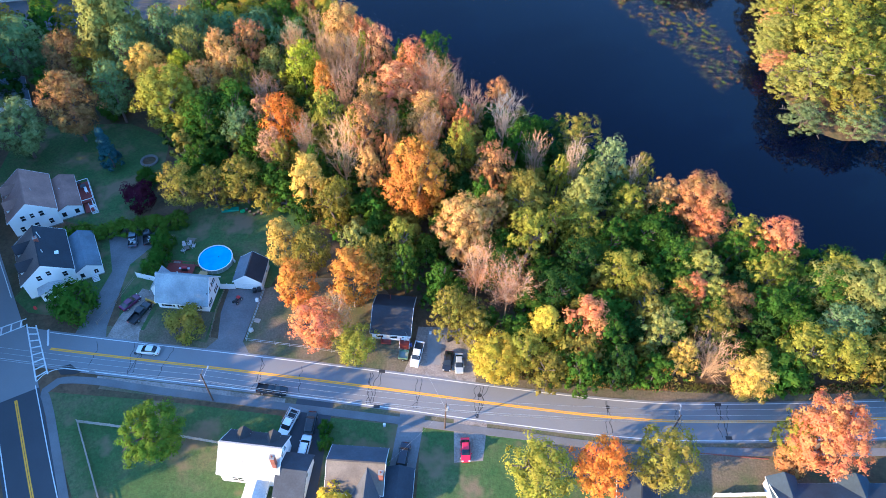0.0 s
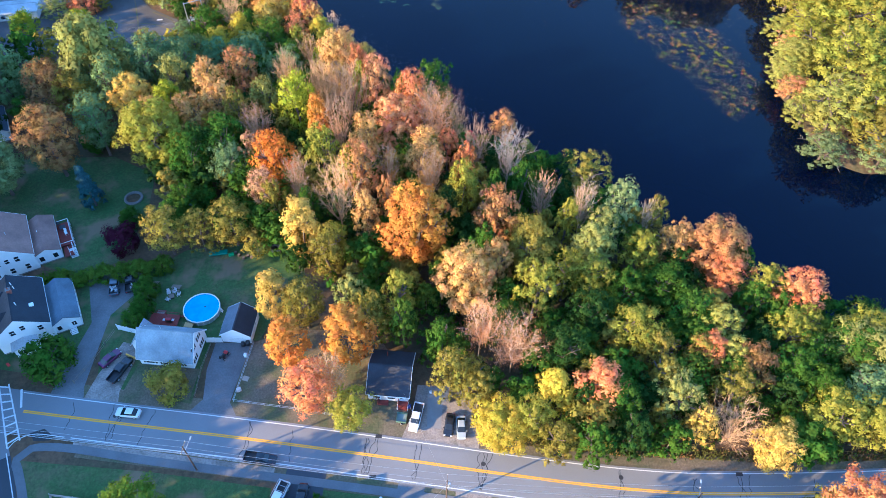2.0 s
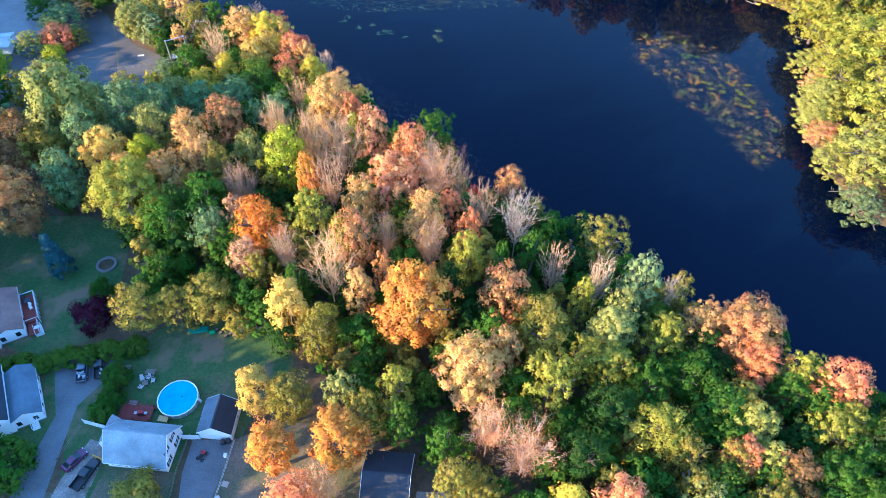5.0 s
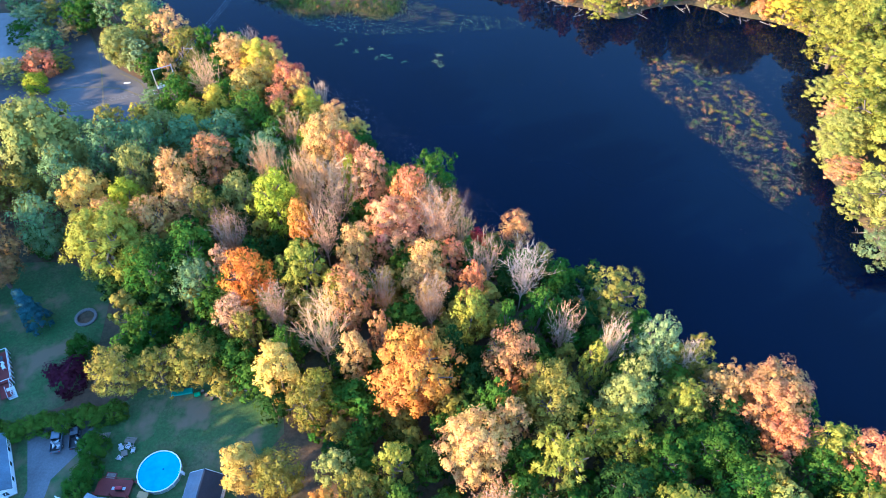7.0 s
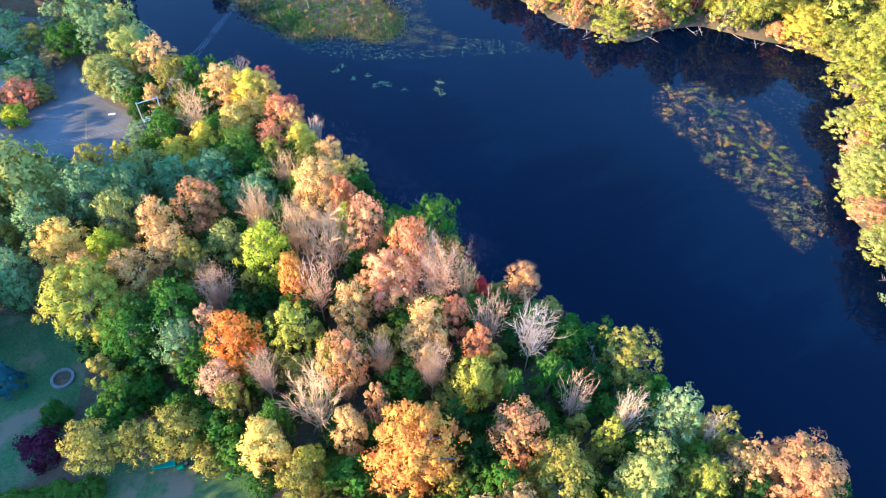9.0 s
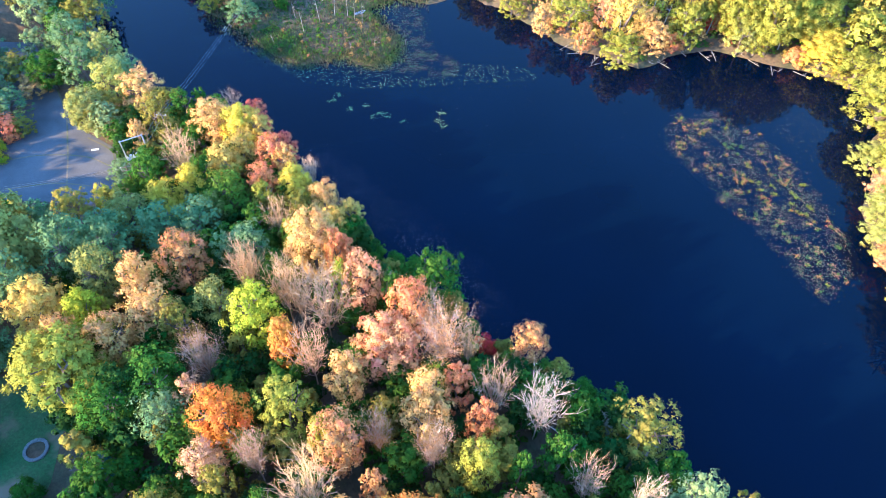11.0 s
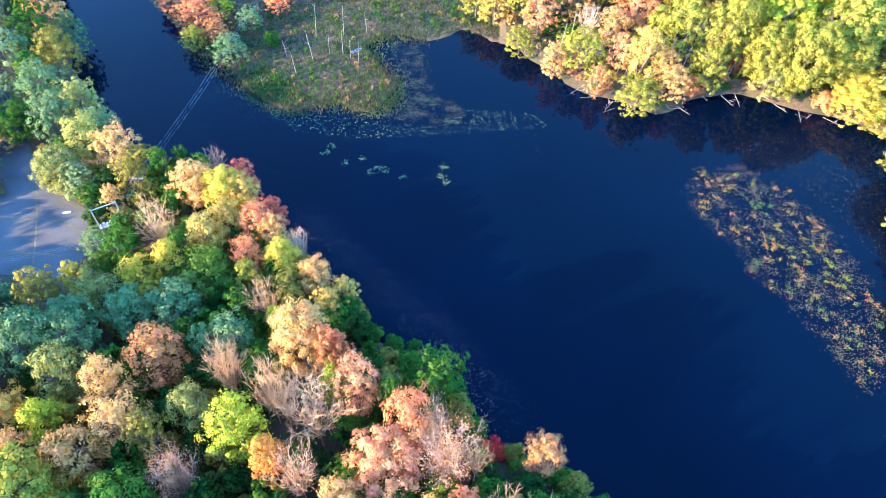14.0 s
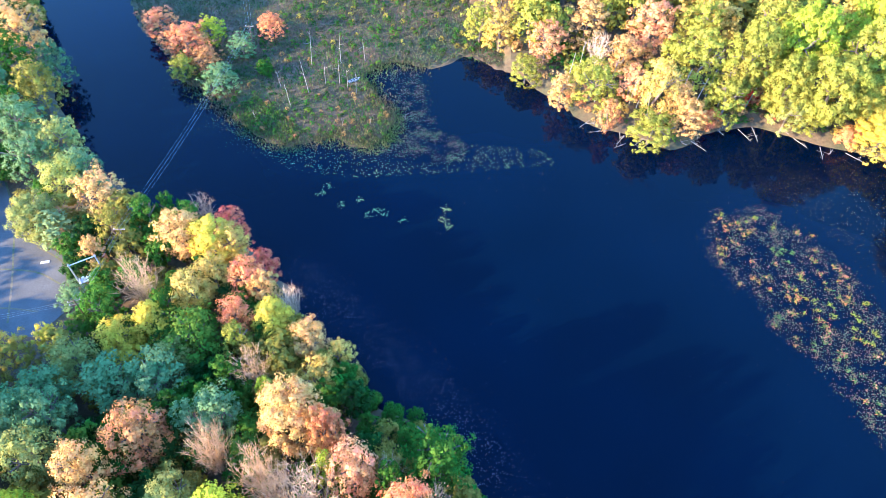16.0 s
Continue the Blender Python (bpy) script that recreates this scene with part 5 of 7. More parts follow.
def chimney(host, x, y, z0, z1, s=0.38):
    c = part("chimney", box(x - s, x + s, y - s, y + s, z0, z1, 0.02), BRICK, host, "red brick chimney")
    part("cap", box(x - s - 0.07, x + s + 0.07, y - s - 0.07, y + s + 0.07, z1, z1 + 0.1, 0.02), CONCRETE, c)
    part("flue", tube((x, y, z1 + 0.1), (x, y, z1 + 0.4), 0.14, 0.14), BRICK, c)


def dormer(host, x, side, depth, base, width, wall, ridge, roof_colour, y_front):
    """A gabled dormer; its front stands at y_front on that side of the roof."""
    d = part("dormer", box(-width / 2, width / 2, 0, depth, base, wall), SIDING, host)
    d.matrix_basis = pose(x, side * y_front, 0, 0, 0, 0 if side < 0 else 180)
    bm = bmesh.new()
    vs = [bm.verts.new(p) for p in ((-width / 2, 0, wall), (width / 2, 0, wall), (0, 0, ridge))]
    ws = [bm.verts.new((v.co.x, depth, v.co.z)) for v in vs]
    bm.faces.new(vs)
    bm.faces.new(ws)
    for i in range(3):
        bm.faces.new((vs[i], vs[(i + 1) % 3], ws[(i + 1) % 3], ws[i]))
    part("gable", bm, SIDING, d)
    for s in (-1, 1):
        bm = bmesh.new()
        e, drop = s * (width / 2 + 0.2), (ridge - wall) / (width / 2) * 0.2
        q0, q1 = [[bm.verts.new(p) for p in ((0, y, ridge + 0.02), (e, y, wall - drop), (e, y, wall - drop + 0.12), (0, y, ridge + 0.14))] for y in (-0.25, depth)]
        bm.faces.new(q0)
        bm.faces.new(q1)
        for i in range(4):
            bm.faces.new((q0[i], q0[(i + 1) % 4], q1[(i + 1) % 4], q1[i]))
        part("roof", bm, SHINGLE, d, colour=roof_colour)
    part("pane", box(-0.4, 0.4, -0.04, 0.02, base + 0.5, wall - 0.1), GLASS, d)


def steps(host, m, n, width, material, label):
    """A flight of n steps down in -y, with stringers and rails."""
    s = part("steps", box(-width / 2, width / 2, -0.05, 0.3, n * 0.18 - 0.05, n * 0.18), material, host, label)
    s.matrix_basis = m
    for k in range(n):
        part("tread", box(-width / 2, width / 2, -0.28 * (n - k) - 0.05, -0.28 * (n - k - 1), k * 0.18, k * 0.18 + 0.06), material, s)
    for e in (-1, 1):
        part("rail", tube((e * width / 2, 0.2, n * 0.18 + 0.9), (e * width / 2, -0.28 * n, 0.9), 0.04, 0.04, 6), TRIM, s)
        part("post", box(e * width / 2 - 0.05, e * width / 2 + 0.05, -0.28 * n - 0.05, -0.28 * n + 0.05, 0, 0.95), TRIM, s)


BROWN_ROOF, BLACK_ROOF, GREY_ROOF, BLUE_ROOF = (0.34, 0.205, 0.165), (0.03, 0.038, 0.052), (0.37, 0.42, 0.45), (0.045, 0.07, 0.10)

# the brown-roofed house
h = gable_house("white two-storey house with brown shingle roof and rear deck", -95.2, 108.6, -60.0, 12.3, 9.8, 5.0, 8.6, BROWN_ROOF,
                [("R", -3.0, 1.2, 0.9, 1.4), ("R", 0.0, 1.2, 0.9, 1.4), ("R", 3.0, 1.2, 0.9, 1.4), ("R", -1.9, 4.1, 0.9, 1.4), ("R", 1.9, 4.1, 0.9, 1.4), ("R", 0.0, 4.3, 0.8, 1.2), ("F", -4, 1.2, 0.9, 1.4), ("F", 0, 1.2, 0.9, 1.4), ("F", 4, 3.2, 0.9, 1.3)], [("F", 2, (0.1, 0.1, 0.12))])
wing(h, -0.2, 7.2, 0, 11.0, 5.2, 3.0, 4.2, BROWN_ROOF, [("R", -1.4, 1.0, 0.9, 1.3), ("R", 1.4, 1.0, 0.9, 1.3), ("B", 2, 1.0, 0.9, 1.3)])
dormer(h, -2.6, -1, 3.6, 4.6, 2.2, 6.5, 7.8, BROWN_ROOF, 4.5)
dormer(h, 2.6, -1, 3.6, 4.6, 2.2, 6.5, 7.8, BROWN_ROOF, 4.5)
part("vent_pipe", tube((1, 1.5, 7.2), (1, 1.5, 8.3), 0.07, 0.07), STEEL, h)
part("vent_pipe", tube((-1, 6.5, 3.4), (-1, 6.5, 4.4), 0.07, 0.07), TRIM, h)
d = part("deck", box(-4.4, 3.0, 9.9, 12.6, 1.05, 1.2), RED_WOOD, h, "red-stained wooden deck with white railing")
for x in np.arange(-4.4, 3.1, 1.23):
    part("post", box(x - 0.06, x + 0.06, 12.5, 12.62, -0.1, 2.1), TRIM, d)
for x in (-4.4, 3.0):
    part("rail", box(x - 0.04, x + 0.04, 9.9, 12.6, 2.0, 2.1), TRIM, d)
part("rail", box(-4.4, 3.0, 12.52, 12.6, 2.0, 2.1), TRIM, d)
part("rail", box(-4.4, 3.0, 12.52, 12.6, 1.4, 1.48), TRIM, d)
part("landing", box(3.0, 6.2, 10.2, 12.2, 0.75, 0.9), RED_WOOD, d)
for x in np.arange(3.2, 6.3, 0.75):
    part("post", box(x - 0.05, x + 0.05, 12.1, 12.2, 0, 1.8), TRIM, d)
part("rail", box(3.0, 6.2, 12.12, 12.2, 1.72, 1.8), TRIM, d)
for x in np.arange(-4.2, 3.0, 0.31):
    part("baluster", box(x - 0.025, x + 0.025, 12.54, 12.58, 1.2, 2.0), TRIM, d)
steps(h, pose(4.6, 12.0, 0, 0, 0, 90), 6, 1.4, TRIM, "white deck stairs")

deck_at = pose(-95.2, 108.6, LAND, 0, 0, -60.0)
for name, label, category, x, y, w, d2, hh, colour in (("patio_table", "round dark patio table on the deck", "table", -2.4, 11.2, 0.6, 0.6, 0.72, (0.04, 0.05, 0.06)), ("patio_grill", "black covered grill on the deck", "grill", -3.7, 10.5, 0.5, 0.35, 1.0, (0.02, 0.02, 0.025))):
    t = thing(name, deck_at @ pose(x, y, 1.2), label, category)
    part("top", box(-w, w, -d2, d2, hh - 0.08, hh, 0.03), PLAIN, t, colour=colour)
    for i in (-1, 1):
        for j in (-1, 1):
            part("leg", box(i * w * 0.8 - 0.03, i * w * 0.8 + 0.03, j * d2 * 0.8 - 0.03, j * d2 * 0.8 + 0.03, 0, hh - 0.08), PLAIN, t, colour=colour)
for x, y, turn in ((-1.2, 11.5, 80), (-0.3, 11.6, 100)):
    t = thing("patio_chair", deck_at @ pose(x, y, 1.2, 0, 0, turn), "white patio chair on the red deck", "chair", "chairs on the deck")
    part("seat", box(-0.28, 0.28, -0.28, 0.28, 0.4, 0.45, 0.01), TRIM, t)
    part("backrest", box(-0.28, 0.28, 0.24, 0.28, 0.45, 0.95, 0.01), TRIM, t)
    for i in (-0.25, 0.25):
        for j in (-0.25, 0.25):
            part("leg", box(i - 0.025, i + 0.025, j - 0.025, j + 0.025, 0, 0.4), TRIM, t)

# the black-roofed house at the corner
# the roof's west slope has warm sunlight painted into its colour
h = gable_house("white two-storey house with black shingle roof at the corner", -84.7, 91.4, -60.4, 12.0, 9.8, 5.0, 8.6, BLACK_ROOF,
                [("R", -1.5, 4.6, 0.9, 1.3), ("R", 0.5, 5.2, 0.8, 1.2), ("R", 3.2, 3.6, 0.9, 1.3), ("F", -4, 1.2, 0.9, 1.4), ("F", 0, 1.2, 0.9, 1.4), ("F", 4, 1.2, 0.9, 1.4)], [("F", 2, (0.3, 0.05, 0.04))], colours=((0.16, 0.125, 0.11), BLACK_ROOF))
dormer(h, -2.8, -1, 3.6, 4.6, 2.3, 6.5, 7.9, (0.05, 0.05, 0.06), 4.5)
dormer(h, 2.6, -1, 3.6, 4.6, 2.3, 6.5, 7.9, (0.05, 0.05, 0.06), 4.5)
wing(h, 0.3, 7.4, 0, 10.6, 5.0, 3.0, 4.4, (0.16, 0.205, 0.255), [("R", -1.6, 1.0, 0.8, 1.2), ("R", 1.2, 1.0, 0.8, 1.2), ("B", -3, 1.0, 0.9, 1.2), ("B", 0, 1.0, 0.9, 1.2), ("B", 3, 1.0, 0.9, 1.2)])
wing(h, 7.0, -0.5, 0, 2.2, 4.2, 2.7, 3.2, (0.6, 0.6, 0.6), [("R", -1.2, 1.0, 0.7, 1.1), ("R", -0.4, 1.0, 0.7, 1.1), ("R", 0.4, 1.0, 0.7, 1.1), ("R", 1.2, 1.0, 0.7, 1.1)], "porch")
steps(h, pose(5.7, 8.0, 0, 0, 0, 90), 5, 1.2, TRIM, "white back stairs")
part("skylight", box(1.4, 2.2, 2.6, 3.4, 6.55, 6.9, 0.03, None), TRIM, h)
for x, y, z in ((-3.5, 0.6, 8.2), (-2.6, 0.9, 8.0), (2.0, 0.8, 8.1)):
    part("vent_pipe", tube((x, y, z), (x, y, z + 0.9), 0.09, 0.09), TRIM, h)
chimney(h, -1.5, 0.2, 7.6, 9.5)

# the grey-roofed cape with the pool
h = gable_house("white cape house with pale grey shingle roof", -53.2, 86.0, -4.0, 10.6, 7.4, 2.75, 7.1, GREY_ROOF,
                [("F", -3.2, 1.0, 1.7, 1.2), ("F", 2.9, 1.0, 1.0, 1.3), ("F", -0.2, 1.0, 1.0, 1.3), ("R", -1.6, 3.6, 0.8, 1.2), ("R", 1.1, 3.6, 0.8, 1.2), ("R", -2.2, 1.0, 0.8, 1.2), ("R", 1.4, 1.0, 0.8, 1.2)], [("F", 1.3, (0.35, 0.2, 0.12))], shutter=(0.05, 0.035, 0.035))
wing(h, -6.4, 1.4, 90, 4.4, 2.6, 2.6, 4.6, GREY_ROOF, [("L", 0.0, 1.1, 0.8, 1.1)])
part("vent_pipe", tube((-1.5, 1.0, 5.8), (-1.5, 1.0, 6.9), 0.06, 0.06), TRIM, h)

# its garage
g = thing("garage", pose(-41.2, 91.6, LAND, 0, 0, 88.0), "white garage with dark shingle roof", "garage")
gable_body(g, 6.4, 5.9, 2.5, 4.6, 0.0)
# light and shade painted per slope: west paler, east darker
roof_slopes(g, 6.4, 5.9, 2.5, 4.6, (0.06, 0.065, 0.08), 0.2, colours=((0.035, 0.037, 0.045), (0.17, 0.19, 0.22)))
gd = part("garage_door", box(-0.06, 0.0, -1.4, 1.4, 0.0, 2.1, 0.01), TRIM, g)
gd.matrix_basis = pose(-3.2, 0, 0)
for k in range(1, 4):
    part("seam", box(-0.075, -0.05, -1.4, 1.4, 0.52 * k - 0.015, 0.52 * k + 0.015), STEEL, gd)
window(g, wall_pose("F", 0.8, 1.1, 6.4, 5.9), 0.7, 0.9)

# the small house behind the orange trees
h = gable_house("small white house with dark shingle roof and red stoops", -9.7, 81.0, -3.5, 7.6, 9.2, 2.7, 5.4, (0.045, 0.048, 0.06),
                [("F", 0.6, 1.0, 1.4, 1.2), ("F", 2.7, 1.3, 0.8, 0.8), ("F", -2.2, 1.0, 1.4, 1.2), ("R", -2.5, 1.0, 0.8, 1.2), ("R", 2.0, 1.0, 0.8, 1.2)], [("F", 3.35, (0.6, 0.6, 0.58)), ("F", -0.9, (0.6, 0.6, 0.58))])
steps(h, pose(2.9, -5.4, 0), 3, 2.0, RED_WOOD, "red-painted wooden stoop")
part("stoop", box(1.9, 3.9, -5.7, -4.6, 0.35, 0.55), RED_WOOD, h)
for x in (1.95, 3.85):
    part("stoop_rail", box(x - 0.05, x + 0.05, -5.7, -4.65, 0.55, 1.45), RED_WOOD, h)
part("stoop", box(-1.9, 0.1, -5.6, -4.6, 0.0, 0.45), RED_WOOD, h)
part("stoop_rail", box(-1.9, -1.8, -5.6, -4.65, 0.45, 1.35), RED_WOOD, h)
part("vent_pipe", tube((-1, 3.0, 3.4), (-1, 3.0, 5.3), 0.08, 0.08), RED_WOOD, h)

# the sunlit white house south of the road
# sun glare is painted on the front slope as pale shingle; the back is dark
h = gable_house("white cape house with sunlit roof, dormers and brick chimney", -31.6, 49.7, -5.0, 10.2, 7.6, 4.0, 7.5, (0.50, 0.49, 0.47),
                [("F", -2.6, 1.2, 0.9, 1.3), ("F", -1.6, 1.2, 0.9, 1.3), ("F", 2.4, 1.2, 1.2, 1.3), ("R", -1.4, 4.1, 0.8, 1.3), ("R", 1.4, 4.1, 0.8, 1.3), ("R", 0, 4.4, 0.8, 1.3)], [("F", 0.4, (0.5, 0.5, 0.5))], colours=((0.52, 0.51, 0.49), (0.05, 0.055, 0.065)))
dormer(h, 2.9, 1, 2.8, 3.9, 1.9, 5.6, 6.7, (0.06, 0.06, 0.065), 3.4)
dormer(h, -2.4, 1, 2.8, 3.9, 1.9, 5.6, 6.7, (0.06, 0.06, 0.065), 3.4)
wing(h, 7.4, -2.4, 0, 4.8, 7.6, 2.6, 5.0, (0.055, 0.065, 0.085), [("R", 0, 2.9, 0.8, 1.0)])
wing(h, 1.6, -5.8, 90, 4.2, 3.2, 2.5, 3.3, (0.62, 0.62, 0.60), [("F", 0.5, 0.9, 0.8, 1.1)], "porch")
chimney(h, 4.6, -2.2, 4.5, 8.9)

# the brown-grey house beside it
# slope colours hold the light: south warm and sunlit, north cool and shaded
h = gable_house("white house with weathered brown-grey shingle roof", -13.6, 48.0, -2.0, 9.4, 7.8, 3.0, 6.0, (0.17, 0.14, 0.115),
                [("R", -1.2, 1.2, 0.8, 1.3), ("R", 1.2, 1.2, 0.8, 1.3), ("R", 0, 3.7, 0.8, 1.1), ("B", -2, 1.1, 1.0, 1.3), ("B", 2, 1.1, 1.0, 1.3)], [("B", 0, (0.4, 0.25, 0.05))], colours=((0.20, 0.165, 0.135), (0.085, 0.10, 0.13)))
wing(h, 2.0, -4.4, 90, 7.2, 4.2, 2.9, 5.5, (0.10, 0.105, 0.12), [("L", 0, 1.1, 0.9, 1.2)])
wing(h, 7.2, -2.2, 90, 5.8, 4.8, 2.4, 3.5, (0.04, 0.05, 0.07), [("F", 0, 1.0, 1.0, 1.1)])
chimney(h, 4.5, -2.0, 3.6, 6.9)

# the blue-roofed house at the east end and the dark shed near it
h = gable_house("white ranch house with blue-grey roof and fallen leaves", 69.6, 43.6, 2.0, 23.0, 8.6, 2.8, 4.9, BLUE_ROOF, [("B", -8, 1.0, 1.2, 1.2), ("B", -2, 1.0, 1.2, 1.2), ("B", 5, 1.0, 1.2, 1.2), ("L", 0, 1.0, 1.2, 1.2)], [("B", 1.5, (0.4, 0.4, 0.4))])
wing(h, -9.4, 3.2, 90, 5.0, 4.6, 2.8, 4.4, BLUE_ROOF)
wing(h, 3.0, 3.2, 90, 4.6, 5.0, 2.8, 4.4, BLUE_ROOF)
h = gable_house("small house with dark blue roof under trees", 34.4, 43.8, 80.0, 8.6, 6.6, 2.7, 5.0, (0.04, 0.055, 0.085), [("L", 0, 1.0, 1.0, 1.2)])
h = gable_house("distant grey-blue roofed house behind trees", -118.5, 150.0, -60.0, 11.0, 8.0, 3.0, 5.6, (0.16, 0.20, 0.26), [("F", -2, 1.0, 1.0, 1.2), ("F", 2, 1.0, 1.0, 1.2)])
h = gable_house("long pale flat-roofed shed beyond the lot", -139.0, 205.0, 14.0, 20.0, 7.0, 2.8, 3.6, (0.55, 0.58, 0.60), [("F", -5, 1.0, 1.2, 1.0), ("F", 0, 1.0, 1.2, 1.0), ("F", 5, 1.0, 1.2, 1.0)])

# ---- cars ----


def wheel(host, x, y, r=0.34):
    t = part("wheel", tube((x, y - 0.12, r), (x, y + 0.12, r), r, r, 14), RUBBER, host)
    s = 1 if y > 0 else -1
    part("rim", tube((x, y + s * 0.10, r), (x, y + s * 0.13, r), r * 0.62, r * 0.55, 10), STEEL, t)


def shell(host, name, rows, material, colour=None, label=""):
    """A body lofted along the car: rows of x, half width low, half width high, low z, high z."""
    bm = bmesh.new()
    rings = []
    for x, wl, wh, zl, zh in rows:
        rings.append([bm.verts.new(p) for p in ((x, -wl * 0.92, zl), (x, -wl, zl + (zh - zl) * 0.3), (x, -wh, zh - 0.04), (x, -wh * 0.88, zh), (x, wh * 0.88, zh), (x, wh, zh - 0.04), (x, wl, zl + (zh - zl) * 0.3), (x, wl * 0.92, zl))])
    for a, b in zip(rings, rings[1:]):
        for i in range(8):
            bm.faces.new((a[i], a[(i + 1) % 8], b[(i + 1) % 8], b[i]))
    bm.faces.new(rings[0])
    bm.faces.new(rings[-1])
    return part(name, bm, material, host, label, colour)


def vehicle(kind, colour, label, x, y, angle, category="car"):
    c = thing("pickup_truck" if kind == "pickup" else "car", pose(x, y, 2.06, 0, 0, angle), label, category)
    if kind == "sedan":
        shell(c, "body", [(-2.28, 0.72, 0.70, 0.42, 0.82), (-2.1, 0.86, 0.82, 0.28, 0.95), (-1.3, 0.9, 0.86, 0.24, 0.98), (1.0, 0.9, 0.86, 0.24, 0.96), (2.0, 0.86, 0.80, 0.28, 0.80), (2.3, 0.70, 0.66, 0.40, 0.66)], PAINT, colour)
        shell(c, "glasshouse", [(-1.75, 0.72, 0.70, 0.93, 0.98), (-0.95, 0.78, 0.60, 0.93, 1.40), (0.2, 0.78, 0.61, 0.93, 1.42), (1.15, 0.74, 0.70, 0.92, 0.97)], GLASS, label="dark car windows")
        shell(c, "roof", [(-1.05, 0.62, 0.58, 1.37, 1.42), (-0.4, 0.64, 0.60, 1.39, 1.46), (0.28, 0.63, 0.58, 1.38, 1.44)], PAINT, colour)
        front, back, w, r = 1.45, -1.4, 0.83, 0.33
    elif kind == "suv":
        shell(c, "body", [(-2.3, 0.80, 0.78, 0.45, 1.0), (-2.2, 0.92, 0.88, 0.32, 1.08), (1.0, 0.94, 0.9, 0.3, 1.08), (2.1, 0.9, 0.84, 0.34, 0.98), (2.35, 0.76, 0.7, 0.45, 0.85)], PAINT, colour)
        shell(c, "glasshouse", [(-2.25, 0.82, 0.78, 1.05, 1.15), (-2.0, 0.84, 0.68, 1.05, 1.66), (0.35, 0.84, 0.68, 1.05, 1.68), (1.15, 0.8, 0.76, 1.05, 1.12)], GLASS, label="dark car windows")
        shell(c, "roof", [(-2.08, 0.70, 0.64, 1.62, 1.68), (-0.6, 0.72, 0.67, 1.65, 1.74), (0.42, 0.70, 0.64, 1.64, 1.70)], PAINT, colour)
        for s in (-1, 1):
            part("roof_rail", tube((-1.7, s * 0.6, 1.76), (0.1, s * 0.6, 1.76), 0.025, 0.025, 5), BLACK, c)
        front, back, w, r = 1.45, -1.45, 0.86, 0.37
    else:
        shell(c, "body", [(-2.85, 0.84, 0.84, 0.5, 0.62), (-0.6, 0.95, 0.92, 0.42, 0.62), (-0.55, 0.95, 0.92, 0.42, 1.12), (1.3, 0.95, 0.92, 0.42, 1.14), (2.6, 0.92, 0.86, 0.45, 1.06), (2.9, 0.8, 0.76, 0.5, 0.9)], PAINT, colour)
        for a in ((-2.85, -0.58, -0.95, -0.85), (-2.85, -0.58, 0.85, 0.95), (-2.9, -2.8, -0.93, 0.93)):
            part("bed_side", box(a[0], a[1], a[2], a[3], 0.55, 1.15, 0.02), PAINT, c, colour=colour)
        part("bed_floor", box(-2.8, -0.6, -0.85, 0.85, 0.6, 0.66), BLACK, c)
        shell(c, "glasshouse", [(-0.62, 0.84, 0.74, 1.08, 1.62), (-0.5, 0.86, 0.7, 1.08, 1.72), (0.75, 0.86, 0.7, 1.08, 1.74), (1.5, 0.82, 0.78, 1.08, 1.14)], GLASS, label="dark cab windows")
        shell(c, "roof", [(-0.6, 0.72, 0.66, 1.66, 1.74), (0.0, 0.74, 0.69, 1.70, 1.80), (0.82, 0.72, 0.66, 1.68, 1.76)], PAINT, colour)
        front, back, w, r = 1.8, -1.75, 0.88, 0.4
    for px in (front, back):
        for s in (-1, 1):
            wheel(c, px, s * w, r)
    nose, tail = (2.22, -2.22) if kind == "sedan" else (2.28, -2.27) if kind == "suv" else (2.82, -2.88)
    for s in (-1, 1):
        part("headlight", box(nose - 0.15, nose + 0.06, s * 0.62 - 0.17, s * 0.62 + 0.17, 0.62, 0.76, 0.03), LAMP, c)
        part("tail_light", box(tail - 0.05, tail + 0.1, s * 0.66 - 0.13, s * 0.66 + 0.13, 0.7, 0.88, 0.03), TAIL, c)
        part("mirror", box(0.85, 1.0, s * 0.98 - 0.1, s * 0.98 + 0.1, 0.98, 1.12, 0.03), PAINT, c, colour=colour)
    return c


WHITE, NIGHT, SILVER = (0.75, 0.75, 0.76), (0.015, 0.016, 0.02), (0.42, 0.44, 0.46)
vehicle("sedan", (0.62, 0.64, 0.64), "silver-white sedan driving along the road", -57.8, 72.0, 176.0)
vehicle("pickup", NIGHT, "black pickup truck at the road edge", -31.7, 64.0, -6.0, "truck")
vehicle("sedan", (0.09, 0.015, 0.06), "dark purple sedan parked on gravel", -65.1, 83.4, 57.0)
p = vehicle("pickup", NIGHT, "black pickup truck with yellow snow plough", -62.2, 80.8, 69.0, "truck")
part("plough_blade", box(3.2, 3.4, -1.25, 1.25, 0.25, 1.0, 0.03), PLAIN, p, "yellow snow plough blade", (0.62, 0.36, 0.05))
part("plough_arm", box(2.8, 3.25, -0.4, 0.4, 0.4, 0.6, 0.02), BLACK, p)
p = vehicle("pickup", (0.10, 0.12, 0.15), "dark pickup truck loaded with scrap", -70.2, 101.4, 104.0, "truck")
for k in range(7):
    part("scrap", box(-0.5, 0.5, -0.25, 0.25, 0, 0.12, 0.02), PLAIN, p, colour=(0.6, 0.62, 0.64) if k % 2 else (0.25, 0.26, 0.28)).matrix_basis = pose(-1.8 + 0.25 * (k % 4), -0.4 + 0.13 * k, 0.75 + 0.09 * k, 8 * k, 5, 37 * k)
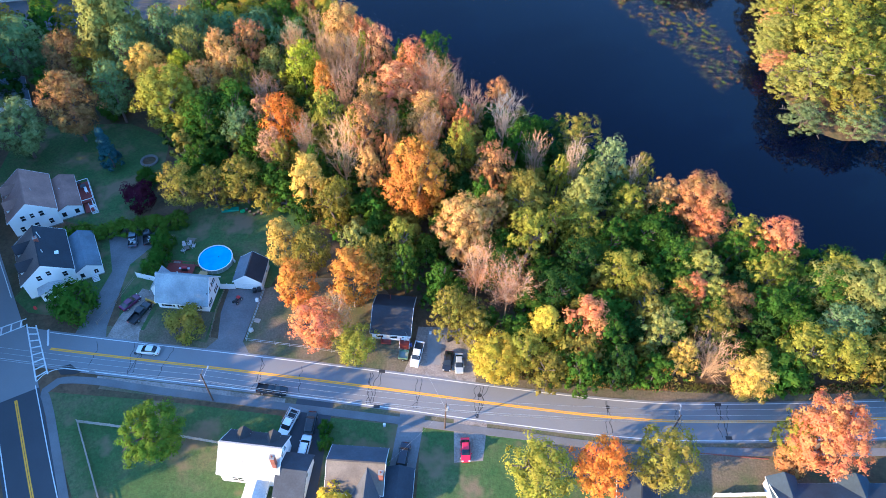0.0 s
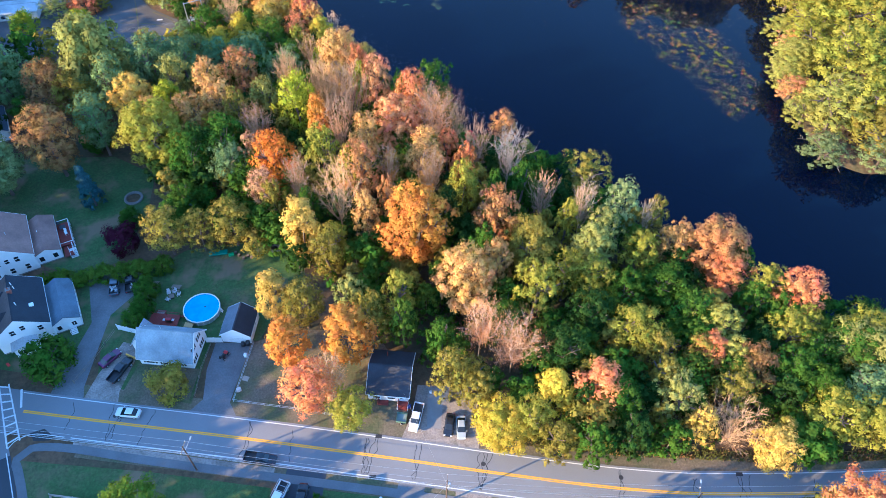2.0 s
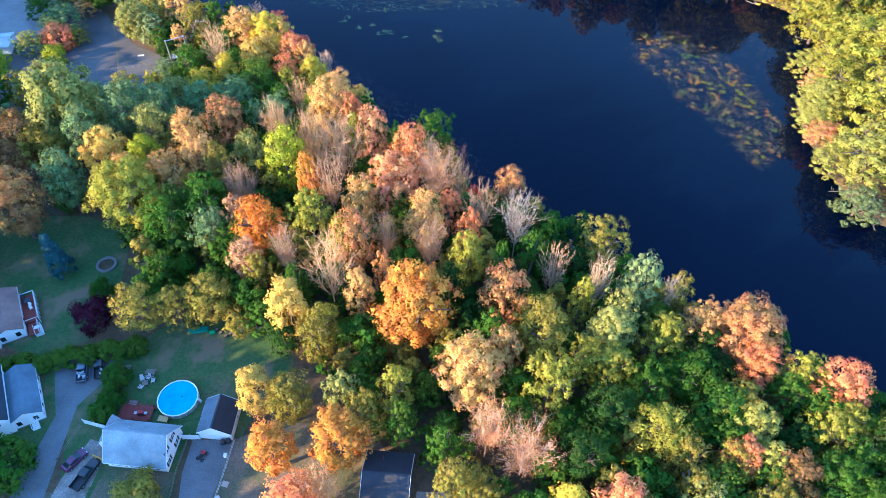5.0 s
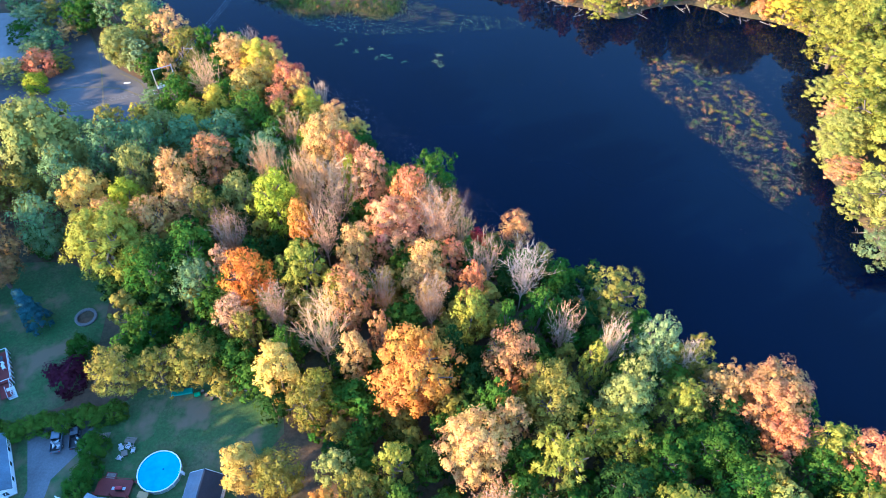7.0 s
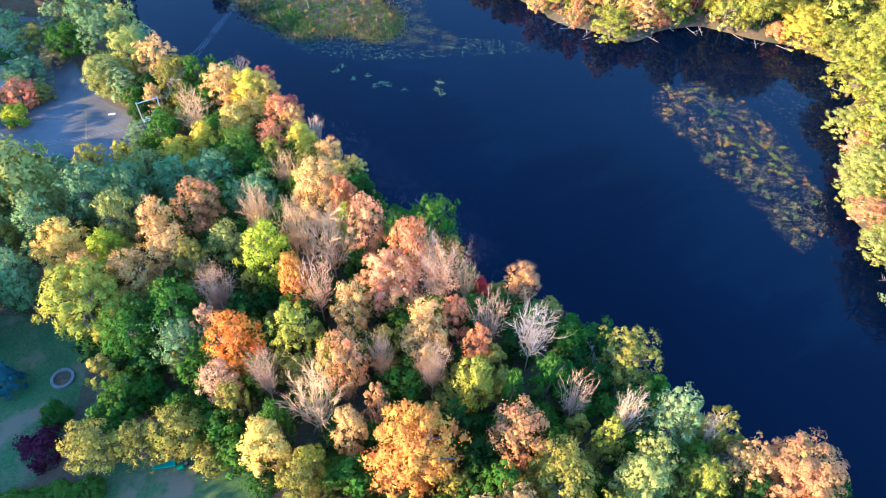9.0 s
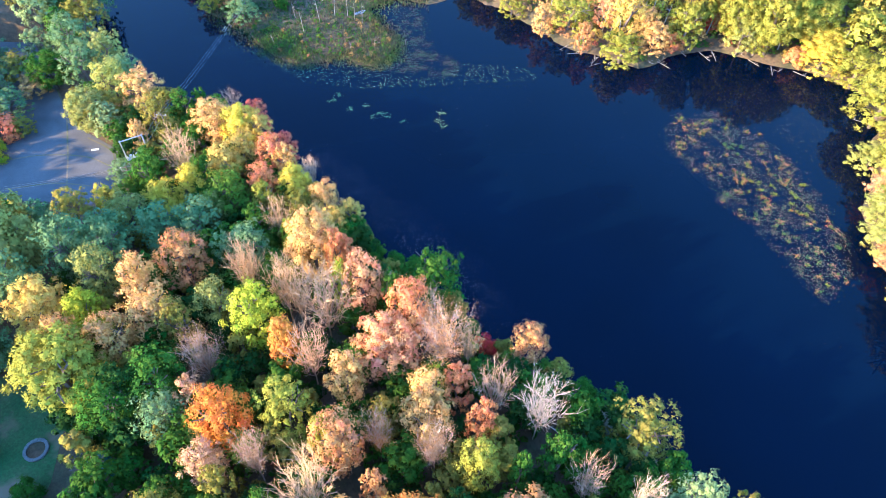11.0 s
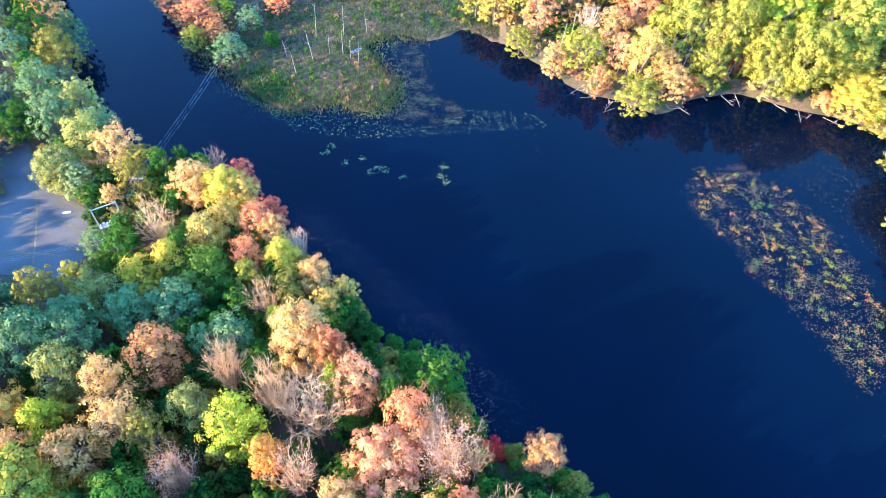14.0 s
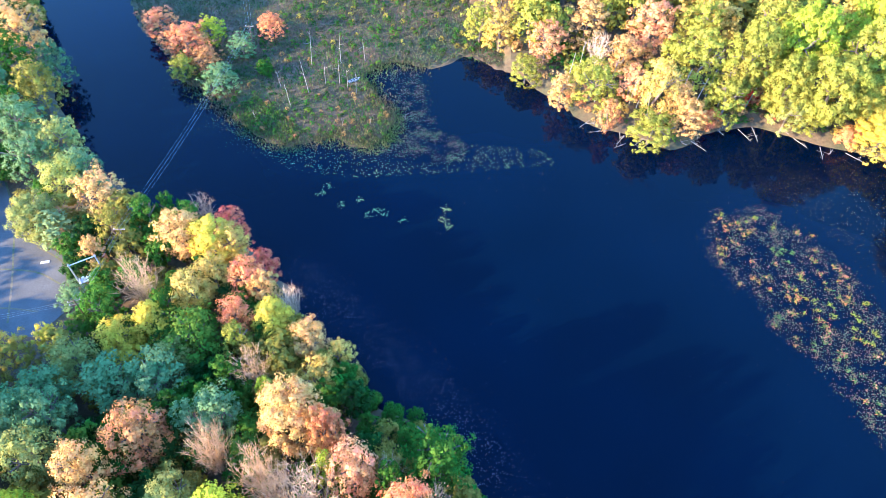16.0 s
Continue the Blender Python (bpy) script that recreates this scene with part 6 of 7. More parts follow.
p = vehicle("pickup", NIGHT, "black pickup truck with full bed", -67.2, 102.2, 108.0, "truck")
for k in range(5):
    part("load", tube((-2.4 + 0.4 * k, -0.5 + 0.2 * (k % 3), 0.7), (-2.4 + 0.4 * k, -0.5 + 0.2 * (k % 3), 1.3), 0.2, 0.18, 10), PLAIN, p, colour=(0.5, 0.5, 0.5) if k % 2 else (0.05, 0.05, 0.06))
p = vehicle("pickup", WHITE, "white pickup truck with steel ladder rack", -27.4, 57.2, 252.0, "truck")
for x in (-2.6, -1.7, -0.75):
    part("rack_hoop", box(x - 0.03, x + 0.03, -0.95, 0.95, 1.78, 1.84), STEEL, p)
    for s in (-1, 1):
        part("rack_post", box(x - 0.03, x + 0.03, s * 0.92 - 0.03, s * 0.92 + 0.03, 1.1, 1.8), STEEL, p)
for s in (-1, 1):
    part("rack_rail", box(-2.75, 0.6, s * 0.92 - 0.03, s * 0.92 + 0.03, 1.84, 1.9), STEEL, p)
vehicle("suv", NIGHT, "black estate car parked on the driveway", -23.4, 57.4, 87.0)
vehicle("suv", WHITE, "white estate car with roof rails on the driveway", -23.8, 52.7, 84.0)
vehicle("suv", (0.02, 0.022, 0.035), "black estate car in a narrow driveway", -5.9, 51.9, 82.0)
vehicle("sedan", (0.50, 0.015, 0.05), "red sedan parked on gravel by the lawn", 5.2, 53.2, 273.0)
vehicle("pickup", (0.66, 0.68, 0.70), "white pickup truck parked beside the house", -4.5, 72.9, 260.0, "truck")
vehicle("sedan", NIGHT, "black sedan parked on dirt", 1.7, 71.6, 263.0)
vehicle("sedan", (0.35, 0.38, 0.39), "grey sedan parked on dirt", 3.9, 71.2, 272.0)

# the quad bike on the drive
q = thing("quad_bike", pose(-43.1, 85.0, 2.05, 0, 0, 67), "black and red quad bike on the driveway", "quad bike")
part("body", box(-0.8, 0.8, -0.35, 0.35, 0.45, 0.8, 0.1), BLACK, q)
part("cowl", box(0.2, 0.9, -0.4, 0.4, 0.7, 0.95, 0.1), PLAIN, q, "red plastic cowl", (0.5, 0.03, 0.03))
part("seat", box(-0.7, 0.15, -0.22, 0.22, 0.78, 0.95, 0.06), BLACK, q)
part("handlebar", tube((0.35, -0.45, 1.15), (0.35, 0.45, 1.15), 0.03, 0.03, 6), BLACK, q)
for x in (-0.65, 0.7):
    for s in (-1, 1):
        wheel(q, x, s * 0.5, 0.3)

# ---- pool, decks and yard things ----


def pool(x, y, radius, label):
    p = thing("swimming_pool", pose(x, y, LAND), label, "pool")
    n = 20
    ring = [(radius * math.cos(k * math.tau / n), radius * math.sin(k * math.tau / n)) for k in range(n)]
    for k in range(n):
        a, b = Vector(ring[k]), Vector(ring[(k + 1) % n])
        part("wall_panel", ribbon([a, b], 0.03, -0.03, 0, 1.25), STEEL, p)
        part("top_rail", ribbon([a, b], 0.09, -0.12, 1.25, 1.32), TRIM, p)
        part("upright", box(-0.06, 0.06, -0.09, 0.03, 0, 1.25, 0.01), TRIM, p).matrix_basis = pose(a.x, a.y, 0, 0, 0, math.degrees(math.atan2(a.y, a.x)) - 90)
    part("water", prism([(c * 0.985, s * 0.985) for c, s in ring], 0.1, 1.12), POOL_WATER, p, "bright blue pool water")
    part("skimmer", box(-0.15, 0.15, -0.1, 0.1, 1.13, 1.22, 0.02), BLACK, p).matrix_basis = pose(0.6, 0.4, 0)
    l = part("ladder", tube((radius + 0.5, 0.25, 0), (radius - 0.05, 0.25, 1.9), 0.03, 0.03, 6), TRIM, p, "white pool ladder")
    part("rail", tube((radius + 0.5, -0.25, 0), (radius - 0.05, -0.25, 1.9), 0.03, 0.03, 6), TRIM, l)
    for k in range(5):
        t = (k + 0.5) / 6
        part("tread", box(radius + 0.5 - 0.55 * t - 0.07, radius + 0.5 - 0.55 * t + 0.07, -0.27, 0.27, 1.9 * t, 1.9 * t + 0.05), TRIM, l)
    return p


pool(-50.1, 95.7, 3.66, "round above-ground swimming pool with bright blue water")

d = thing("wooden_deck", pose(-57.2, 92.7, LAND, 0, 0, -3), "red-stained wooden deck behind the house", "deck")
for k in range(20):
    part("plank", box(-3.0 + 0.3 * k, -2.72 + 0.3 * k, -1.4, 1.6, 0.62, 0.66), RED_WOOD, d)
for x in (-2.9, 0, 2.9):
    for y in (-1.3, 1.5):
        part("post", box(x - 0.06, x + 0.06, y - 0.06, y + 0.06, 0, 1.55), RED_WOOD, d)
for y in (1.5,):
    part("rail", box(-2.95, 2.95, y - 0.05, y + 0.05, 1.5, 1.56), RED_WOOD, d)
part("ramp", box(-0.35, 0.35, 0, 2.6, -0.03, 0.03), RED_WOOD, d).matrix_basis = pose(3.4, 1.2, 0.6, -14, 0, -20)
g = thing("barbecue_grill", pose(-56.0, 92.4, 2.66), "red barbecue grill on the deck", "grill")
part("lid", box(-0.6, 0.6, -0.3, 0.3, 0.75, 1.15, 0.12), PLAIN, g, colour=(0.35, 0.03, 0.04))
part("cart", box(-0.65, 0.65, -0.28, 0.28, 0.1, 0.75, 0.02), BLACK, g)
for s in (-1, 1):
    part("side_shelf", box(s * 0.9 - 0.25, s * 0.9 + 0.25, -0.25, 0.25, 0.7, 0.75), STEEL, g)
b = thing("storage_bench", pose(-51.8, 91.6, LAND, 0, 0, -8), "pale wooden pool platform", "platform")
part("top", box(-0.9, 0.9, -0.55, 0.55, 0.85, 0.93, 0.01), PLAIN, b, colour=(0.45, 0.30, 0.12))
for x in (-0.8, 0.8):
    for y in (-0.45, 0.45):
        part("leg", box(x - 0.05, x + 0.05, y - 0.05, y + 0.05, 0, 0.86), WOOD, b)
s = thing("sandbox", pose(-58.6, 94.9, LAND, 0, 0, -5), "wooden sandbox with red edge", "sandbox")
part("sand", box(-0.8, 0.8, -0.6, 0.6, 0, 0.12), DIRT, s)
for a in ((-0.9, 0.9, -0.7, -0.6), (-0.9, 0.9, 0.6, 0.7), (-0.9, -0.8, -0.6, 0.6), (0.8, 0.9, -0.6, 0.6)):
    part("edge_board", box(*a, 0, 0.2), RED_WOOD, s)


def picnic_table(x, y, angle):
    t = thing("picnic_table", pose(x, y, 2.03, 0, 0, angle), "weathered pale wooden picnic table on the grass", "picnic table", "picnic tables on the back lawn")
    for k in range(5):
        part("top_board", box(-0.95, 0.95, -0.38 + 0.155 * k, -0.25 + 0.155 * k, 0.72, 0.76), WOOD, t)
    for s in (-1, 1):
        part("bench", box(-0.95, 0.95, s * 0.7 - 0.13, s * 0.7 + 0.13, 0.43, 0.47), WOOD, t)
        for e in (-1, 1):
            part("leg", tube((s * 0.7, e * 0.65, 0), (s * 0.7, e * 0.25, 0.72), 0.045, 0.045, 4), WOOD, t)
        part("cross_beam", box(s * 0.7 - 0.04, s * 0.7 + 0.04, -0.8, 0.8, 0.38, 0.44), WOOD, t)
    return t


picnic_table(-57.1, 101.2, -4)
picnic_table(-62.0, 101.9, 6)


def lawn_chair(x, y, angle, colour=(0.55, 0.52, 0.5)):
    c = thing("lawn_chair", pose(x, y, 2.03, 0, 0, angle), "pale wooden garden chair round the fire table", "chair", "chairs round the fire table")
    part("seat", box(-0.3, 0.3, -0.3, 0.35, 0.35, 0.4, 0.01), PLAIN, c, colour=colour)
    part("backrest", box(-0.3, 0.3, -0.04, 0.0, 0, 0.75, 0.01), PLAIN, c, colour=colour).matrix_basis = pose(0, 0.33, 0.38, -25)
    for s in (-1, 1):
        part("armrest", box(s * 0.36 - 0.06, s * 0.36 + 0.06, -0.35, 0.35, 0.58, 0.62), PLAIN, c, colour=colour)
        for y2 in (-0.28, 0.3):
            part("leg", box(s * 0.34 - 0.03, s * 0.34 + 0.03, y2 - 0.03, y2 + 0.03, 0, 0.58), PLAIN, c, colour=colour)
    return c


for x, y, a in ((-58.3, 99.9, 25), (-57.2, 100.2, -20), (-56.2, 99.6, -80), (-58.0, 98.2, 160)):
    lawn_chair(x, y, a)
t = thing("fire_table", pose(-57.5, 99.0, 2.03, 0, 0, 20), "low square fire table on the lawn", "table")
part("top", box(-0.55, 0.55, -0.55, 0.55, 0.45, 0.52, 0.02), WOOD, t)
part("base", box(-0.4, 0.4, -0.4, 0.4, 0, 0.45, 0.02), BLACK, t)


def ring_of_stones(name, x, y, radius, n, label, seed, dark=False):
    f = thing(name, pose(x, y, 2.03), label, "fire pit")
    r = np.random.default_rng(seed)
    for layer in range(2):
        for k in range(n):
            a = (k + 0.5 * layer) * math.tau / n
            w = math.pi * radius / n * 0.95
            part("stone", box(-w, w, -0.28, 0.28, 0, 0.24, 0.05), STONE, f).matrix_basis = pose(radius * math.cos(a), radius * math.sin(a), 0.23 * layer, r.normal(0, 2), r.normal(0, 2), math.degrees(a) + 90 + r.normal(0, 4))
    part("ash_bed", tube((0, 0, -0.02), (0, 0, 0.06), radius - 0.2, radius - 0.2, 20), BLACK if dark else FOREST_FLOOR, f)


ring_of_stones("fire_pit", -74.7, 127.6, 1.9, 18, "round grey stone fire pit on the lawn", 3)
ring_of_stones("fire_ring", -38.4, 113.4, 1.0, 10, "small dark fire ring with scattered stones", 4, True)


def clutter(name, label, category, x, y, w, d, h, colour, angle=0):
    c = tagged(part(name, box(-w / 2, w / 2, -d / 2, d / 2, 0, h, min(w, d, h) * 0.18), PLAIN, None, colour=colour), label, category)
    c.matrix_basis = pose(x, y, LAND + 0.03, 0, 0, angle)
    return c


for k, (x, y) in enumerate(((-45.9, 111.0), (-44.7, 110.2), (-43.9, 110.9), (-46.8, 111.7), (-43.0, 110.5))):
    lg = thing("log_round", pose(x, y, 2.05, 0, 0, 40 * k), "sawn log round lying on the grass", "log", "log rounds at the wood edge")
    part("bark", tube((0, 0, 0), (0, 0, 0.45), 0.36, 0.34, 12), POLE_WOOD, lg)
    part("cut_face", tube((0, 0, 0.45), (0, 0, 0.46), 0.31, 0.31, 12), WOOD, lg)
clutter("tarp", "crumpled green tarpaulin at the wood edge", "tarpaulin", -50.6, 111.4, 4.0, 1.2, 0.5, (0.03, 0.22, 0.14), 12)
clutter("garden_cart", "bright green garden cart", "cart", -47.6, 111.0, 1.2, 0.7, 0.7, (0.05, 0.35, 0.12), 20)
clutter("tarp", "faded blue tarpaulin bundle", "tarpaulin", -41.0, 116.5, 1.6, 1.0, 0.5, (0.05, 0.12, 0.25), 30)
clutter("crate", "small red crate on bare ground", "crate", -36.5, 116.8, 0.7, 0.5, 0.4, (0.5, 0.06, 0.03), 10)
clutter("crate", "pale wooden pallet on dry grass", "pallet", -37.9, 80.2, 1.2, 1.0, 0.18, (0.40, 0.33, 0.26), -14)
clutter("propane_tank", "white tank beside the driveway", "tank", -38.9, 85.2, 0.7, 0.7, 0.9, (0.7, 0.7, 0.7))
clutter("rubbish_bin", "black wheeled rubbish bin by the garage", "bin", -39.9, 87.6, 0.8, 0.8, 1.2, (0.02, 0.02, 0.022))
clutter("rubbish_bin", "black wheeled rubbish bin by the garage", "bin", -39.0, 87.9, 0.8, 0.8, 1.2, (0.02, 0.02, 0.022), 12)
clutter("rubbish_bin", "blue recycling bin beside the stoop", "bin", -5.9, 75.2, 0.6, 0.6, 1.0, (0.03, 0.05, 0.2))
clutter("bucket", "white bucket on the concrete slab", "bucket", -2.0, 78.4, 0.5, 0.5, 0.6, (0.75, 0.75, 0.75))
clutter("mower", "black lawn mower on dirt", "mower", 2.0, 77.0, 1.4, 0.8, 0.6, (0.03, 0.03, 0.03), 30)
clutter("utility_box", "small white utility box by the path", "utility box", -9.8, 57.6, 0.5, 0.4, 1.0, (0.7, 0.7, 0.7))
clutter("doghouse", "white doghouse among flowers in the yard", "doghouse", -38.6, 77.6, 0.9, 0.7, 0.8, (0.6, 0.58, 0.54), 30)
tr = thing("utility_trailer", pose(-7.2, 72.7, 2.05, 0, 0, -5), "small green mesh utility trailer", "trailer")
part("bed", box(-0.9, 0.9, -0.9, 0.9, 0.45, 0.52), PLAIN, tr, colour=(0.25, 0.28, 0.24))
for a in ((-0.95, 0.95, -0.95, -0.88), (-0.95, 0.95, 0.88, 0.95), (-0.95, -0.88, -0.9, 0.9), (0.88, 0.95, -0.9, 0.9)):
    part("side_rail", box(*a, 0.5, 0.95), PLAIN, tr, colour=(0.12, 0.2, 0.13))
for s in (-1, 1):
    wheel(tr, 0.0, s * 1.02, 0.3)

bt = thing("rowing_boat", pose(-32.2, 273.9, 0.15, 0, 0, 35), "weathered grey boat lying in the marsh", "boat")
shell(bt, "hull", [(-1.7, 0.45, 0.5, 0.1, 0.5), (0.0, 0.6, 0.68, 0.0, 0.5), (1.3, 0.4, 0.5, 0.05, 0.55), (1.9, 0.05, 0.08, 0.2, 0.65)], PLAIN, (0.16, 0.18, 0.20))
for x in (-0.9, 0.0, 0.8):
    part("thwart", box(x - 0.12, x + 0.12, -0.5, 0.5, 0.5, 0.55), BLACK, bt)
clutter("sheet_metal", "crumpled white sheet lying on the lot", "scrap", -91.5, 205.6, 1.8, 0.6, 0.15, (0.7, 0.7, 0.72), 15)
clutter("road_sign", "small red sign at the corner", "sign", -84.2, 81.3, 0.5, 0.08, 1.1, (0.5, 0.05, 0.05), 40)

# ---- fences ----
PALE_WOOD = surface("silvered_wood", (0.42, 0.38, 0.33), 0.85, big=0.5, fine=6.0, vary=0.35, bump=0.3)


def rail_fence(points, label, height=1.15, step=2.4, rails=3, material=None, board=0.13, post=0.07):
    f = thing("fence", pose(points[0][0], points[0][1], LAND), label, "fence")
    o = Vector(points[0])
    for a, b in zip(points, points[1:]):
        a, b = Vector(a) - o, Vector(b) - o
        n = max(1, round((b - a).length / step))
        ang = math.degrees(math.atan2(b.y - a.y, b.x - a.x))
        for k in range(n):
            p = a.lerp(b, k / n)
            part("post", box(-post, post, -post, post, -0.2, height + 0.1, 0.01), material or WOOD, f).matrix_basis = pose(p.x, p.y, 0, 0, 0, ang)
            for j in range(rails):
                z = height * (j + 1) / (rails + 0.15) - board
                part("rail", box(0.0, (b - a).length / n, -0.03, 0.02, z, z + board), material or WOOD, f).matrix_basis = pose(p.x, p.y, 0, 0, 0, ang)
    return f


rail_fence([(-38.4, 53.0), (-49.3, 54.5), (-59.8, 55.8), (-66.1, 56.4), (-57.4, 42.6), (-48, 27)], "weathered grey wooden rail fence round the lawn", rails=4, material=PALE_WOOD)
rail_fence([(-39.1, 75.2), (-27.2, 73.9), (-16, 72.4)], "thin galvanised wire fence along the yard", 1.1, 2.8, 2, STEEL, 0.05, 0.035)
rail_fence([(-39.1, 75.2), (-37.9, 88.4)], "low galvanised fence along the driveway", 1.1, 2.8, 2, STEEL, 0.06, 0.04)
rail_fence([(-70.2, 78.0), (-68.2, 83.4), (-66.4, 90.0)], "thin wire fence on wooden posts by the driveway", 1.1, 2.8, 2, WOOD, 0.04, 0.05)
rail_fence([(-46.6, 76.0), (-46.9, 82.0), (-46.4, 87.6)], "low grey fence beside the driveway", 0.9, 2.4, 2, WOOD, 0.08, 0.05)
rail_fence([(48.5, 46.3), (58.4, 46.8)], "solid white vinyl fence", 1.6, 2.4, 7, TRIM, 0.2, 0.08)
rail_fence([(-66.0, 90.6), (-61.6, 89.6)], "solid white vinyl fence panels", 1.7, 2.2, 7, TRIM, 0.22, 0.08)
rail_fence([(-47.4, 88.2), (-44.2, 88.3)], "solid white vinyl fence panels", 1.7, 1.6, 7, TRIM, 0.22, 0.08)
gb = thing("stone_border", pose(46, 54.4, LAND), "low curved brick border of a flower bed", "border")
for k in range(40):
    t = k / 39
    part("brick", box(-0.17, 0.17, -0.1, 0.1, 0, 0.2, 0.02), BRICK, gb).matrix_basis = pose(-3 + 17 * t, -0.6 + 0.5 * math.cos(t * 2.2) - (1.6 if k < 3 else 0) * (3 - k) / 3, 0, 0, 0, 90 if k < 3 else -3)

# ---- poles and wires ----


def utility_pole(x, y, height, label, arms=1, lamp=0.0, angle=90, base=LAND):
    p = thing("utility_pole", pose(x, y, base), label, "utility pole", "utility poles")
    part("pole", tube((0, 0, -0.6), (0, 0, height), 0.16, 0.11, 10), POLE_WOOD, p)
    for k in range(arms):
        a = part("crossarm", box(-1.2, 1.2, -0.06, 0.06, -0.07, 0.07), WOOD, p)
        a.matrix_basis = pose(0, 0, height - 0.4 - 1.0 * k, 0, 0, angle)
        for u in (-1.1, 0, 1.1):
            part("insulator", tube((u, 0, 0.07), (u, 0, 0.27), 0.05, 0.04, 6), TRIM, a)
    if lamp:
        l = part("lamp_arm", tube((0, 0, height - 1.6), (lamp * 0.3, abs(lamp), height - 0.9), 0.04, 0.03, 6), STEEL, p)
        part("lamp_head", box(lamp * 0.3 - 0.12, lamp * 0.3 + 0.12, abs(lamp) - 0.1, abs(lamp) + 0.5, height - 1.0, height - 0.86, 0.03), STEEL, l)
    return p


def transformer(host_x, host_y, z):
    t = thing("transformer", pose(host_x, host_y, z), "grey pole-mounted transformer can", "transformer")
    part("can", tube((0.32, 0, 0), (0.32, 0, 0.9), 0.25, 0.25, 10), STEEL, t)
    part("bushing", tube((0.32, 0, 0.9), (0.32, 0, 1.1), 0.05, 0.04, 6), TRIM, t)


def wire(points, sag, label, r=0.016):
    """One sagging wire, hung from point to point."""
    line = [Vector(points[0])]
    for a, b in zip(points, points[1:]):
        a, b = Vector(a), Vector(b)
        line += [a.lerp(b, k / 16) - Vector((0, 0, sag * k / 4 * (1 - k / 16))) for k in range(1, 17)]
    bm = bmesh.new()
    rings = [[bm.verts.new(p + Vector((0, r * math.cos(k * math.tau / 3), r * math.sin(k * math.tau / 3)) if abs(line[-1].x - line[0].x) > abs(line[-1].y - line[0].y) else (r * math.cos(k * math.tau / 3), 0, r * math.sin(k * math.tau / 3)))) for k in range(3)] for p in line]
    for q0, q1 in zip(rings, rings[1:]):
        for k in range(3):
            bm.faces.new((q0[k], q0[(k + 1) % 3], q1[(k + 1) % 3], q1[k]))
    return tagged(part("power_line", bm, WIRE), label, "wire")


utility_pole(-42.6, 61.8, 9.6, "brown timber utility pole with street lamp arm", 1, 1.8)
utility_pole(1.4, 57.6, 9.4, "brown timber utility pole with crossarm", 1)
utility_pole(42.4, 56.8, 9.4, "sunlit timber utility pole with lamp arm", 1, 2.2)
utility_pole(-93.5, 66.5, 9.6, "brown timber utility pole beside the road", 1)
utility_pole(92, 59.5, 9.4, "brown timber utility pole beside the road", 1)
transformer(1.4, 57.6, 9.2)
LINE = [(-93.5, 66.5), (-42.6, 61.8), (1.4, 57.6), (42.4, 56.8), (92, 59.5)]
for dy, z, sg in ((1.1, 11.3, 0.5), (0.0, 11.3, 0.5), (-1.1, 11.3, 0.5), (0.2, 9.0, 0.7), (0.25, 8.3, 0.8)):
    wire([(x, y + dy, z) for x, y in LINE], sg, "thin power line strung along the road", 0.022 if z > 10 else 0.03)
wire([(1.4, 57.6, 9.6), (-7.0, 76.4, 5.4)], 0.4, "service wire from the pole to the house")
wire([(1.4, 57.6, 9.6), (-8.6, 49.0, 5.2)], 0.4, "service wire from the pole to the house")

# the line over the lake
utility_pole(-74.6, 188.6, 11.5, "dark timber pole with crossarms among the trees", 2, angle=20)
utility_pole(-71.6, 206.0, 12.0, "timber pole with white crossarm at the water", 1, angle=0)
utility_pole(-61.9, 284.2, 10.0, "timber pole standing in the marsh", 1, angle=0, base=0.2)
rk = thing("transformer_rack", pose(-76.7, 198.2, LAND, 0, 0, 32), "grey two-post steel transformer rack above the trees", "transformer rack")
for s in (-1, 1):
    part("post", tube((s * 2.5, 0, -0.5), (s * 2.5, 0, 11.2), 0.17, 0.14, 10), STEEL, rk)
part("top_beam", tube((-2.7, 0, 10.9), (2.7, 0, 10.9), 0.12, 0.12, 8), STEEL, rk)
pf = part("platform", box(-2.6, 2.6, -0.55, 0.55, 5.4, 5.55), STEEL, rk)
for k in range(4):
    part("cross_member", box(-2.3 + 1.45 * k - 0.08, -2.3 + 1.45 * k + 0.08, -0.75, 0.75, 5.55, 5.7), TRIM, pf)
for k in range(3):
    part("transformer_can", tube((-1.5 + 1.5 * k, 0, 5.55), (-1.5 + 1.5 * k, 0, 6.4), 0.3, 0.3, 10), STEEL, pf)
for u in (-0.8, 0.0, 0.8):
    wire([(-74.6 + 0.9 * u, 188.6, 13.2), (-71.6 + u, 206.0, 13.9)], 0.4, "power line between the lakeside poles", 0.009)
    wire([(-71.6 + u, 206.0, 13.9), (-61.9 + u, 284.2, 9.9), (-75 + u, 330, 10.5)], 1.6, "power line hanging across the lake", 0.009)
    wire([(-74.6, 188.6 + 0.5 * u, 13.0), (-112, 179 + u, 12.0)], 0.8, "power line running west over the lot", 0.009)

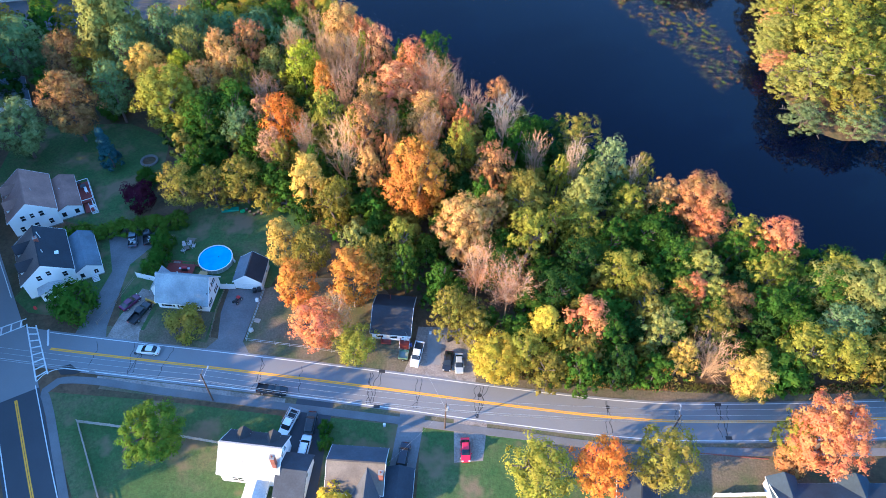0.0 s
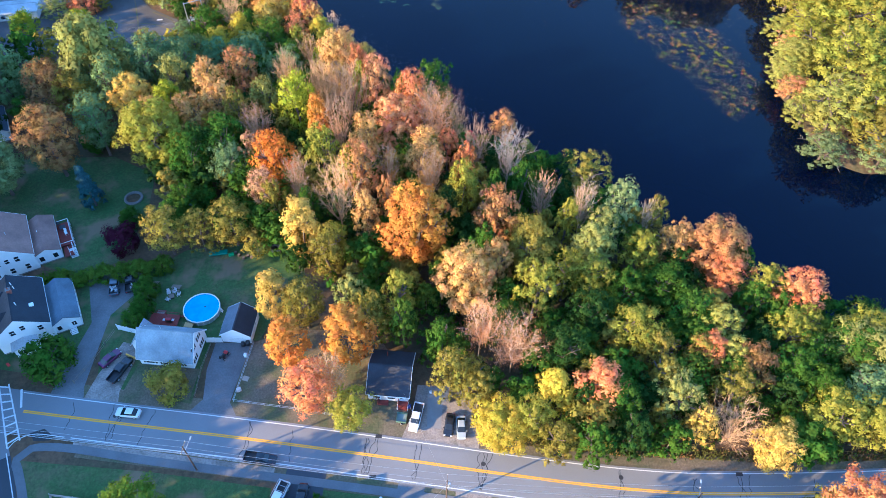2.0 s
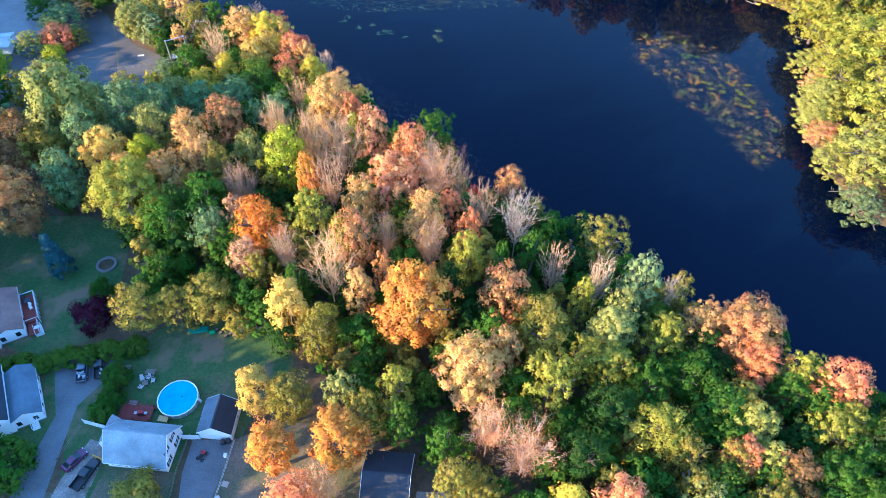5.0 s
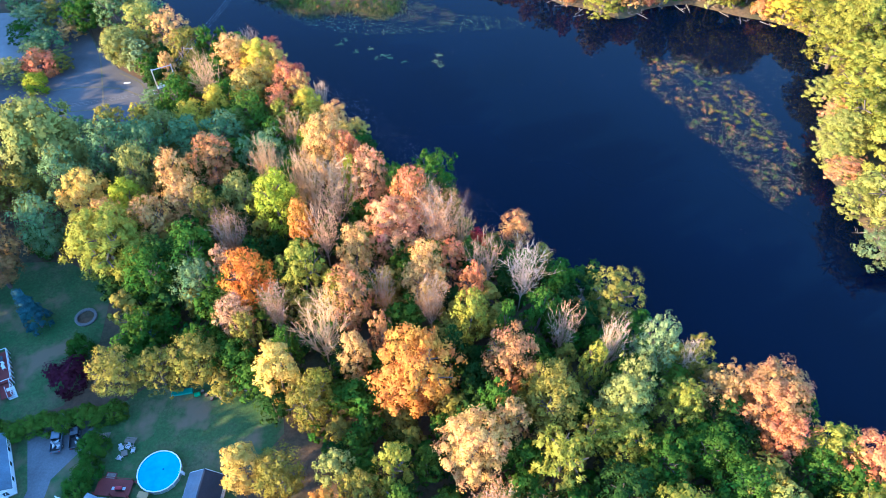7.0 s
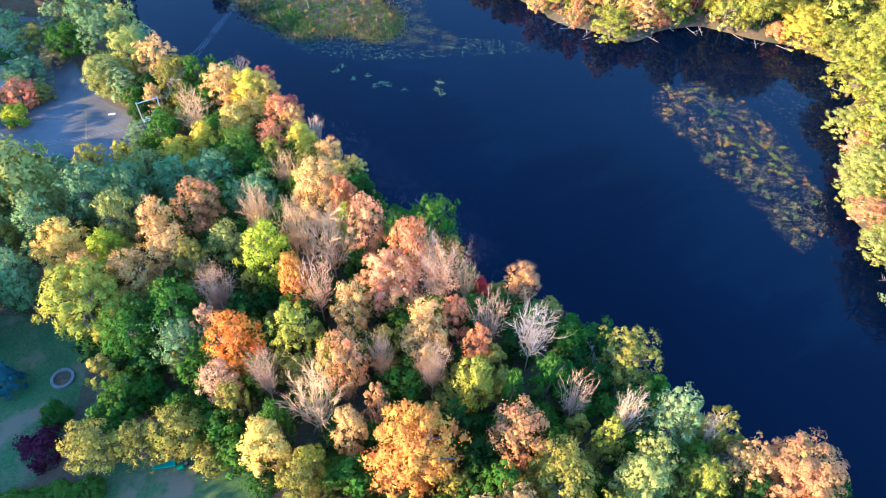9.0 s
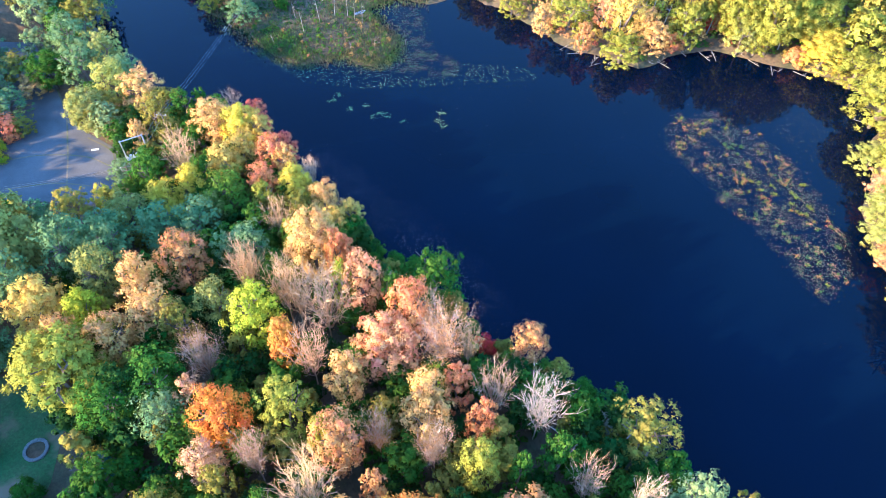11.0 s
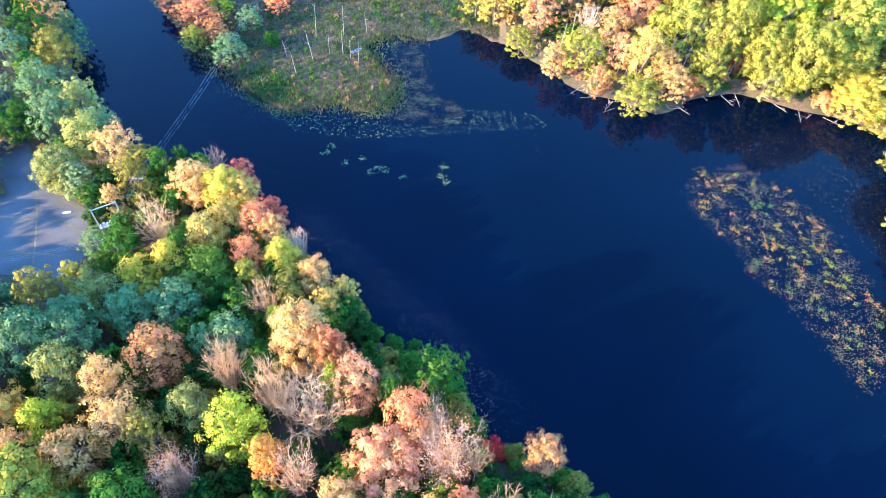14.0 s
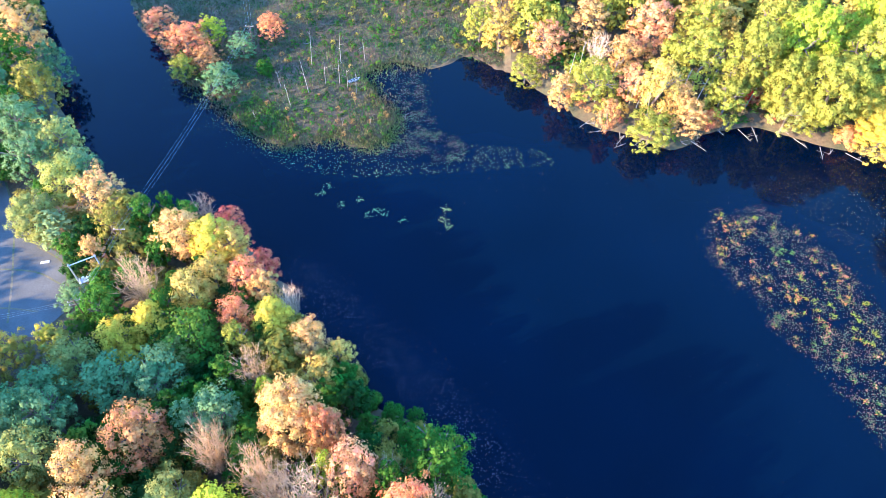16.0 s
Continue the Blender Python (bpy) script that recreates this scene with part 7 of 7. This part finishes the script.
# ---- road wear ----


def crack(x, y, n, height, seed):
    """Tarred cracks that wander across the road."""
    r = np.random.default_rng(seed)
    bm = bmesh.new()
    for k in range(n):
        px, py = x + r.normal(0, 0.5), y - height / 2
        pts = [Vector((px, py))]
        for j in range(9):
            px, py = px + r.normal(0.06, 0.28), py + height / 9
            pts.append(Vector((px, py)))
        strip = ribbon(smooth_line(pts, 0.4), 0.05, -0.05, 2.05, 2.0675)
        me = bpy.data.meshes.new("t")
        strip.to_mesh(me)
        strip.free()
        bm.from_mesh(me)
        bpy.data.meshes.remove(me)
    return structure(part("crack_seal", bm, SEALANT), "black tar-filled cracks in the road", "crack")


for k, (x, y, n, h) in enumerate(((-60.5, 70.3, 3, 7.2), (-54.3, 69.6, 1, 7.0), (-35.6, 67.8, 2, 7.0), (-13.0, 65.4, 4, 6.8), (-4.5, 64.6, 2, 6.6), (7.8, 63.2, 4, 6.8), (32.1, 60.9, 2, 6.6), (45.2, 60.6, 2, 5.0), (53.0, 60.8, 3, 6.6), (66.0, 61.2, 1, 5), (-26, 66.8, 1, 6.0), (-68, 71.2, 1, 5.6))):
    crack(x, y, n, h, 30 + k)
for x, y, label in ((-60.3, 71.6, "round iron manhole cover"), (7.9, 64.6, "round iron manhole cover"), (32.3, 62.9, "round iron manhole cover"), (66.5, 61.0, "round iron manhole cover")):
    m = structure(part("manhole_cover", tube((x, y, 2.05), (x, y, 2.069), 0.42, 0.42, 16), SEALANT), label, "manhole")
for x, y in ((-11.2, 69.2), (-11.6, 61.6), (54.0, 57.4), (53.6, 64.2)):
    structure(part("storm_drain", box(x - 0.6, x + 0.6, y - 0.35, y + 0.35, 2.04, 2.07, 0.01), SEALANT), "square iron storm drain grate", "drain")

# ---- leaves and plants on the water ----


def flat_leaves(name, label, category, where, count, sizes, colours, z=0.02, seed=1, tilt=0.05, up=0.0, clump=0.0):
    """Pads or leaves strewn over an area: where(r, n) gives plan points."""
    r = np.random.default_rng(seed)
    xy = where(r, count)
    if clump:
        xy = xy + r.normal(0, clump, xy.shape)
    n = len(xy)
    c = np.column_stack([xy, np.full(n, z) + r.uniform(0, 0.02, n) + r.uniform(0, 1, n) * up])
    nrm = np.column_stack([r.normal(0, tilt, n), r.normal(0, tilt, n), np.ones(n)])
    nrm /= np.linalg.norm(nrm, axis=1)[:, None]
    u = np.cross(nrm, r.normal(0, 1, (n, 3)))
    u /= np.linalg.norm(u, axis=1)[:, None]
    v = np.cross(nrm, u)
    s = r.uniform(*sizes, n)[:, None]
    p = np.stack([c + u * s, c + v * s * 0.8, c - u * s * 0.9, c - v * s * 0.8], 1)
    tint = np.array(colours)[r.integers(0, len(colours), n)]
    return tagged(new(name, leaf_mesh(name, p, PADS, tint)), label, category, kind="stuff")


def in_area(poly):
    poly = np.array(poly, float)

    def pick(r, n):
        lo, hi = poly.min(0), poly.max(0)
        q = r.uniform(lo, hi, (n * 4, 2))
        q = q[inside(poly, q[:, 0], q[:, 1])]
        return q[:n]
    return pick


def in_clumps(poly, clumps, spread):
    inner = in_area(poly)

    def pick(r, n):
        c = inner(r, clumps)
        return c[r.integers(0, len(c), n)] + r.normal(0, spread, (n, 2)) * r.uniform(0.3, 1.2, (n, 1))
    return pick


def along(line, spread):
    line = [Vector(p) for p in line]

    def pick(r, n):
        out = []
        for _ in range(n):
            k = r.integers(0, len(line) - 1)
            p = line[k].lerp(line[k + 1], r.random())
            out.append((p.x + r.normal(0, spread), p.y + r.normal(0, spread)))
        return np.array(out)
    return pick


PAD_GREEN, PAD_PALE, PAD_RUST, PAD_YELLOW = (0.08, 0.14, 0.05), (0.19, 0.25, 0.13), (0.30, 0.15, 0.09), (0.40, 0.36, 0.06)
WEED_BED = [(55, 215), (56, 223), (60, 229), (71, 231), (81, 222), (86, 210), (90, 197), (91, 186), (88, 174), (80, 168), (74, 178), (69, 189), (63, 200)]
flat_leaves("lily_bed", "bed of green and rust lily pads on the lake", "lily pads", in_clumps(WEED_BED, 460, 1.1), 8200, (0.06, 0.17), [(0.05, 0.085, 0.035), (0.075, 0.10, 0.06), (0.17, 0.085, 0.055), (0.14, 0.08, 0.065), (0.085, 0.085, 0.04)], seed=2)
flat_leaves("lily_clumps", "floating pale green lily pad clumps", "lily pads", lambda r, n: np.array([(-21.8, 225.7), (-23.5, 224.2), (-20, 224.6), (-15.5, 222.6), (-6.0, 223.6), (-4.6, 221.2), (-5.2, 226.5), (-35.5, 230.5), (-34, 233), (-26, 228.5), (-30, 227)])[r.integers(0, 11, n)] + r.normal(0, 0.6, (n, 2)), 210, (0.10, 0.24), [(0.15, 0.19, 0.08), (0.24, 0.27, 0.10)], seed=3)
flat_leaves("marsh_lilies", "fringe of lily pads round the marsh", "lily pads", along(SHORE_MARSH[5:13], 2.6), 3400, (0.06, 0.16), [(0.06, 0.10, 0.05), PAD_GREEN, (0.10, 0.125, 0.08)], seed=4)
flat_leaves("inlet_lilies", "dense lily pads filling the inlet", "lily pads", in_clumps([(-29, 277), (-22, 282), (-13, 277), (-11, 264), (-6, 255), (1, 247), (0, 244), (-12, 243.5), (-25, 245.5), (-19, 250), (-18.5, 260), (-24, 268)], 130, 1.1), 3300, (0.08, 0.19), [(0.035, 0.07, 0.035), (0.03, 0.06, 0.026), (0.075, 0.045, 0.05), (0.045, 0.06, 0.04), (0.06, 0.04, 0.04)], seed=5)
flat_leaves("drifting_pads", "scattered lily pads drifting off the marsh", "lily pads", in_area([(-62, 252), (-44, 238), (-28, 236), (-10, 238), (22, 243), (20, 248), (2, 250), (-10, 242), (-40, 245), (-56, 249)]), 620, (0.08, 0.2), [PAD_PALE, PAD_GREEN], seed=6)
flat_leaves("fallen_leaves", "pale fallen leaves floating along the shore", "leaves", along([(-38, 208), (-30, 201), (-20, 192), (-12, 184), (-4, 178), (3, 168), (8, 160)], 3.0), 1300, (0.04, 0.095), [(0.34, 0.25, 0.25), (0.40, 0.33, 0.31), (0.28, 0.16, 0.12)], seed=7)
flat_leaves("lake_specks", "fallen leaves scattered over the whole lake", "leaves", in_area([(-30, 215), (10, 165), (30, 150), (90, 150), (95, 190), (106, 225), (95, 248), (40, 250), (0, 238)]), 380, (0.035, 0.085), [(0.26, 0.22, 0.21), (0.32, 0.28, 0.25)], seed=8)
flat_leaves("east_specks", "yellow fallen leaves under the east bank", "leaves", in_area([(70, 238), (96, 250), (110, 240), (106, 215), (96, 195), (90, 215), (80, 228)]), 900, (0.04, 0.09), [(0.36, 0.28, 0.09), (0.28, 0.2, 0.10)], seed=9)


def sedge(name, label, poly, count, height, colours, seed, spread=0.0, clumps=0, line=False):
    """Upright blades and tufts of marsh plants."""
    r = np.random.default_rng(seed)
    xy = (along(poly, spread) if line else in_clumps(poly, clumps, spread) if clumps else in_area(poly))(r, count)
    n = len(xy)
    z = np.maximum(land_height(xy[:, 0], xy[:, 1]), 0.0)
    h = r.uniform(*height, n)[:, None]
    w = r.uniform(0.07, 0.17, n)[:, None]
    a = r.uniform(0, math.tau, n)
    side = np.column_stack([np.cos(a), np.sin(a), np.zeros(n)])
    lean = np.column_stack([r.normal(0, 0.35, n), r.normal(0, 0.35, n), np.ones(n)])
    c = np.column_stack([xy, z - 0.05])
    p = np.stack([c - side * w * 0.5, c + lean * h * 0.6 - side * w, c + lean * h, c + lean * h * 0.6 + side * w], 1)
    x, y = xy[:, 0], xy[:, 1]
    patch = np.sin(0.19 * x + 2 * np.sin(0.13 * y)) + np.sin(0.24 * y + 1.6 * np.sin(0.17 * x)) + 0.6 * np.sin(0.7 * x + 0.5 * y) + r.normal(0, 0.45, n)
    share = np.argsort(np.argsort(patch)) / n
    tint = np.array(colours)[(share * len(colours)).astype(int)] * r.uniform(0.8, 1.15, (n, 1))
    return tagged(new(name, leaf_mesh(name, p, MIXED_LEAVES, tint)), label, "marsh plants", kind="stuff")


MARSH_PLAN = [tuple(p) for p in MARSH_AREA]
sedge("sedge", "brown and green sedge covering the marsh", MARSH_PLAN, 52000, (0.3, 0.9), [(0.05, 0.085, 0.026), (0.075, 0.10, 0.036), (0.11, 0.105, 0.05), (0.105, 0.085, 0.05), (0.075, 0.10, 0.04), (0.045, 0.09, 0.028)], 11)
sedge("edge_sedge", "green and brown sedge hanging over the marsh edge", [Vector(p) for p in SHORE_MARSH[1:13]], 5000, (0.3, 0.9), [(0.065, 0.10, 0.03), (0.10, 0.105, 0.045), (0.08, 0.105, 0.038), (0.11, 0.09, 0.05)], 17, 1.7, line=True)
sedge("gold_sedge", "golden tussocks at the marsh edge", [(-40, 248), (-27, 247), (-21, 252), (-21, 261), (-27, 270), (-32, 262), (-34, 254)], 900, (0.4, 1.0), [(0.15, 0.13, 0.05), (0.13, 0.115, 0.04)], 12, 0.9, 60)
sedge("green_sedge", "bright green reeds along the marsh", [(-64, 260), (-56, 251), (-46, 247), (-42, 252), (-58, 266)], 2200, (0.4, 1.0), [(0.09, 0.135, 0.03), (0.07, 0.115, 0.03)], 13)
sedge("water_shrubs", "rust and yellow water plants in the lily bed", WEED_BED, 4200, (0.15, 0.5), [(0.17, 0.20, 0.03), (0.33, 0.13, 0.07), (0.08, 0.15, 0.03), (0.30, 0.15, 0.11), (0.08, 0.14, 0.05)], 14, 0.5, 130)
sedge("shore_reeds", "reeds and grass along the road edge", [(10, 68.6), (34, 66.8), (60, 66.4), (84, 67.8), (84, 69.6), (60, 68.4), (34, 68.8), (10, 70.6)], 5200, (0.2, 0.8), [(0.16, 0.16, 0.04), (0.25, 0.16, 0.07), (0.08, 0.14, 0.03), (0.3, 0.2, 0.06)], 15)
tree("shrub", "yellow", 60.3, 226.4, 1.5, 1.2)


def snag(x, y, height, lean_x, lean_y, r, label="grey dead trunk standing in the marsh", z=None, name="dead_trunk"):
    """A dead, broken trunk with a few stubs."""
    z = float(max(land_height(x, y), 0)) if z is None else z
    s = thing(name, pose(x, y, z), label, "dead tree")
    rr = np.random.default_rng(int(abs(x * 7 + y * 13)))
    top = Vector((lean_x, lean_y, height))
    part("trunk", tube((0, 0, -0.5), top, r, r * 0.35, 7), BARK, s, colour=(0.31, 0.27, 0.24))
    for k in range(4):
        p = top * rr.uniform(0.4, 0.95)
        q = p + Vector((rr.normal(0, 0.9), rr.normal(0, 0.9), rr.uniform(0.2, 1.0)))
        part("branch", tube(p, q, r * 0.3, r * 0.1, 4), BARK, s, colour=(0.48, 0.42, 0.38))
    return s


for x, y, h, a, b in ((-48, 262, 9, -0.8, 0.4), (-44, 268, 13, -1.2, 0.5), (-40, 272, 8, 0.3, 0.2), (-36, 272, 10, 0.2, 0.4), (-33.5, 270, 8, 0.2, -0.2), (-31, 268, 9, 0.4, 0.2), (-52, 270, 7, -0.6, 0), (-56, 256, 4, -1, 0.4), (-45, 280, 14, 0.8, 0.4), (-37, 282, 12, 0.5, 0.1), (-30, 283, 9, -0.3, 0.2), (-26, 256, 3, 0.1, 0.1), (-17, 258, 2.5, 0.2, 0.1), (-33, 254, 3, 0.1, -0.2)):
    snag(x, y, 0.8 * h, a, b, 0.045 + 0.005 * h)
for x, y, l, ang in ((38, 257, 7, 200), (41, 255, 6, 240), (44, 254, 8, 215), (33, 261, 6, 230), (29, 266, 5, 200), (58, 254, 6, 300), (61, 257, 5, 250), (72, 259, 6, 285), (76, 260, 7, 265), (86, 256, 5, 290), (92, 253, 6, 255), (98, 251, 5, 300), (20, 276, 5, 220), (36, 259, 5, 190), (40, 256, 4, 260), (46, 254, 5, 230), (50, 254, 6, 195), (54, 254, 4, 310), (66, 260, 5, 280), (69, 261, 4, 240), (82, 261, 5, 300), (95, 252, 4, 230), (25, 271, 4, 240), (48, 262, 9, 10), (100, 160, 6, 190), (99, 170, 5, 160), (108, 214, 6, 200), (112, 228, 5, 175), (102, 152, 6, 260)):
    snag(x, y, 0.5, l * math.cos(radians(ang)), l * math.sin(radians(ang)), 0.11, "bleached fallen log reaching into the water", 0.5 if l < 8 else None, "fallen_log")
for x, y, h in ((45, 264, 12), (50, 268, 13), (56, 266, 12), (64, 268, 14), (70, 268, 12), (83, 266, 13), (38, 270, 12), (30, 276, 11), (22, 284, 11), (90, 263, 12), (27, 273, 10), (34, 266, 12), (42, 262, 11), (47, 259, 9), (54, 262, 12), (60, 264, 11), (67, 265, 13), (75, 266, 12), (79, 268, 13), (87, 261, 11), (95, 259, 12), (102, 256, 12), (108, 253, 11)):
    snag(x, y, h, 1.1 * math.sin(x * 1.7), 0.8 * math.cos(y * 2.3), 0.16 + 0.05 * math.sin(y), "tall pale trunk on the far bank")
